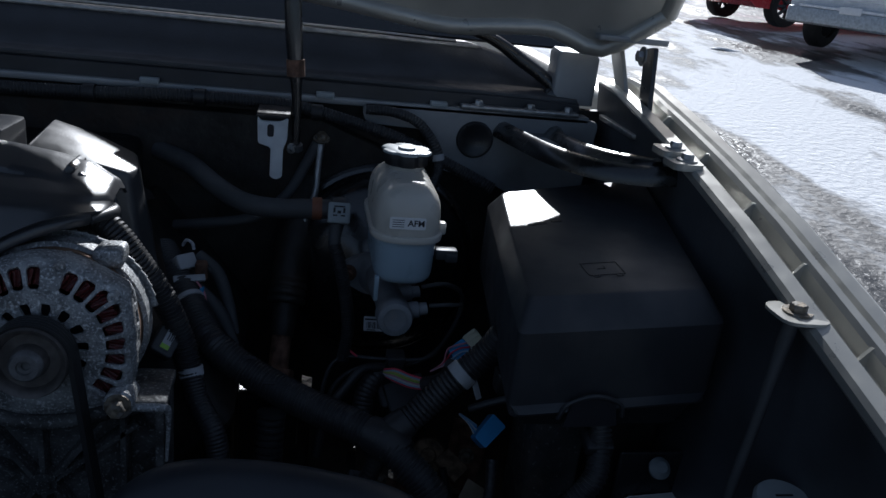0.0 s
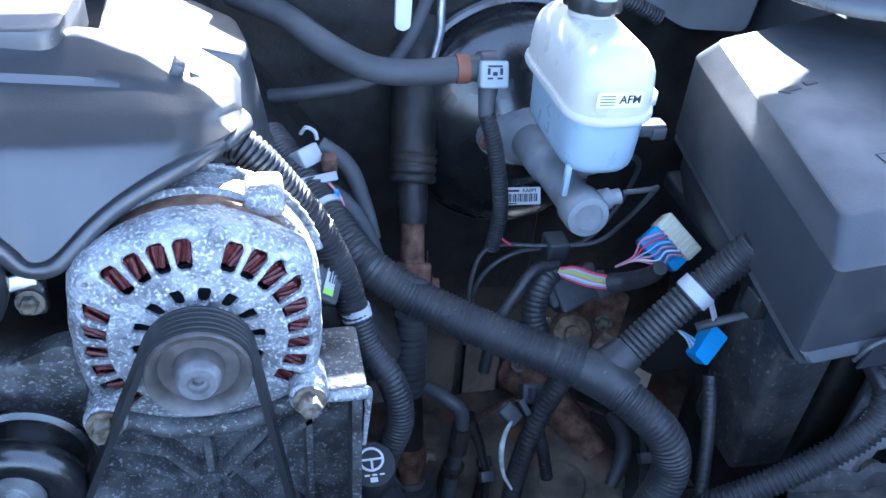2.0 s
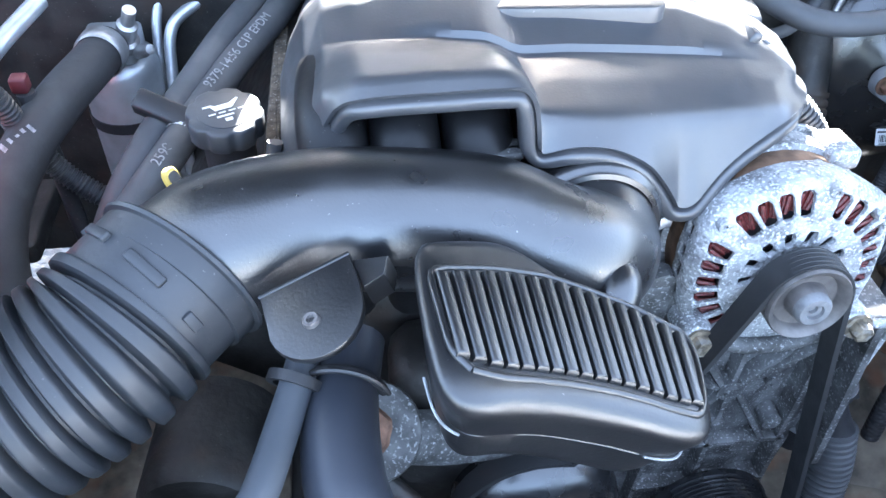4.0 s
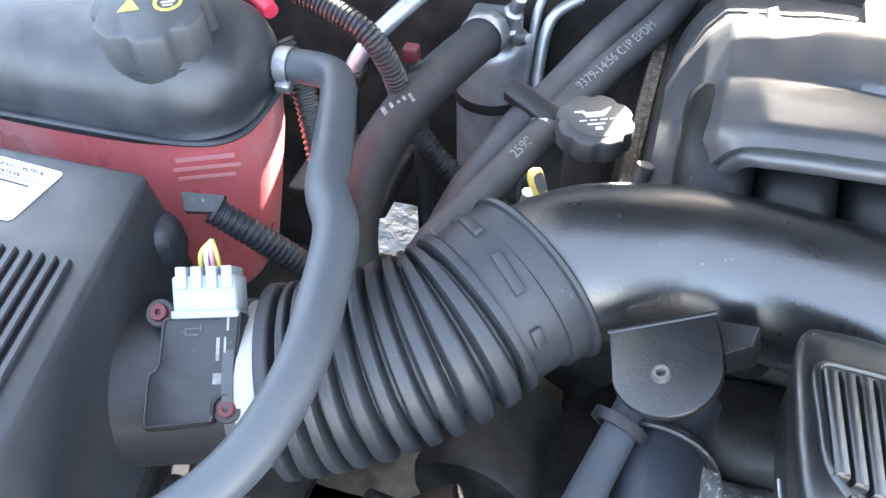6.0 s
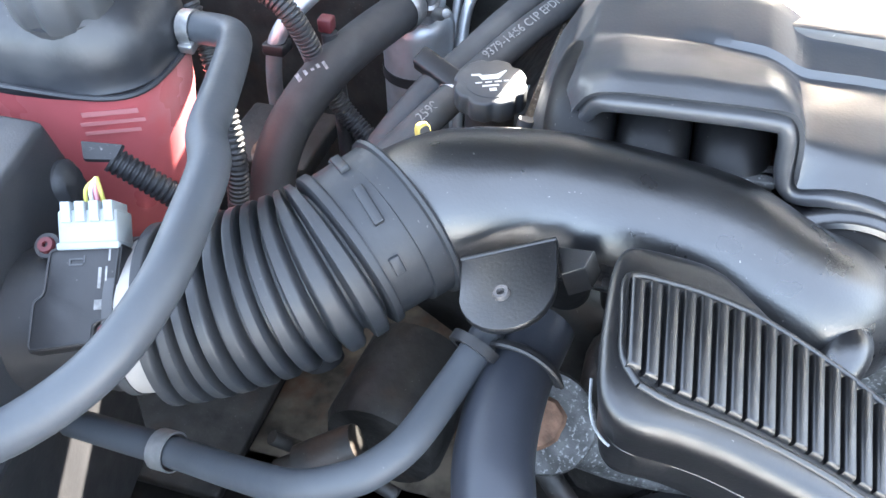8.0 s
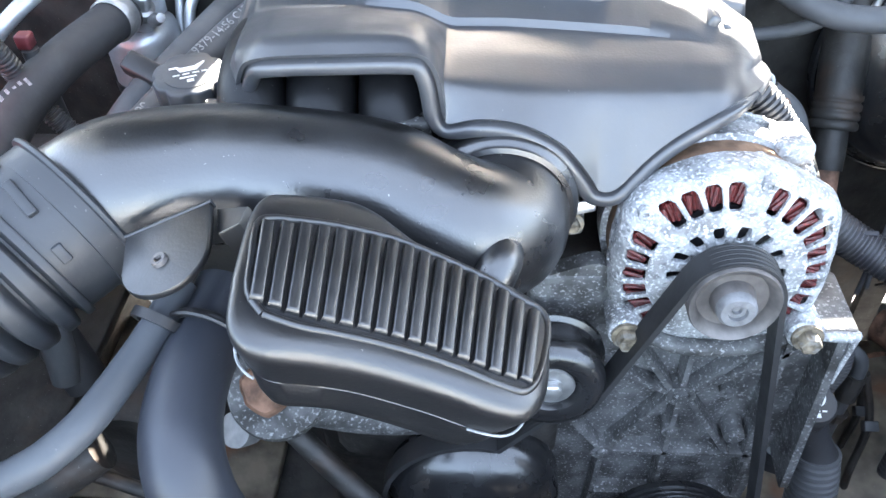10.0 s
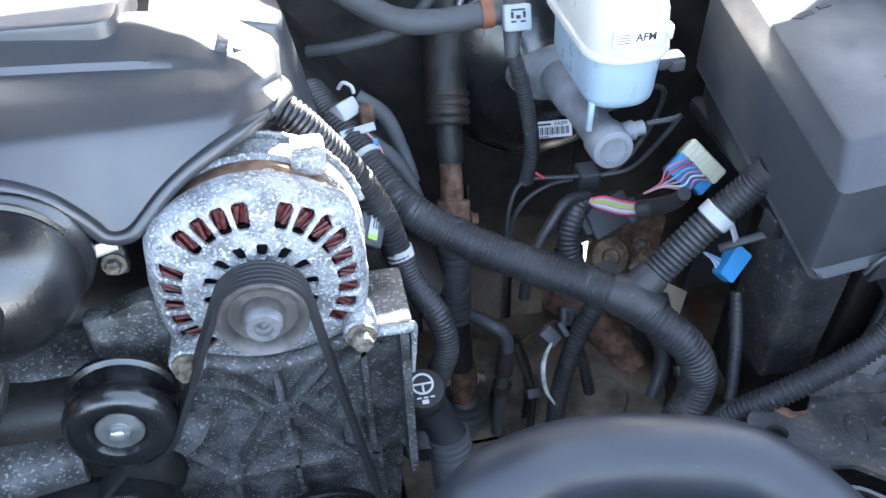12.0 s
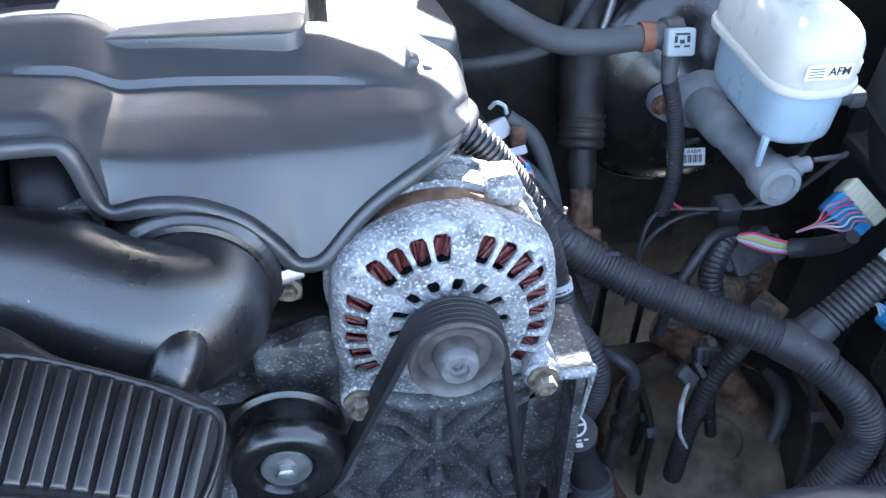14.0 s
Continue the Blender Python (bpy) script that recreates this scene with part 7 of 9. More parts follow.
    part("wheel_sign", lathe([(0.0085, 0), (0.0105, 0), (0.0105, 0.0004), (0.0085, 0.0004), (0.0085, 0)], sm @ Matrix.Translation((0, 0.004, 0)), 24), M_PALEINK, p)
    part("sign_bars", bars([(0, 0.004, 0.018, 0.0018), (0, 0.0, 0.0018, 0.008), (-0.005, -0.0095, 0.004, 0.0014), (0.001, -0.0095, 0.004, 0.0014), (0.007, -0.0095, 0.004, 0.0014), (0, -0.0135, 0.006, 0.004)], sm), M_PALEINK, p, smooth=0)
    part("neck", tube([(0.118, 0.062, 0.90), (0.130, 0.055, 0.872), (0.138, 0.050, 0.852)], [0.017, 0.016, 0.019], 20), M_PLAST, p)
    part("finned_pump", loom([(0.137, 0.051, 0.858), (0.141, 0.040, 0.815), (0.142, 0.030, 0.772)], [0.0205, 0.0225, 0.022], 0.0075, 0.16, 28), M_DKCONN, p)
    part("lower_bellows", loom([(0.136, 0.028, 0.775), (0.128, 0.015, 0.745), (0.115, 0.0, 0.715)], [0.019, 0.023, 0.026], 0.008, 0.16, 24), M_DKCONN, p)
    h = thing("upper_radiator_hose", (0.2, -0.1, 0.97), "thick smooth dark grey radiator hose", "radiator hose")
    part("clamp", tube([(0.0815, -0.097, 0.868), (0.084, -0.104, 0.890)], 0.0285, 28, 2), M_STEEL, h, "steel hose clamp")
    part("hose", tube([(0.078, -0.088, 0.84), (0.0865, -0.111, 0.912), (0.0955, -0.138, 0.995), (0.108, -0.146, 1.048), (0.134, -0.139, 1.0715), (0.182, -0.1285, 1.0675), (0.242, -0.133, 1.0605), (0.3025, -0.151, 1.049), (0.360, -0.207, 1.012), (0.41, -0.28, 0.965)], 0.0265, 32), M_RUBBER_BLUE, h)
    # radiator support corner
    f = thing("radiator_support", (0.48, -0.15, 0.90), "weathered black steel radiator support panel with holes", "radiator support")
    out = rounded([(0.390, -0.030), (0.398, -0.020), (0.416, -0.020), (0.430, -0.022), (0.435, -0.029), (0.449, -0.030), (0.459, -0.016), (0.485, -0.022), (0.50, -0.020), (0.523, -0.028), (0.537, -0.024), (0.60, -0.034), (0.66, -0.034), (0.66, -0.20), (0.535, -0.165), (0.493, -0.122), (0.475, -0.103), (0.458, -0.089), (0.421, -0.083), (0.398, -0.060)], 0.004, 3)
    oval = lambda cx, cy, a, b, turn: [(cx + a * math.cos(u) * math.cos(turn) - b * math.sin(u) * math.sin(turn), cy + a * math.cos(u) * math.sin(turn) + b * math.sin(u) * math.cos(turn)) for u in np.linspace(0, 2 * math.pi, 20, endpoint=False)]
    part("top_plate", holed_plate(out, [oval(0.410, -0.046, 0.0105, 0.0085, 0.0), oval(0.511, -0.059, 0.0055, 0.0055, 0.0), oval(0.5425, -0.0625, 0.013, 0.003, -1.1)], 0.906, 0.912), M_ROUGHBLACK, f)
    part("down_flange", block(0.40, 0.66, -0.037, -0.032, 0.78, 0.907, 0.002), M_ROUGHBLACK, f)
    ring = oval(0.480, -0.058, 0.0085, 0.015, -0.2)
    part("pressed_ring", tube([(x, y, 0.9125) for x, y in ring + ring[:1]], 0.0016, 6, 2), M_ROUGHBLACK, f, "worn pressed ring")
    ring = oval(0.511, -0.059, 0.0085, 0.0085, 0.0)
    part("pressed_ring", tube([(x, y, 0.9122) for x, y in ring + ring[:1]], 0.0014, 6, 2), M_ROUGHBLACK, f)
    ring = oval(0.5425, -0.0625, 0.016, 0.0055, -1.1)
    part("pressed_ring", tube([(x, y, 0.9122) for x, y in ring + ring[:1]], 0.0013, 6, 2), M_ROUGHBLACK, f)
    part("torn_flange", sheet([[(x, y + 0.002, 0.909), (x, y + 0.006, 0.915 + h), (x, y + 0.012, 0.918 + h)] for x, y, h in ((0.459, -0.018, 0.002), (0.475, -0.020, 0.006), (0.49, -0.021, 0.003), (0.505, -0.022, 0.007), (0.523, -0.027, 0.004), (0.537, -0.024, 0.010), (0.56, -0.027, 0.008), (0.60, -0.033, 0.010), (0.65, -0.034, 0.010))], 0.002), M_ROUGHBLACK, f)
    part("rust_patch", prism(rounded([(0.418, -0.0215), (0.432, -0.023), (0.436, -0.030), (0.448, -0.031), (0.446, -0.036), (0.428, -0.034)], 0.002), [(0.9121, 0), (0.9127, 0.0004)]), M_RUST, f, "rusty worn edge")
    part("lower_lip", tube([(0.415, -0.092, 0.893), (0.455, -0.099, 0.893), (0.475, -0.112, 0.892), (0.50, -0.136, 0.89), (0.56, -0.175, 0.888)], 0.004, 8), M_BLACK, f)
    part("lower_plate", prism(rounded([(0.40, -0.094), (0.455, -0.10), (0.50, -0.138), (0.62, -0.20), (0.62, -0.30), (0.40, -0.30)], 0.006), [(0.880, 0), (0.888, 0), (0.889, 0.001)]), M_ROUGHBLACK, f)
    w = thing("headlamp_bracket", (0.60, 0.03, 0.88), "white plastic headlamp bracket with a brass-coloured bolt", "bracket")
    part("bar", prism(rounded([(0.572, 0.885), (0.578, 0.925), (0.66, 0.932), (0.66, 0.89)], 0.008), [(0, 0), (0.02, 0)], Matrix(((1, 0, 0, 0), (0, 0, 1, 0.028), (0, 1, 0, 0), (0, 0, 0, 1)))), M_WHITE, w)
    part("upright", prism(rounded([(0.570, 0.83), (0.585, 0.83), (0.590, 0.91), (0.574, 0.91)], 0.004), [(0, 0), (0.02, 0)], Matrix(((1, 0, 0, 0), (0, 0, 1, 0.026), (0, 1, 0, 0), (0, 0, 0, 1)))), M_WHITE, w)
    part("bolt", hexbolt((0.587, 0.018, 0.866), (0, -0.8, 0.6), 0.0075, 0.008, 1.8), M_BOLT, w)
    part("backing", block(0.565, 0.64, 0.05, 0.056, 0.78, 0.98, 0.004), M_DARKPAINT, w)
    part("clip", lathe([(0, 0.0), (0.011, 0.0), (0.012, 0.006), (0.006, 0.012), (0, 0.012)], axis_matrix((0.606, 0.042, 0.965), (0, -0.7, 0.7)), 18), M_CONN, w)
    r = thing("wing_brace", (0.61, -0.09, 1.05), "thin grey steel brace rod below the rail", "brace")
    part("rod", tube([(0.625, -0.075, 1.198), (0.614, -0.083, 1.12), (0.602, -0.090, 1.04), (0.598, -0.095, 0.98)], [0.007, 0.005, 0.005, 0.005], 10), M_DKCONN, r)
    c = thing("washer_filler", (0.645, -0.11, 0.98), "grey washer filler cap with a hinge tab", "filler cap")
    m = axis_matrix((0.626, -0.130, 1.056), (0, -0.15, 1))
    part("cap", lathe([(0.024, -0.01), (0.026, 0.0), (0.024, 0.004), (0.0, 0.006)], m, 30), M_CONN, c)
    part("tab", block(-0.036, -0.022, -0.006, 0.006, -0.004, 0.002, 0.002, m), M_CONN, c)
    part("sign", bars([(0, 0.004, 0.016, 0.002), (-0.003, -0.003, 0.008, 0.002), (0.006, -0.004, 0.002, 0.008)], m @ Matrix.Translation((0, 0, 0.0058))), M_INK_SHADE, c, smooth=0)
    part("neck", tube([(0.626, -0.127, 1.05), (0.635, -0.11, 0.95), (0.65, -0.10, 0.85)], 0.02, 18), M_RUBBER, c)


def build_firewall_bits():
    p = thing("plenum_panel", (0.50, 0.46, 1.19), "pale grey steel plenum panel with a round grommet", "panel")
    out = rounded([(0.295, 1.252), (0.30, 1.225), (0.385, 1.222), (0.40, 1.195), (0.41, 1.165), (0.47, 1.160), (0.54, 1.125), (0.62, 1.12), (0.635, 1.252)], 0.012, 3)
    part("sheet", prism(out, [(0.462, 0), (0.468, 0)], Matrix(((1, 0, 0, 0), (0, 0, 1, 0), (0, 1, 0, 0), (0, 0, 0, 1)))), M_PRIMER, p)
    part("grommet", lathe([(0, 0.001), (0.016, 0.001), (0.020, 0.004), (0.0245, 0.004), (0.0265, 0.001), (0.0265, 0)], axis_matrix((0.456, 0.4615, 1.213), (0, -1, 0)), 32), M_DARKPAINT, p, "black rubber grommet")
    b = thing("firewall_bracket", (0.18, 0.38, 1.17), "bright white steel bracket with a slot", "bracket")
    out = rounded([(0.1615, 1.243), (0.1660, 1.238), (0.1880, 1.238), (0.1990, 1.243), (0.1985, 1.216), (0.1940, 1.204), (0.1940, 1.168), (0.186, 1.164), (0.1785, 1.168), (0.1785, 1.205), (0.1630, 1.210)], 0.003, 3)
    part("plate", prism(out, [(0.366, 0.0005), (0.3675, 0), (0.371, 0.0)], Matrix(((1, 0, 0, 0), (0, 0, 1, 0), (0, 1, 0, 0), (0, 0, 0, 1)))), M_ZINC, b)
    # black patch paints the shade in the slot
    part("slot", prism(rounded([(0.1740, 1.2190), (0.1820, 1.2190), (0.1820, 1.2345), (0.1740, 1.2345)], 0.0035), [(0.3652, 0), (0.3661, 0)], Matrix(((1, 0, 0, 0), (0, 0, 1, 0), (0, 1, 0, 0), (0, 0, 0, 1)))), M_INK_SHADE, b)
    part("top_fold", block(0.160, 0.201, 0.371, 0.46, 1.240, 1.244, 0.002), M_GRIME, b)
    part("bolt", hexbolt((0.204, 0.38, 1.203), (0.6, -0.8, 0), 0.005, 0.006, 1.4), M_STEEL, b)
    r = thing("hood_prop", (0.21, 0.40, 1.30), "black hood stay rod with rust at its foot", "stay rod")
    part("rod", tube([(0.209, 0.385, 1.205), (0.208, 0.386, 1.26), (0.202, 0.39, 1.33), (0.19, 0.40, 1.46), (0.17, 0.40, 1.62)], [0.0055, 0.006, 0.0105, 0.0105, 0.0105], 12), M_BLACK, r)
    part("rusty_collar", tube([(0.2055, 0.388, 1.292), (0.204, 0.389, 1.312)], 0.0112, 14, 2), M_RUST, r)
    part("foot", lathe([(0, 0), (0.009, 0), (0.009, 0.008), (0, 0.008)], axis_matrix((0.209, 0.385, 1.20), (0, -0.2, 1)), 16), M_DKCONN, r)
    c = thing("cowl_loom", (0.10, 0.45, 1.22), "corrugated black loom along the cowl edge", "wiring loom")
    part("loom", loom([(-0.60, 0.45, 1.236), (-0.12, 0.45, 1.238), (0.06, 0.448, 1.245), (0.197, 0.446, 1.244), (0.27, 0.44, 1.232), (0.346, 0.432, 1.213), (0.42, 0.425, 1.182), (0.48, 0.42, 1.155)], 0.0088, 0.0042, 0.14, 12, 0.55), M_LOOM, c)
    for x, y, z in ((-0.05, 0.449, 1.24), (0.085, 0.448, 1.245), (0.235, 0.443, 1.238)):
        part("clip", tube([(x - 0.007, y, z), (x + 0.007, y - 0.001, z)], 0.011, 12, 2), M_PLAST, c)
    d = thing("branch_loom", (0.36, 0.44, 1.20), "short corrugated loom branching over the booster", "wiring loom")
    part("loom", loom([(0.30, 0.452, 1.246), (0.34, 0.448, 1.245), (0.372, 0.44, 1.234), (0.396, 0.428, 1.206), (0.402, 0.42, 1.18), (0.39, 0.40, 1.15)], 0.0072, 0.0042, 0.14, 12, 0.55), M_LOOM, d)
    part("band", tube([(0.399, 0.424, 1.197), (0.401, 0.422, 1.189)], 0.0085, 12, 2), M_TAPE, d)


M_CASTING = mat("pale_casting", (0.25, 0.26, 0.28), 0.6, metal=0.15, var=0.15, vscale=40, bump=0.2, bscale=200, stain=0.3, staincol=(0.35, 0.3, 0.25), sscale=30)
M_SLEEVED = mat("soiled_white_sleeve", (0.42, 0.42, 0.40), 0.7, var=0.3, vscale=60, bump=0.3)
M_PAPER = mat("tan_paper", (0.5, 0.42, 0.3), 0.8, var=0.2)
M_GREEN = mat("green_tag", (0.35, 0.6, 0.08), 0.5, var=0.05, bump=0.0)
M_ZINC = mat("zinc_plate", (0.62, 0.66, 0.7), 0.4, metal=0.3, var=0.1, vscale=40, bump=0.08)
M_TANRUST = mat("tan_rust", (0.24, 0.17, 0.11), 0.85, var=0.5, vscale=80, bump=0.6, bscale=220, stain=0.6, staincol=(0.08, 0.05, 0.035), sscale=70)
M_RUBBER_BLUE = mat("smooth_radiator_rubber", (0.024, 0.027, 0.035), 0.42, var=0.12, vscale=12, bump=0.06, dust=0.2, dscale=200, dcut=0.76)
build_booster()
build_master_cylinder()
build_vacuum_hose()
build_fuse_box()
build_harness()
build_lower_right()
build_firewall_bits()


# ---------------------------------------------------------------- passenger's side: coolant, air filter, hoses
def superring(cx, cy, a, b, z, n=40, p=3.2):
    out = []
    for k in range(n):
        t = 2 * math.pi * k / n
        c, s = math.cos(t), math.sin(t)
        out.append((cx + a * math.copysign(abs(c) ** (2 / p), c), cy + b * math.copysign(abs(s) ** (2 / p), s), z))
    return out


def stack(rings, close=True):
    bm = bmesh.new()
    g = [[bm.verts.new(p) for p in r] for r in rings]
    for a, b in zip(g, g[1:]):
        for k in range(len(a)):
            bm.faces.new((a[k], a[(k + 1) % len(a)], b[(k + 1) % len(a)], b[k]))
    if close:
        bm.faces.new(g[0])
        bm.faces.new(g[-1])
    return bm


def build_tank():
    t = thing("coolant_tank", (-0.76, 0.09, 1.02), "coolant tank with pink fluid below a black dome", "coolant tank")
    cx, cy = -0.765, 0.098
    part("pink_body", stack([superring(cx, cy, a, b, z) for a, b, z in ((0.088, 0.045, 1.025), (0.098, 0.054, 1.034), (0.112, 0.060, 1.10), (0.124, 0.063, 1.16), (0.128, 0.0645, 1.197))]), M_PINK, t, "translucent pink lower half")
    part("dome", stack([superring(cx, cy, a, b, z) for a, b, z in ((0.129, 0.066, 1.196), (0.131, 0.068, 1.201), (0.128, 0.066, 1.206), (0.130, 0.067, 1.215), (0.129, 0.066, 1.230), (0.123, 0.061, 1.246), (0.110, 0.051, 1.257), (0.085, 0.034, 1.263), (0.05, 0.018, 1.265))]), M_TANKTOP, t, "black domed upper half")
    seam = [(x, y, 1.2015 + 0.004 * math.sin(3 * k / 40 * 6.28)) for k, (x, y, z) in enumerate(superring(cx, cy, 0.1325, 0.0695, 1.2))]
    part("seam", tube(seam + [seam[0]], 0.0022, 6, 2), M_TANKTOP, t)
    m = axis_matrix((-0.693, 0.0765, 1.249), (0.04, -0.16, 1)) @ Matrix.Scale(1.10, 4)
    part("filler_neck", lathe([(0.034, -0.012), (0.034, 0.004), (0, 0.004)], m, 32), M_TANKTOP, t)
    part("cap", lobed_cap(m, 0.0345, 0.030, 7, 0.12), M_OILCAP, t, "black scalloped pressure cap")
    cm = m @ Matrix.Translation((0, 0, 0.0302)) @ Matrix.Rotation(radians(12), 4, "Z")
    part("warning_sign", prism([(-0.017, -0.006), (-0.005, -0.006), (-0.011, 0.006)], [(0, 0), (0.0004, 0)], cm), M_YELLOWINK, t)
    part("ring_sign", lathe([(0.0065, 0), (0.0085, 0), (0.0085, 0.0004), (0.0065, 0.0004), (0.0065, 0)], cm @ Matrix.Translation((0.011, -0.002, 0)), 24), M_YELLOWINK, t)
    part("sign_bars", bars([(0.011, -0.002, 0.008, 0.0014), (0.011, 0.001, 0.006, 0.0012), (0.011, -0.005, 0.006, 0.0012), (-0.002, 0.012, 0.010, 0.0012), (-0.007, 0.012, 0.0012, 0.008), (0.003, 0.012, 0.0012, 0.008), (-0.015, 0.014, 0.006, 0.0014)], cm), M_PALEINK, t, smooth=0)
    pm = facing((-0.662, 0.0455, 1.172), (0.42, -0.9, 0.0))
    part("moulded_print", bars([(0, 0.012, 0.04, 0.004), (0, 0.004, 0.046, 0.003), (-0.002, -0.004, 0.04, 0.003)], pm, 0.0004), M_PINKPALE, t, smooth=0)
    part("outlet", tube([(-0.655, 0.118, 1.217), (-0.63, 0.119, 1.217)], 0.010, 16, 2), M_TANKTOP, t)
    part("red_cap", tube([(-0.70, 0.175, 1.243), (-0.675, 0.17, 1.243), (-0.655, 0.155, 1.238)], [0.007, 0.008, 0.006], 10), M_REDWIRE, t, "red rubber cover")
    h = thing("coolant_hose", (-0.55, -0.05, 1.17), "grey rubber coolant hose arching over the bellows", "hose")
    pts = [(-0.642, 0.119, 1.217), (-0.612, 0.119, 1.219), (-0.587, 0.108, 1.222), (-0.571, 0.075, 1.225), (-0.552, 0.02, 1.229), (-0.540, -0.015, 1.231), (-0.522, -0.045, 1.232), (-0.512, -0.085, 1.230), (-0.507, -0.130, 1.222), (-0.518, -0.172, 1.207), (-0.548, -0.205, 1.19), (-0.60, -0.228, 1.165), (-0.66, -0.24, 1.12)]
    part("hose", tube(pts, [0.0122, 0.0122, 0.0122, 0.0122, 0.0124, 0.0124, 0.0124, 0.0122, 0.0120, 0.0120, 0.0120, 0.0122, 0.0122], 20), M_HOSE, h)
    part("hose_clamp", lathe([(0.0127, 0), (0.0138, 0), (0.0138, 0.010), (0.0127, 0.010)], axis_matrix((-0.634, 0.119, 1.2175), (1, 0, 0.05)), 24), M_STEEL, h, "slotted steel hose clamp")
    part("clamp_screw", block(-0.006, 0.006, -0.004, 0.004, -0.008, 0.004, 0.002, axis_matrix((-0.628, 0.108, 1.208), (0, -1, -0.3))), M_STEEL, h)
    o = thing("overflow_loom", (-0.62, 0.14, 1.08), "corrugated loom hanging behind the coolant tank", "wiring loom")
    part("loom", loom([(-0.645, 0.145, 1.222), (-0.628, 0.135, 1.19), (-0.615, 0.118, 1.15), (-0.607, 0.105, 1.11), (-0.612, 0.10, 1.06)], 0.0095, 0.0045, 0.14, 14, 0.55), M_LOOM, o)


def build_airbox():
    t = thing("air_filter_box", (-0.76, -0.13, 1.0), "dark grey air filter box with ribbed lid and sticker", "air filter box")
    out = rounded([(-0.655, -0.018), (-0.607, -0.225), (-0.60, -0.33), (-0.93, -0.33), (-0.93, -0.018)], 0.008, 3)
    part("lid", prism(out, [(1.10, -0.012), (1.19, -0.004), (1.216, 0.0), (1.219, 0.001), (1.2205, 0.004)]), M_BOX, t)
    part("base", prism(out, [(0.88, 0.02), (1.095, 0.0), (1.10, -0.014), (1.106, -0.014)]), M_PLAST, t)
    for k in range(20):
        x = -0.655 - k * 0.0085
        part("rib", prism(rounded([(x - 0.0024, -0.096), (x + 0.0024, -0.096), (x + 0.0024 + 0.053, -0.326), (x - 0.0024 + 0.053, -0.326)], 0.0015, 2), [(1.219, 0), (1.2236, 0.0), (1.2246, 0.0008)]), M_BOX, t, smooth=30)
    lm = Matrix.Translation((-0.748, -0.052, 1.2208)) @ Matrix.Rotation(radians(-4), 4, "Z")
    part("sticker", prism(rect(0.085, 0.046, 0.004, 3), [(0, 0), (0.0005, 0)], lm), M_WHITE, t, "white emission sticker")
    letters("VEHICLE EMISSION CONTROL", 0.0048, lm @ Matrix.Translation((0.0, 0.0175, 0.0006)), M_INK_SHADE, "lettering", t)
    letters("INFORMATION", 0.0048, lm @ Matrix.Translation((0.002, 0.0122, 0.0006)), M_INK_SHADE, "lettering", t)
    part("print", bars([(0.0, 0.009, 0.072, 0.0005), (0.018, 0.005, 0.026, 0.0014), (-0.018, 0.003, 0.03, 0.0012), (-0.014, -0.001, 0.036, 0.0012), (-0.012, -0.008, 0.05, 0.0016), (-0.018, -0.012, 0.03, 0.0012)], lm @ Matrix.Translation((0, 0, 0.0005))), M_INK_SHADE, t, smooth=0)
    part("lug", lathe([(0, 0.005), (0.010, 0.005), (0.014, 0.0), (0.014, -0.004), (0, -0.004)], axis_matrix((-0.645, -0.03, 1.178), (1, 0.2, 0.1)), 20, None, lambda a, i: 1 + 0.4 * abs(math.sin(a))), M_BOX, t)
    # air mass meter
    s = thing("air_mass_meter", (-0.60, -0.10, 1.08), "black air mass meter tube with a sensor plate", "air mass meter")
    a, b = Vector((-0.700, -0.128, 1.132)), Vector((-0.548, -0.083, 1.139))
    line = [a, a.lerp(b, 0.3), a.lerp(b, 0.34), a.lerp(b, 0.6), a.lerp(b, 0.78), a.lerp(b, 0.80), b]
    part("tube", sweep(bmesh.new(), [tuple(p) for p in line], [0.0545, 0.0505, 0.047, 0.0455, 0.0455, 0.0465, 0.0465], 44), M_PLAST, s)
    d = (b - a).normalized()
    part("pale_sleeve", lathe([(0.0470, 0), (0.0480, 0), (0.0480, 0.018), (0.0470, 0.018)], axis_matrix(a.lerp(b, 0.865)[:], d[:]), 44), M_SLEEVE, s, "pale metal sleeve")
    part("steel_clamp", lathe([(0.0478, 0), (0.0492, 0), (0.0492, 0.006), (0.0478, 0.006)], axis_matrix(a.lerp(b, 0.855)[:], d[:]), 44), M_DKCONN, s)
    nz = Vector((0.12, -0.52, 0.845))
    nz = (nz - d * d.dot(nz)).normalized()
    sm = Matrix((d, nz.cross(d), nz)).transposed().to_4x4()
    sm.translation = Vector((-0.5865, -0.1125, 1.1742))
    sm = sm @ Matrix.Diagonal((0.84, 0.82, 1, 1))
    plate = rounded([(-0.026, -0.040), (0.020, -0.036), (0.020, -0.022), (0.033, -0.018), (0.036, 0.036), (-0.016, 0.034), (-0.018, 0.0), (-0.025, -0.004)], 0.004, 3)
    part("sensor_plate", prism(plate, [(-0.014, -0.001), (0.003, 0.0), (0.006, 0.0008), (0.0065, 0.002)], sm), M_PLAST, s)
    rim = [sm @ Vector((x * 0.93, y * 0.95, 0.0068)) for x, y in plate]
    part("plate_rim", tube([p[:] for p in rim] + [rim[0][:]], 0.0008, 5, 1), M_PLAST, s)
    for x, y in ((-0.0195, 0.037), (0.027, -0.027)):
        p = sm @ Vector((x, y, -0.002))
        part("screw_boss", lathe([(0, 0.006), (0.0075, 0.006), (0.008, 0.004), (0.008, -0.01)], axis_matrix(p[:], nz[:]), 18), M_PLAST, s)
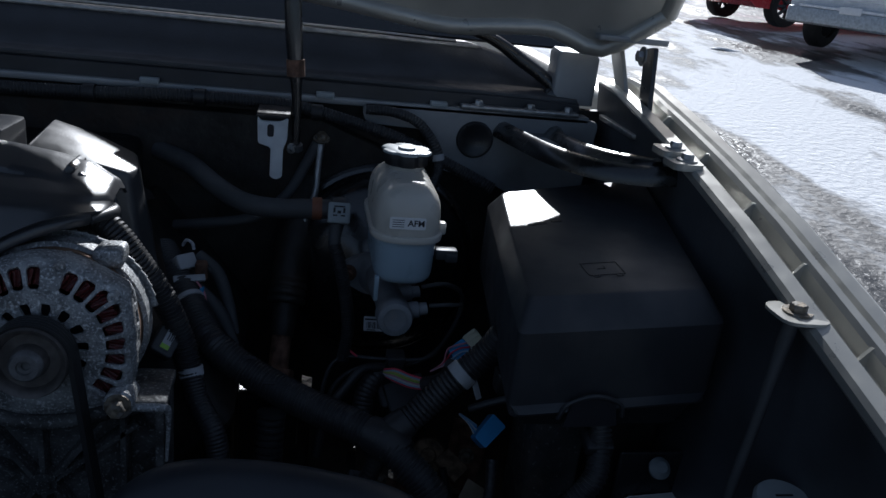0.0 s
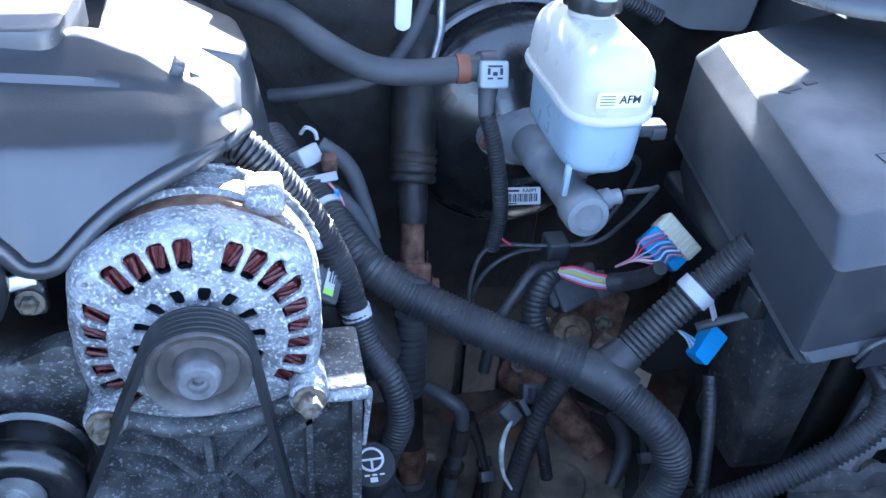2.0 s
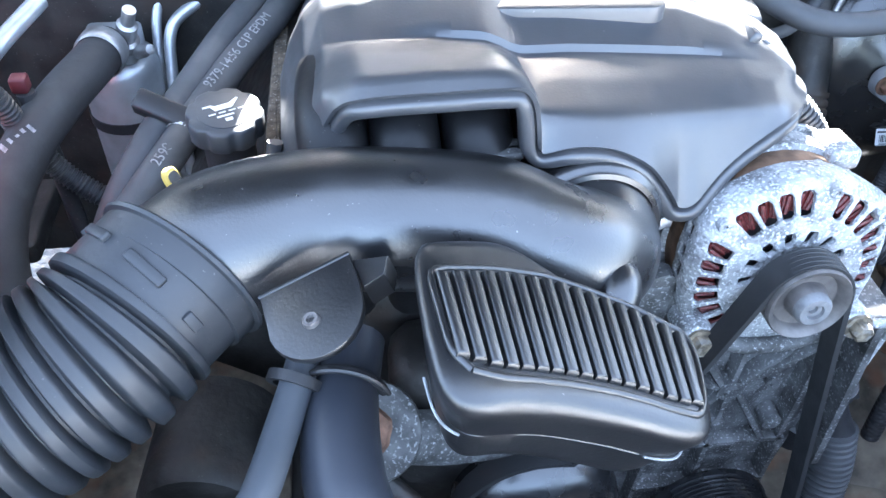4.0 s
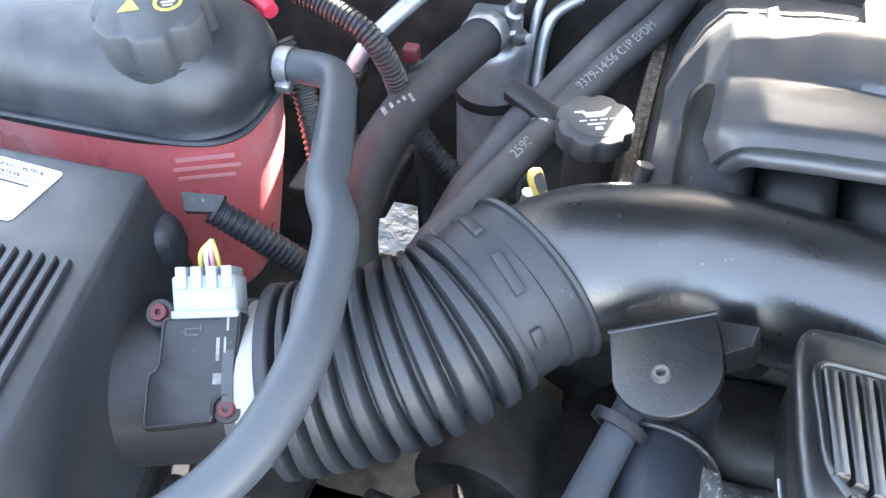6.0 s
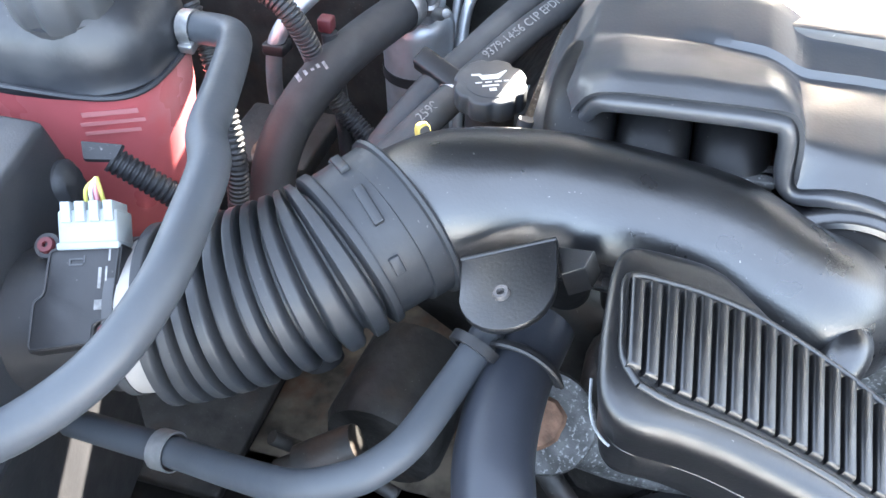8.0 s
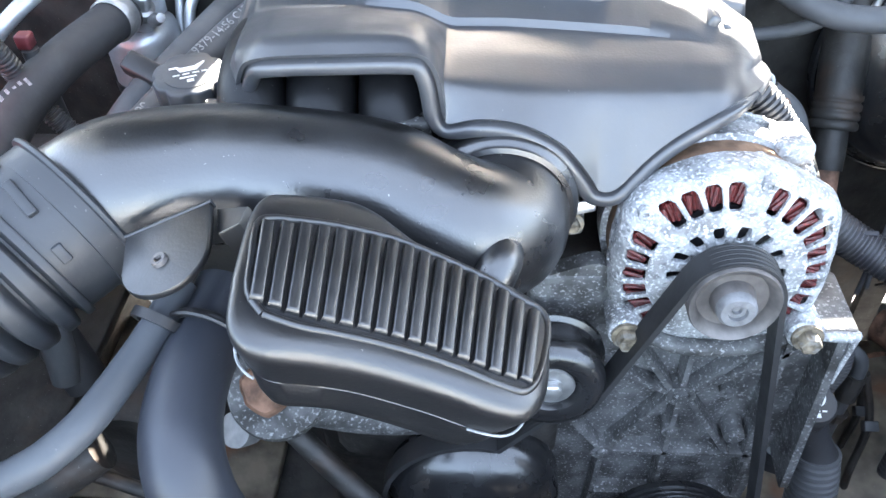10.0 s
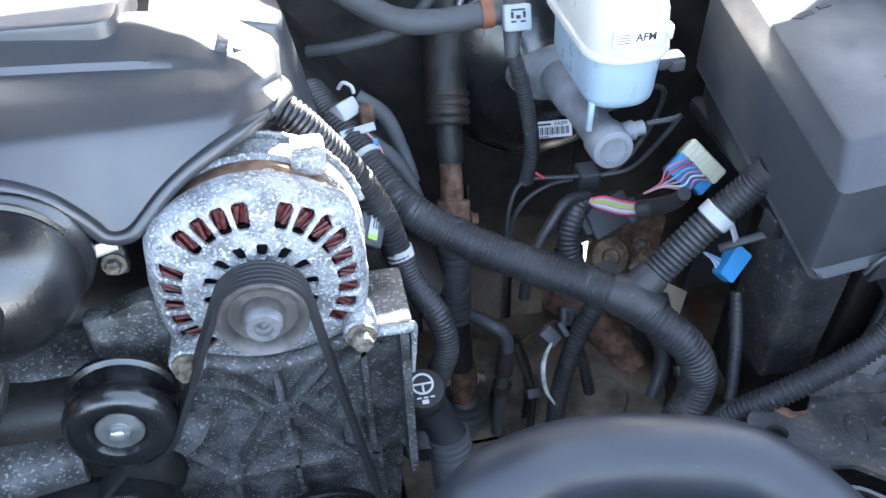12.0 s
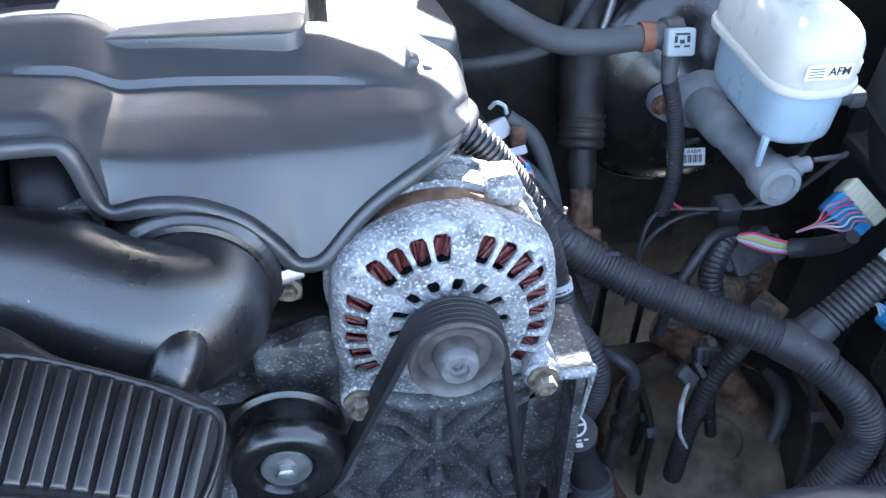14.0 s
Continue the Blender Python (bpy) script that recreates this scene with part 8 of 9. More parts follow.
        part("screw", lathe([(0.0015, 0.0062), (0.0018, 0.0085), (0.0045, 0.0085), (0.0052, 0.006)], axis_matrix(p[:], nz[:]), 14), M_REDDARK, s, "dark red-brown torx screw")
    part("print", bars([(0.022, -0.008, 0.007, 0.007)], sm @ Matrix.Translation((0, 0, 0.0066))), M_FADED, s, smooth=0)
    part("print", bars([(0.021, 0.011, 0.0022, 0.015), (0.0255, 0.010, 0.0014, 0.018), (0.027, 0.029, 0.0014, 0.012)], sm @ Matrix.Translation((0, 0, 0.0066))), M_FADED, s, smooth=0)
    part("flow_arrow", bars([(0.004, 0.025, 0.009, 0.0012), (0.004, 0.021, 0.009, 0.0012), (-0.0005, 0.023, 0.0012, 0.005), (0.0095, 0.025, 0.0012, 0.005)], sm @ Matrix.Translation((0, 0, 0.0066))), M_DKCONN, s, smooth=0)
    cm = sm @ Matrix.Diagonal((0.86, 0.9, 1, 1)) @ Matrix.Translation((0.014, 0.054, 0.000)) @ Matrix.Rotation(radians(12), 4, "X")
    part("plug", block(-0.024, 0.024, -0.014, 0.014, -0.012, 0.011, 0.003, cm), M_CONN, s, "pale grey wiring plug")
    for k in range(4):
        part("plug_tooth", block(-0.020 + k * 0.0115, -0.012 + k * 0.0115, 0.004, 0.020, -0.008, 0.013, 0.001, cm), M_CONN, s)
    part("plug_skirt", block(-0.0255, 0.0255, -0.017, -0.011, -0.013, 0.012, 0.002, cm), M_CONN, s)
    for k, mm in enumerate((M_YELWIRE, M_WHWIRE, M_PINKWIRE, M_YELWIRE)):
        p0, p1, p2 = cm @ Vector((-0.006 + k * 0.005, 0.016, 0)), cm @ Vector((-0.004 + k * 0.004, 0.030, 0.004)), cm @ Vector((0.004, 0.040, 0.002))
        part("wire", tube([p0[:], p1[:], p2[:]], 0.0013, 6), mm, s)
    l = thing("sensor_loom", (-0.61, 0.0, 1.10), "corrugated sensor loom with frayed tape", "wiring loom")
    part("loom", loom([(-0.632, 0.000, 1.182), (-0.612, 0.004, 1.165), (-0.590, 0.012, 1.140), (-0.565, 0.02, 1.11), (-0.54, 0.03, 1.07)], 0.0095, 0.0042, 0.14, 14, 0.55), M_LOOM, l)
    part("tape_fray", prism(rounded([(-0.012, -0.006), (0.010, -0.008), (0.016, 0.004), (-0.014, 0.009)], 0.003), [(0, 0), (0.003, 0.001)], axis_matrix((-0.636, -0.002, 1.188), (0.2, -0.5, 0.8))), M_LOOM, l)


def build_left_hoses():
    a = thing("ac_accumulator", (-0.555, 0.42, 0.95), "aluminium air conditioning accumulator with a black band", "accumulator")
    m = Matrix.Translation((-0.552, 0.425, 0.955))
    part("canister", lathe([(0, -0.2), (0.036, -0.2), (0.041, -0.19), (0.041, 0.118), (0.038, 0.130), (0.03, 0.135), (0, 0.136)], m, 36), M_CANISTER, a)
    part("band", lathe([(0.0415, 0.06), (0.0428, 0.06), (0.0428, 0.072), (0.0415, 0.072)], m, 36), M_PLAST, a, "black clamp band")
    part("head", block(-0.58, -0.525, 0.395, 0.45, 1.088, 1.112, 0.008), M_CANISTER, a)
    part("port", lathe([(0.0, 0.0), (0.014, 0.0), (0.014, 0.01), (0.010, 0.012), (0.010, 0.03), (0.0065, 0.032), (0.0065, 0.05), (0, 0.05)], axis_matrix((-0.535, 0.40, 1.11), (0.35, -0.3, 0.9)), 20), M_STEEL, a)
    part("valve", lathe([(0.0, 0.0), (0.007, 0.0), (0.007, 0.012), (0.005, 0.014), (0.005, 0.026), (0, 0.027)], axis_matrix((-0.522, 0.395, 1.105), (0.6, -0.6, 0.4)), 16), M_STEEL, a)
    part("nut", hexbolt((-0.56, 0.40, 1.112), (0, -0.1, 1), 0.009, 0.01), M_STEEL, a)
    h = thing("ac_hose", (-0.60, 0.2, 1.0), "thick black air conditioning hose curving down", "hose")
    part("hose", tube([(-0.546, 0.385, 1.118), (-0.552, 0.345, 1.122), (-0.570, 0.285, 1.120), (-0.588, 0.235, 1.108), (-0.602, 0.19, 1.085), (-0.606, 0.155, 1.055), (-0.600, 0.13, 1.015), (-0.58, 0.11, 0.96), (-0.55, 0.09, 0.88)], 0.0205, 22), M_ACHOSE, h)
    part("crimp", lathe([(0.0215, 0), (0.0232, 0.002), (0.0232, 0.020), (0.0215, 0.022)], axis_matrix((-0.549, 0.356, 1.122), (0.1, 1, -0.05)), 26), M_STEEL, h, "crimped aluminium collar")
    part("printed_mark", bars([(-0.004, 0, 0.003, 0.012), (0.003, 0, 0.003, 0.008), (0.009, 0, 0.003, 0.010), (0.015, 0, 0.003, 0.008), (-0.012, 0.001, 0.004, 0.011)], facing((-0.588, 0.2225, 1.124), (0.35, -0.55, 0.75), (0.25, 0.5, 0.8)) @ Matrix.Rotation(radians(55), 4, "Z")), M_FADED, h, smooth=0)
    e = thing("heater_hose", (-0.45, 0.27, 1.05), "grey rubber heater hose with printed letters", "hose", "heater hoses")
    pa = [(-0.365, 0.47, 1.135), (-0.388, 0.405, 1.13), (-0.423, 0.336, 1.12), (-0.473, 0.222, 1.10), (-0.514, 0.160, 1.07), (-0.535, 0.131, 1.05), (-0.555, 0.10, 1.00), (-0.56, 0.08, 0.90)]
    part("hose", tube(pa, 0.0145, 20), M_RUBBER, e)
    part("white_ring", lathe([(0.0146, 0), (0.0150, 0), (0.0150, 0.003), (0.0146, 0.003)], axis_matrix((-0.463, 0.245, 1.105), (0.38, 0.9, 0.17)), 22), M_PALEINK, e)
    def hose_text(text, p, along, nrm, size, parent):
        x = Vector(along).normalized()
        z = Vector(nrm)
        z = (z - x * x.dot(z)).normalized()
        mm = Matrix((x, z.cross(x), z)).transposed().to_4x4()
        mm.translation = p
        letters(text, size, mm, M_FADED, "lettering", parent)
    up = Vector((0.1, -0.55, 0.8))
    def on(p, al, r=0.0149):
        x = Vector(al).normalized()
        z = (up - x * x.dot(up)).normalized()
        return Vector(p) + z * r
    al = Vector((0.05, 0.114, 0.02))
    hose_text("9379-14:56 C1P EPDM", on((-0.420, 0.342, 1.122), (0.035, 0.07, 0.01)), (0.035, 0.07, 0.01), up, 0.0125, e)
    hose_text("2590", on((-0.478, 0.214, 1.098), al), al, up, 0.0125, e)
    hose_text("EPDM", on((-0.522, 0.150, 1.063), (0.041, 0.06, 0.03)), (0.041, 0.06, 0.03), up, 0.0125, e)
    e2 = thing("heater_hose", (-0.44, 0.36, 1.06), "grey rubber heater hose with a plastic joiner", "hose", "heater hoses")
    part("hose", tube([(-0.385, 0.49, 1.135), (-0.402, 0.455, 1.132), (-0.435, 0.375, 1.125), (-0.467, 0.290, 1.113), (-0.489, 0.25, 1.102), (-0.52, 0.20, 1.065), (-0.55, 0.16, 1.0)], 0.0145, 20), M_RUBBER, e2)
    part("joiner", block(-0.026, 0.026, -0.010, 0.010, -0.004, 0.012, 0.004, axis_matrix((-0.477, 0.262, 1.118), (0.1, -0.5, 0.85), (0.4, 0.9, 0.2))), M_PLAST, e2)
    o = thing("oil_filler", (-0.415, 0.20, 1.09), "black oil filler cap with a white oil can sign", "oil filler cap")
    m = axis_matrix((-0.4165, 0.2035, 1.140), (0.03, -0.10, 1))
    part("neck", lathe([(0.021, -0.09), (0.021, -0.004), (0, -0.004)], m, 28), M_PLAST, o)
    part("cap", lobed_cap(m @ Matrix.Translation((0, 0, -0.003)), 0.0305, 0.0195, 8, 0.085), M_OILCAP, o)
    part("crown", lathe([(0.0215, 0.0), (0.0215, 0.0006), (0.0205, 0.0010), (0, 0.0010)], m @ Matrix.Translation((0, 0, 0.0164)), 40), M_OILCAP, o)
    sm = m @ Matrix.Translation((0, 0, 0.0175)) @ Matrix.Rotation(radians(6), 4, "Z") @ Matrix.Scale(1.15, 4)
    part("oil_can_sign", prism([(-0.013, 0.008), (-0.007, 0.008), (-0.005, 0.006), (0.005, 0.006), (0.012, 0.010), (0.013, 0.009), (0.006, 0.001), (-0.006, 0.001), (-0.008, 0.006), (-0.013, 0.0065)], [(0, 0), (0.0004, 0)], sm), M_PALEINK, o, smooth=0)
    part("sign_bars", bars([(-0.009, -0.002, 0.005, 0.0012), (-0.002, -0.002, 0.005, 0.0012), (0.005, -0.002, 0.005, 0.0012), (0.011, -0.002, 0.004, 0.0012), (-0.001, -0.006, 0.012, 0.0016), (0.0, -0.0105, 0.005, 0.003)], sm), M_PALEINK, o, smooth=0)
    d = thing("dipstick", (-0.445, 0.10, 1.13), "yellow ring handle of the oil dipstick", "dipstick")
    dm = axis_matrix((-0.441, 0.100, 1.168), (0.75, -0.45, 0.45), (-0.2, 0.1, 1))
    tab = rounded([(-0.009, -0.016), (0.007, -0.016), (0.010, 0.008), (0.006, 0.016), (-0.006, 0.016), (-0.010, 0.006)], 0.005, 4)
    part("ring_handle", prism(tab, [(-0.003, 0.0012), (-0.002, 0), (0.002, 0), (0.003, 0.0012)], dm @ Matrix.Diagonal((0.62, 0.62, 1, 1))), M_YELLOW, d)
    part("finger_hole", prism(rounded([(-0.0045, -0.008), (0.0045, -0.008), (0.0045, 0.007), (-0.0045, 0.007)], 0.004, 4), [(0.003, 0), (0.0034, 0)], dm), M_OILCAP, d)
    part("stem", tube([(-0.447, 0.10, 1.158), (-0.452, 0.105, 1.12), (-0.455, 0.11, 1.04)], 0.004, 8), M_STEEL, d)
    # metal pipes and looms at the back
    p = thing("ac_pipe", (-0.65, 0.32, 1.0), "bare aluminium air conditioning pipe", "pipe", "aluminium pipes")
    part("pipe", tube([(-0.60, 0.40, 1.16), (-0.630, 0.340, 1.143), (-0.655, 0.305, 1.118), (-0.668, 0.298, 1.08), (-0.68, 0.31, 1.0), (-0.68, 0.32, 0.9)], 0.0085, 14), M_CANISTER, p)
    part("strap", block(-0.012, 0.012, -0.012, 0.012, -0.006, 0.006, 0.003, axis_matrix((-0.662, 0.30, 1.098), (0, 0.1, 1))), M_PLAST, p)
    p = thing("ac_pipe", (-0.50, 0.44, 1.0), "bare aluminium air conditioning pipe", "pipe", "aluminium pipes")
    part("pipe", tube([(-0.44, 0.485, 1.125), (-0.470, 0.470, 1.118), (-0.497, 0.452, 1.10), (-0.502, 0.43, 1.06), (-0.500, 0.41, 1.0), (-0.50, 0.40, 0.9)], 0.0062, 12), M_CANISTER, p)
    p = thing("ac_pipe", (-0.52, 0.45, 1.0), "bare aluminium air conditioning pipe", "pipe", "aluminium pipes")
    part("pipe", tube([(-0.49, 0.488, 1.15), (-0.512, 0.465, 1.11), (-0.515, 0.44, 1.05), (-0.513, 0.42, 0.98), (-0.51, 0.41, 0.88)], 0.0052, 12), M_CANISTER, p)
    l = thing("rear_loom", (-0.60, 0.25, 1.08), "corrugated black loom dropping behind the hoses", "wiring loom")
    part("loom", loom([(-0.70, 0.25, 1.21), (-0.664, 0.247, 1.20), (-0.620, 0.240, 1.182), (-0.600, 0.242, 1.150), (-0.593, 0.255, 1.10), (-0.572, 0.256, 1.06), (-0.535, 0.249, 1.03), (-0.49, 0.24, 1.01)], 0.0105, 0.0042, 0.15, 14, 0.55), M_LOOM, l)
    part("plug", block(-0.598, -0.584, 0.266, 0.280, 1.140, 1.154, 0.003), M_REDDARK, l, "dark red plug")
    part("drop_cable", tube([(-0.588, 0.27, 1.14), (-0.584, 0.27, 1.05), (-0.58, 0.26, 0.95)], 0.008, 10), M_LOOM, l)
    bl = thing("rear_connector", (-0.40, 0.30, 1.05), "pale blue and white connector behind the hoses", "connector")
    part("body", block(-0.418, -0.386, 0.315, 0.335, 1.045, 1.075, 0.004), M_CONN, bl)
    part("blue_end", block(-0.424, -0.414, 0.312, 0.338, 1.042, 1.07, 0.003), M_BLUE, bl)
    k = thing("wall_bolt", (-0.64, 0.2, 1.03), "yellowed bolt and cable on the inner wing", "bolt")
    part("bolt", hexbolt((-0.640, 0.205, 1.035), (0.2, -0.7, 0.7), 0.009, 0.009, 1.7), M_BOLT, k)
    part("plate", block(-0.70, -0.60, 0.20, 0.30, 1.005, 1.027, 0.006), M_GRIME, k)
    # insulation strip beside the engine cover
    st = thing("heat_shield_strip", (-0.39, 0.26, 1.08), "tan speckled insulation strip beside the engine cover", "heat shield")
    part("strip", prism(rounded([(-0.392, 0.15), (-0.378, 0.14), (-0.372, 0.44), (-0.388, 0.44)], 0.004), [(1.06, 0), (1.110, 0.0), (1.115, 0.002)]), M_TAN, st)


# the big hose and the slim feed hose that run forward from the tongue
BIG = [(-0.327, -0.030, 1.140), (-0.3335, -0.064, 1.1335), (-0.3352, -0.095, 1.133), (-0.3340, -0.120, 1.130), (-0.3300, -0.138, 1.126), (-0.3250, -0.151, 1.117), (-0.3180, -0.160, 1.095), (-0.300, -0.165, 1.03)]
FEED = [(-0.350, -0.042, 1.156), (-0.3574, -0.068, 1.1505), (-0.3664, -0.0993, 1.147), (-0.3764, -0.134, 1.1465), (-0.388, -0.151, 1.1435), (-0.402, -0.160, 1.138), (-0.432, -0.165, 1.124), (-0.475, -0.155, 1.102), (-0.53, -0.142, 1.08), (-0.62, -0.13, 1.06)]


def build_front_left():
    b = thing("lower_radiator_hose", (-0.35, -0.08, 0.95), "thick dark rubber radiator hose with a plastic clip", "radiator hose")
    part("hose", tube(BIG, [0.0215, 0.0218, 0.0222, 0.0224, 0.0226, 0.0226, 0.0226, 0.0226], 32), M_RUBBER_BLUE, b)
    cm = axis_matrix((-0.3325, -0.064, 1.1335), (-0.19, -0.98, -0.10))
    arc = [(cm @ Vector((0.0240 * math.cos(a), 0.0240 * math.sin(a), 0)))[:] for a in np.linspace(0.1, math.pi * 0.9, 16)]
    part("clip_band", sweep(bmesh.new(), arc, [0.0030] * 16, 8), M_PLAST, b, "black plastic retaining clip")
    arc = [(cm @ Vector((0.0285 * math.cos(a), 0.0285 * math.sin(a), 0.004)))[:] for a in np.linspace(0.25, math.pi * 0.85, 14)]
    part("clip_rib", sweep(bmesh.new(), arc, [0.0016] * 14, 6), M_PLAST, b)
    for a in (0.12, 0.3, 0.5, 0.7, 0.82):
        c, d = math.cos(a * math.pi), math.sin(a * math.pi)
        part("clip_web", tube([(cm @ Vector((0.025 * c, 0.025 * d, 0.002)))[:], (cm @ Vector((0.0285 * c, 0.0285 * d, 0.004)))[:]], 0.0013, 6, 2), M_PLAST, b)
    t = thing("heater_feed_hose", (-0.43, -0.1, 1.05), "slim grey rubber hose running across the front", "hose")
    part("hose", tube(FEED, 0.0098, 22), M_HOSE, t)
    part("clamp", lathe([(0.0118, 0), (0.013, 0), (0.013, 0.012), (0.0118, 0.012)], axis_matrix(FEED[-2], (-1, 0.1, -0.2)), 20), M_STEEL, t)
    part("guide_ring", lathe([(0.0125, -0.003), (0.0165, -0.003), (0.0165, 0.003), (0.0125, 0.003), (0.0125, -0.003)], axis_matrix((-0.3585, -0.0675, 1.1495), (0.35, 0.85, 0.4)), 20), M_PLAST, t)
    f = thing("water_outlet", (-0.31, 0.0, 1.0), "grey cast water outlet with a rusty plug", "water outlet")
    part("flange", lathe([(0, 0.0), (0.036, 0.0), (0.038, -0.006), (0.036, -0.012), (0.03, -0.05), (0, -0.05)], axis_matrix((-0.318, -0.022, 1.028), (0.05, -0.55, 0.8)), 32), M_BRACKET, f)
    part("rusty_plug", lathe([(0, 0.014), (0.016, 0.013), (0.019, 0.008), (0.019, 0.0)], axis_matrix((-0.322, -0.026, 1.033), (0.05, -0.55, 0.8)), 20, None, lambda a, i: 1 + 0.06 * math.sin(3 * a) + 0.04 * math.sin(7 * a)), M_RUST, f)
    part("pump_body", block(-0.30, -0.10, 0.02, 0.10, 0.86, 1.02, 0.03), M_GRIME, f)
    part("outlet_arm", tube([(-0.30, -0.01, 1.0), (-0.26, 0.0, 0.98), (-0.22, 0.01, 0.97), (-0.16, 0.02, 0.965)], [0.02, 0.022, 0.024, 0.022], 18), M_BRACKET, f)
    part("heater_pipe", lathe([(0, 0), (0.014, 0), (0.0145, 0.004), (0.0145, 0.016), (0.014, 0.02), (0, 0.02)], axis_matrix((-0.352, -0.012, 0.965), (-0.3, -0.6, 0.6)), 18), M_STEEL, f)
    part("strut", tube([(-0.33, 0.0, 0.96), (-0.29, -0.02, 0.92), (-0.24, -0.04, 0.87)], 0.01, 10), M_GRIME, f)
    part("strut", tube([(-0.30, -0.05, 0.86), (-0.2, -0.06, 0.85), (-0.1, -0.05, 0.85)], 0.012, 10), M_GRIME, f)
    g = thing("ac_compressor", (-0.47, 0.02, 0.85), "dirty grey air conditioning compressor fittings", "compressor")
    part("body", lathe([(0, 0), (0.05, 0), (0.055, 0.01), (0.055, 0.10), (0, 0.12)], axis_matrix((-0.46, 0.0, 0.90), (0.1, 1, 0)), 26), M_GRIME, g)
    part("fitting", lathe([(0, 0.0), (0.016, 0.0), (0.017, 0.01), (0.017, 0.05), (0.012, 0.052), (0.012, 0.07), (0, 0.07)], axis_matrix((-0.452, -0.05, 0.985), (-0.8, -0.35, -0.4)), 20), M_GRIME, g)
    part("pipe", tube([(-0.52, -0.06, 0.98), (-0.50, -0.05, 0.955), (-0.47, -0.05, 0.95), (-0.42, -0.06, 0.94)], 0.006, 10), M_GRIME, g)
    s = thing("splash_shield", (-0.25, -0.15, 0.62), "dark plastic splash shield under the engine", "splash shield", kind="structure")
    part("panel", block(-0.98, 0.13, -0.62, 0.12, 0.60, 0.615, 0.01), M_GRIME, s)
    part("panel", block(0.10, 0.66, -0.62, 0.20, 0.60, 0.615, 0.01), M_LINER, s)
    part("panel", block(-0.98, -0.66, 0.0, 0.42, 0.70, 0.715, 0.01), M_GRIME, s)
    part("panel", block(-0.70, -0.42, 0.08, 0.42, 0.60, 0.615, 0.01), M_LINER, s)
    part("panel", block(-0.44, 0.12, 0.10, 0.50, 0.58, 0.60, 0.01), M_GRIME, s)
    part("panel", block(0.10, 0.66, 0.19, 0.40, 0.60, 0.615, 0.01), M_LINER, s)
    r = thing("radiator", (-0.15, -0.45, 0.75), "black radiator and fan shroud across the front", "radiator")
    part("core", block(-0.80, 0.40, -0.50, -0.45, 0.45, 1.0, 0.01), M_GRIME, r)
    part("shroud", block(-0.82, 0.42, -0.45, -0.43, 0.45, 1.03, 0.01), M_PLAST, r)
    c = thing("truck_cab", (-0.13, 1.6, 0.35), "champagne painted truck cab behind the firewall", "truck cab")
    part("floor", block(-1.05, 0.78, 0.60, 3.0, 0.86, 0.90, 0.02), M_DARKPAINT, c)
    part("dash_wall", block(-1.05, 0.78, 0.56, 0.62, 0.86, 1.24, 0.02), M_DARKPAINT, c)
    part("door_skin", block(0.76, 0.82, 0.56, 2.6, 0.45, 1.24, 0.02), M_PAINT, c)
    part("door_skin", block(-1.09, -1.03, 0.56, 2.6, 0.45, 1.24, 0.02), M_PAINT, c)
    for y in (-0.15, 3.0):
        for x in (-1.0, 0.70):
            w = lathe([(0.20, -0.11), (0.36, -0.12), (0.385, -0.09), (0.39, 0.09), (0.36, 0.12), (0.20, 0.11), (0.20, -0.11)], axis_matrix((x, y, 0.39), (1, 0, 0)), 36)
            part("tyre", w, M_TYRE, c)


M_FADED = mat("faded_print", (0.25, 0.25, 0.25), 0.7, var=0.3, vscale=200, bump=0.0)
M_TANKTOP = mat("aged_black_plastic", (0.035, 0.037, 0.042), 0.4, var=0.3, vscale=10, bump=0.08, stain=0.5, staincol=(0.1, 0.1, 0.1), sscale=12, scut=0.5, dust=0.2, dcut=0.74)
M_PINKPALE = mat("pale_pink_print", (0.66, 0.25, 0.25), 0.5, var=0.05, bump=0.0)
M_HOSE = mat("blue_grey_rubber", (0.055, 0.061, 0.07), 0.5, var=0.12, vscale=14, bump=0.08, stain=0.3, staincol=(0.06, 0.062, 0.066), sscale=25, dust=0.15, dcut=0.75)
M_ACHOSE = mat("matt_black_rubber", (0.03, 0.03, 0.032), 0.65, var=0.2, bump=0.15, stain=0.4, staincol=(0.06, 0.06, 0.06), sscale=25)
M_CANISTER = mat("bare_aluminium", (0.5, 0.52, 0.54), 0.42, metal=0.7, var=0.15, vscale=30, bump=0.12, stain=0.3, staincol=(0.25, 0.25, 0.26), sscale=20)
M_SLEEVE = mat("pale_sleeve", (0.4, 0.38, 0.36), 0.5, metal=0.2, var=0.12, bump=0.1)
M_OILCAP = mat("charcoal_plastic", (0.05, 0.054, 0.06), 0.5, var=0.15, bump=0.08)
M_TAN = mat("tan_insulation", (0.1, 0.08, 0.06), 0.85, var=0.4, vscale=120, bump=0.6, bscale=300, dust=0.6, dcut=0.62)
build_tank()
build_airbox()
build_left_hoses()
build_front_left()


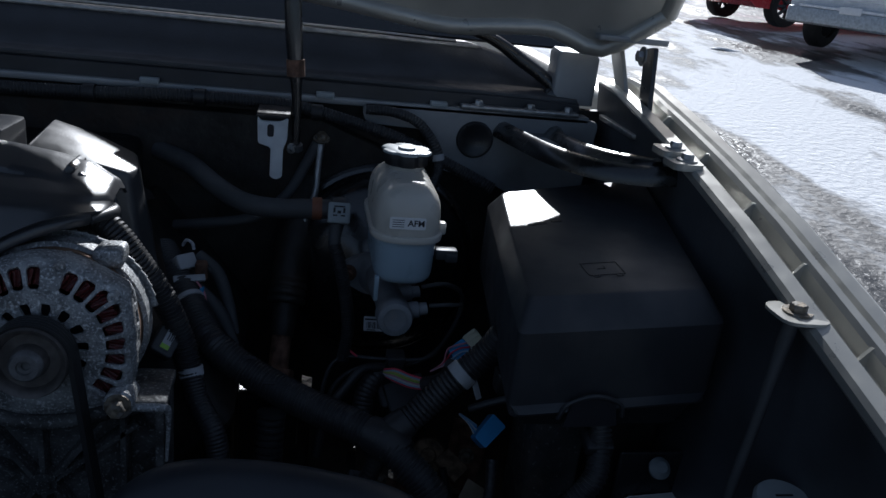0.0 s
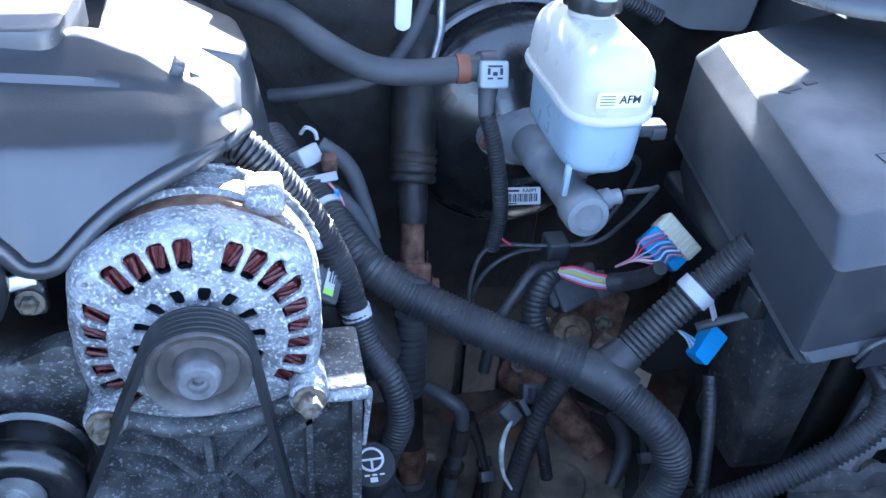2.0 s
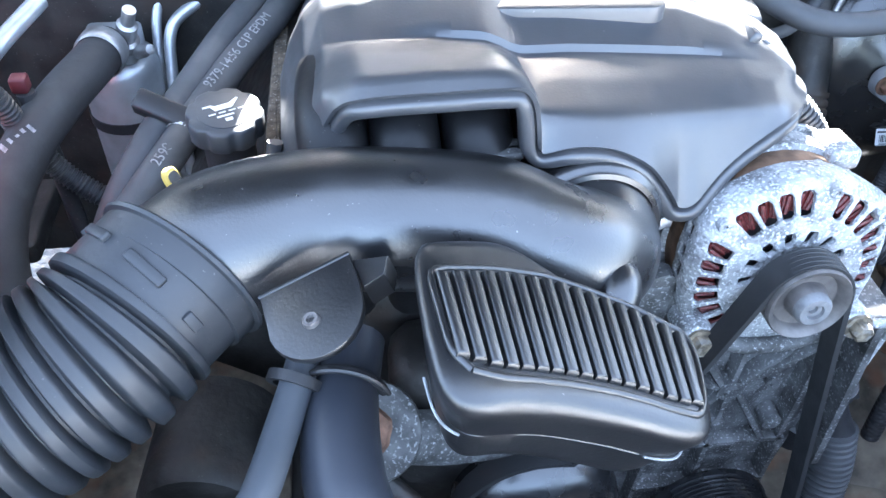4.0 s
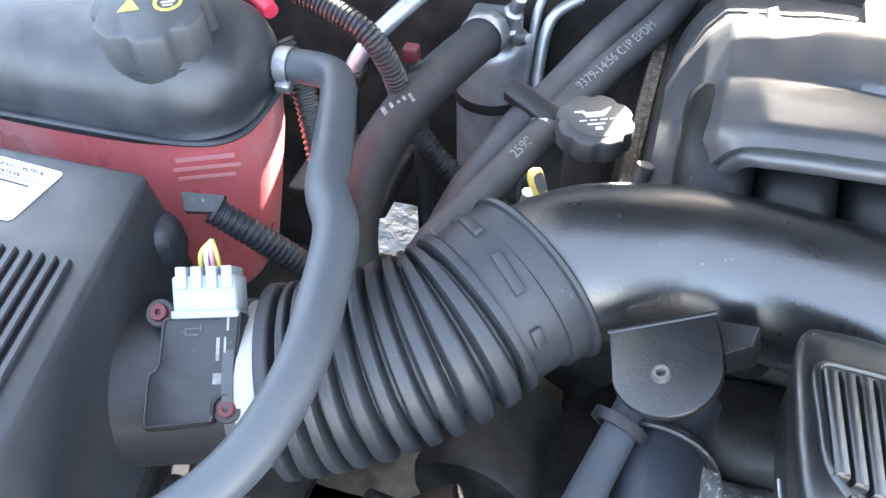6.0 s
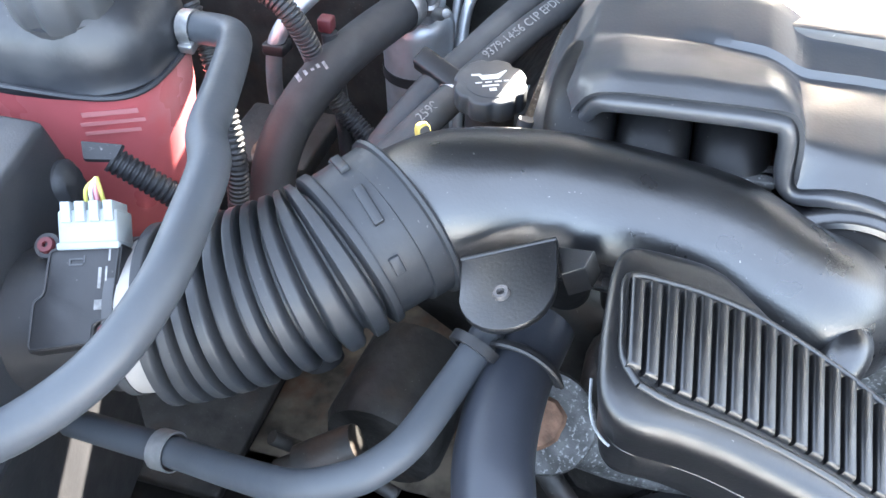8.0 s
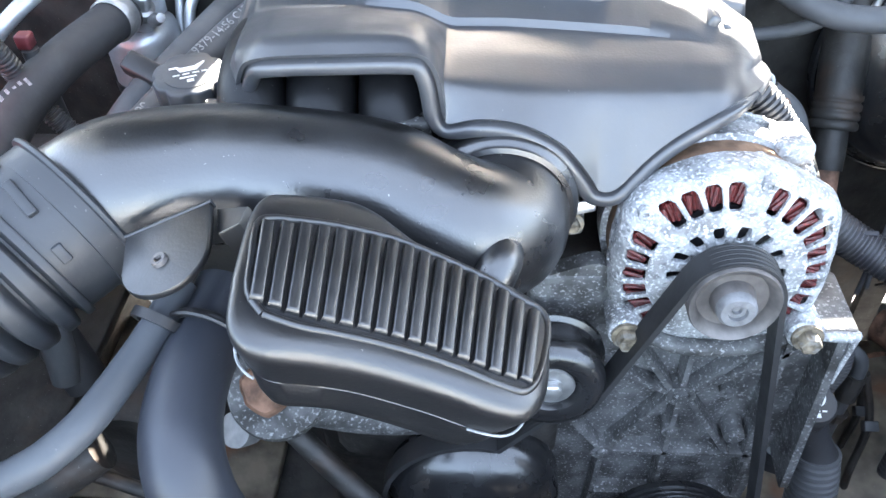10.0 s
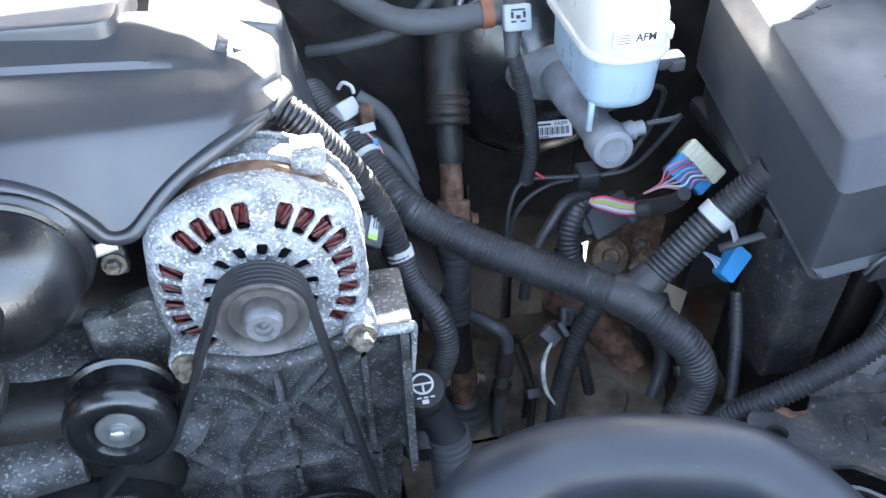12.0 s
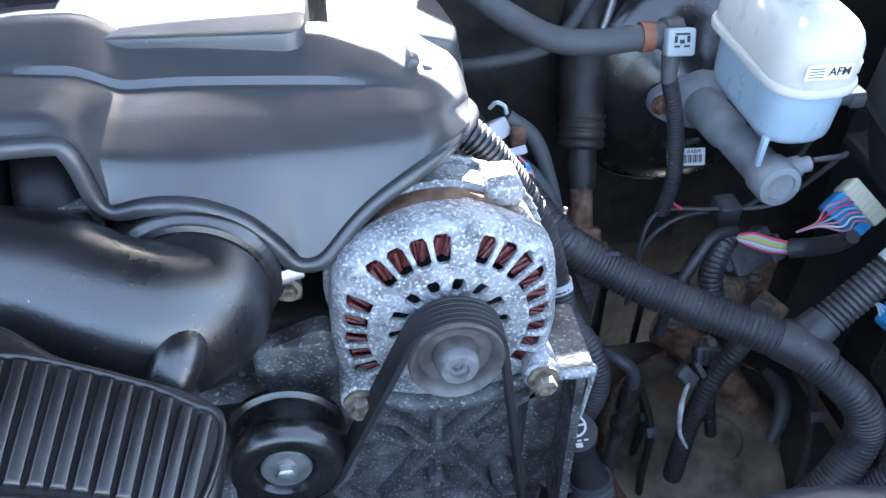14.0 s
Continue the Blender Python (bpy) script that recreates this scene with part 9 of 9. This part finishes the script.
# ---------------------------------------------------------------- parked vehicles beyond
def wheel_parts(t, x, y, r, axis, w=0.24):
    m = axis_matrix((x, y, r), axis)
    part_t = part("tyre", lathe([(r * 0.62, -w / 2), (r * 0.93, -w / 2), (r, -w * 0.35), (r, w * 0.35), (r * 0.93, w / 2), (r * 0.62, w / 2), (r * 0.62, -w / 2)], m, 40), M_TYRE, t)
    bm = bmesh.new()
    lathe([(r * 0.56, w * 0.42), (r * 0.64, w * 0.47), (r * 0.64, -w * 0.3), (r * 0.56, -w * 0.3)], m, 40, bm)
    for k in range(8):
        a = math.pi * 2 * k / 8
        c, s = math.cos(a), math.sin(a)
        sweep(bm, [(m @ Vector((q * c, q * s, w * 0.36)))[:] for q in (0.05, r * 0.3, r * 0.6)], [0.05, 0.035, 0.03], 6)
    part("rim", bm, M_DARKPAINT, t)


def car(name, label, place, heading, paint, long=4.7, wide=1.85, high=1.75, pickup=False):
    t = thing(name, (place[0], place[1], 0.0), label, "car" if not pickup else "pickup truck", "parked vehicles")
    m = Matrix.Translation((*place, 0)) @ Matrix.Rotation(radians(heading), 4, "Z")
    L, Wd = long / 2, wide / 2
    def section(prof, half):
        bm = bmesh.new()
        rings = [[bm.verts.new(m @ Vector((x, y, z))) for x, z in prof] for y in (-half, half)]
        for k in range(len(prof)):
            j = (k + 1) % len(prof)
            bm.faces.new((rings[0][k], rings[0][j], rings[1][j], rings[1][k]))
        for ring in rings:
            bm.faces.new(ring)
        return bm
    if pickup:
        prof = [(-L, 0.42), (-L, 1.12), (-L + 0.06, 1.16), (L - 2.6, 1.16), (L - 2.5, 1.2), (L - 1.5, 1.2), (L - 0.1, 1.12), (L, 1.0), (L, 0.55), (L - 0.3, 0.42), (-L + 0.5, 0.38)]
        top = [(-0.35, 1.16), (-0.25, high), (0.9, high), (1.45, 1.2)]
    else:
        prof = [(-L, 0.5), (-L + 0.02, 1.0), (-L + 0.2, 1.12), (L - 1.4, 1.08), (L - 0.3, 0.92), (L, 0.75), (L, 0.4), (L - 0.3, 0.3), (-L + 0.3, 0.3)]
        top = [(-L + 0.25, 1.1), (-L + 0.7, high), (0.3, high), (1.1, 1.08)]
    part("body", section(prof, Wd), paint, t)
    part("cabin", section(top, Wd - 0.12), M_GLASS, t)
    part("roof", section([(top[1][0] + 0.05, high - 0.02), (top[1][0] + 0.1, high + 0.03), (top[2][0] - 0.1, high + 0.03), (top[2][0] - 0.05, high - 0.02)], Wd - 0.14), paint, t)
    r = 0.40 if pickup else 0.37
    ax = (m.to_3x3() @ Vector((0, 1, 0)))
    for x in (-L + 0.95, L - 0.95):
        for s in (-1, 1):
            p = m @ Vector((x, s * (Wd - 0.08), 0))
            wheel_parts(t, p.x, p.y, r, (ax * s)[:])
    # bumper and plate area at the rear
    b = block(-L - 0.14, -L + 0.02, -Wd + 0.03, Wd - 0.03, 0.36 if pickup else 0.50, 0.60 if pickup else 0.70, 0.05, m)
    part("bumper", b, M_CANISTER if pickup else M_PLAST, t)
    part("number_plate", block(-L - 0.155, -L - 0.14, -0.16, 0.16, 0.56, 0.66, 0.01, m), M_WHITE, t)
    for s in (-1, 1):
        part("tail_light", block(-L - 0.02, -L + 0.10, s * (Wd - 0.09) - 0.08, s * (Wd - 0.09) + 0.08, 0.78, 1.06, 0.02, m), M_REDPAINT, t)
    if pickup:
        part("tailgate_panel", block(-L - 0.012, -L, -Wd + 0.25, Wd - 0.25, 0.74, 1.08, 0.03, m), M_WHITEPAINT, t)
        part("handle_recess", block(-L - 0.02, -L - 0.01, -0.16, 0.16, 0.93, 1.04, 0.02, m), M_DARKPAINT, t)
        part("snow_cap", block(-L - 0.13, -L + 0.0, -Wd + 0.1, Wd - 0.2, 0.60, 0.635, 0.03, m), M_SNOW, t, "snow lying on the bumper")
    t.matrix_basis = Matrix.Translation((0, 0, lot_height(*place))) @ t.matrix_basis
    return t


def build_snowbanks():
    bm = bmesh.new()
    rng = random.Random(4)
    for k in range(46):
        d = 12 + rng.random() * 16
        s = rng.uniform(-12, 12)
        c = Vector((0.53, 0.85, 0)) * d + Vector((0.85, -0.53, 0)) * s
        r = rng.uniform(0.08, 0.3)
        mm = Matrix.Translation((c.x, c.y, lot_height(c.x, c.y) - 0.02)) @ Matrix.Diagonal((r * rng.uniform(1, 2.2), r * rng.uniform(1, 1.8), r * 0.35, 1))
        bmesh.ops.create_icosphere(bm, subdivisions=2, radius=1.0, matrix=mm)
    for v in bm.verts:
        v.co += Vector(noise.noise_vector(v.co * 2.5)) * 0.06
    ob = link_bm("snow_clumps", bm, M_SNOW)
    tagged(ob, "clumps of ploughed snow across the lot", "snow", kind="stuff")


car("parked_suv", "red parked sport utility car on snow", (10.17, 14.64), 8.5, M_REDPAINT, 4.8, 1.95, 1.8)
car("parked_pickup", "white parked pickup truck with snow on its bumper", (10.39, 11.54), 29, M_WHITEPAINT, 5.6, 2.0, 1.85, True)
car("parked_sedan", "silver parked car further along the lot", (16.8, 26.4), 150, M_CANISTER, 4.7, 1.85, 1.6)
build_snowbanks()


# ---------------------------------------------------------------- marks and fittings hang on the part that carries them
def nest(kind, holder, *pieces):
    for t in [o for o in bpy.data.objects if o.parent is None and o.name.split(".")[0] == kind]:
        carriers = [c for c in t.children if c.name.split(".")[0] == holder]
        if not carriers:
            continue
        for c in list(t.children):
            if c.name.split(".")[0] in pieces and c is not carriers[0]:
                world = t.matrix_basis @ c.matrix_parent_inverse @ c.matrix_basis
                base = t.matrix_basis @ carriers[0].matrix_parent_inverse @ carriers[0].matrix_basis
                c.parent = carriers[0]
                c.matrix_parent_inverse = base.inverted()
                c.matrix_basis = world


nest("brake_booster", "sticker", "bar_code", "lettering")
nest("brake_master_cylinder", "label_plate", "lettering", "label_lines")
nest("brake_master_cylinder", "cap", "cap_rim")
nest("brake_master_cylinder", "cylinder", "port")
nest("brake_master_cylinder", "flange", "nut", "stud")
nest("brake_master_cylinder", "level_sensor", "sensor_plug")
nest("vacuum_hose", "connector", "connector_face")
nest("fuse_box", "lid", "battery_mark", "arrow_mark", "cable_arch", "arch_shade")
nest("coolant_tank", "cap", "warning_sign", "ring_sign", "sign_bars")
nest("coolant_tank", "pink_body", "moulded_print")
nest("air_filter_box", "sticker", "lettering", "print")
nest("air_filter_box", "lid", "rib")
nest("air_mass_meter", "sensor_plate", "plate_rim", "print", "flow_arrow", "screw_boss", "screw")
nest("air_mass_meter", "plug", "plug_tooth", "plug_skirt", "wire")
nest("alternator", "pulley", "pulley_nut")
nest("alternator", "front_housing", "through_bolt", "mounting_ear", "mounting_bolt")
nest("alternator", "rear_housing", "cooling_fin")
nest("alternator", "winding_core", "coil")
nest("oil_filler", "cap", "crown", "oil_can_sign", "sign_bars")
nest("power_steering_reservoir", "cap", "wheel_sign", "sign_bars")
nest("resonator_box", "body", "slat", "rim", "floor", "flash")
nest("steering_shaft", "coupling", "coupling_bolt")
nest("steering_shaft", "joint", "joint_bolt")
nest("washer_filler", "cap", "tab", "sign")
nest("engine_cover", "shell", "shoulder_rib", "front_lip", "corner_rim", "shoulder_bead")
nest("intake_bellows", "collar", "clip", "mouth_ring")
nest("air_duct", "mounting_tongue", "tongue_rim", "web", "rivet")
nest("air_duct", "vent_elbow", "grommet")
nest("heater_hose", "hose", "lettering", "white_ring")
nest("ac_hose", "hose", "printed_mark")
nest("accessory_bracket", "plate", "rib", "boss")
nest("junction_plug", "cream_shell", "rib")
nest("junction_plug", "blue_lock", "wire", "blue_foot")
nest("module_plug", "housing", "wire", "latch", "cover_label")
nest("idler_pulley", "wheel", "dust_ring", "bolt")
nest("sensor_label", "tag", "green_end", "print")
nest("fender", "bolt_tab", "bolt")
nest("throttle_body", "clamp", "clamp_screw")
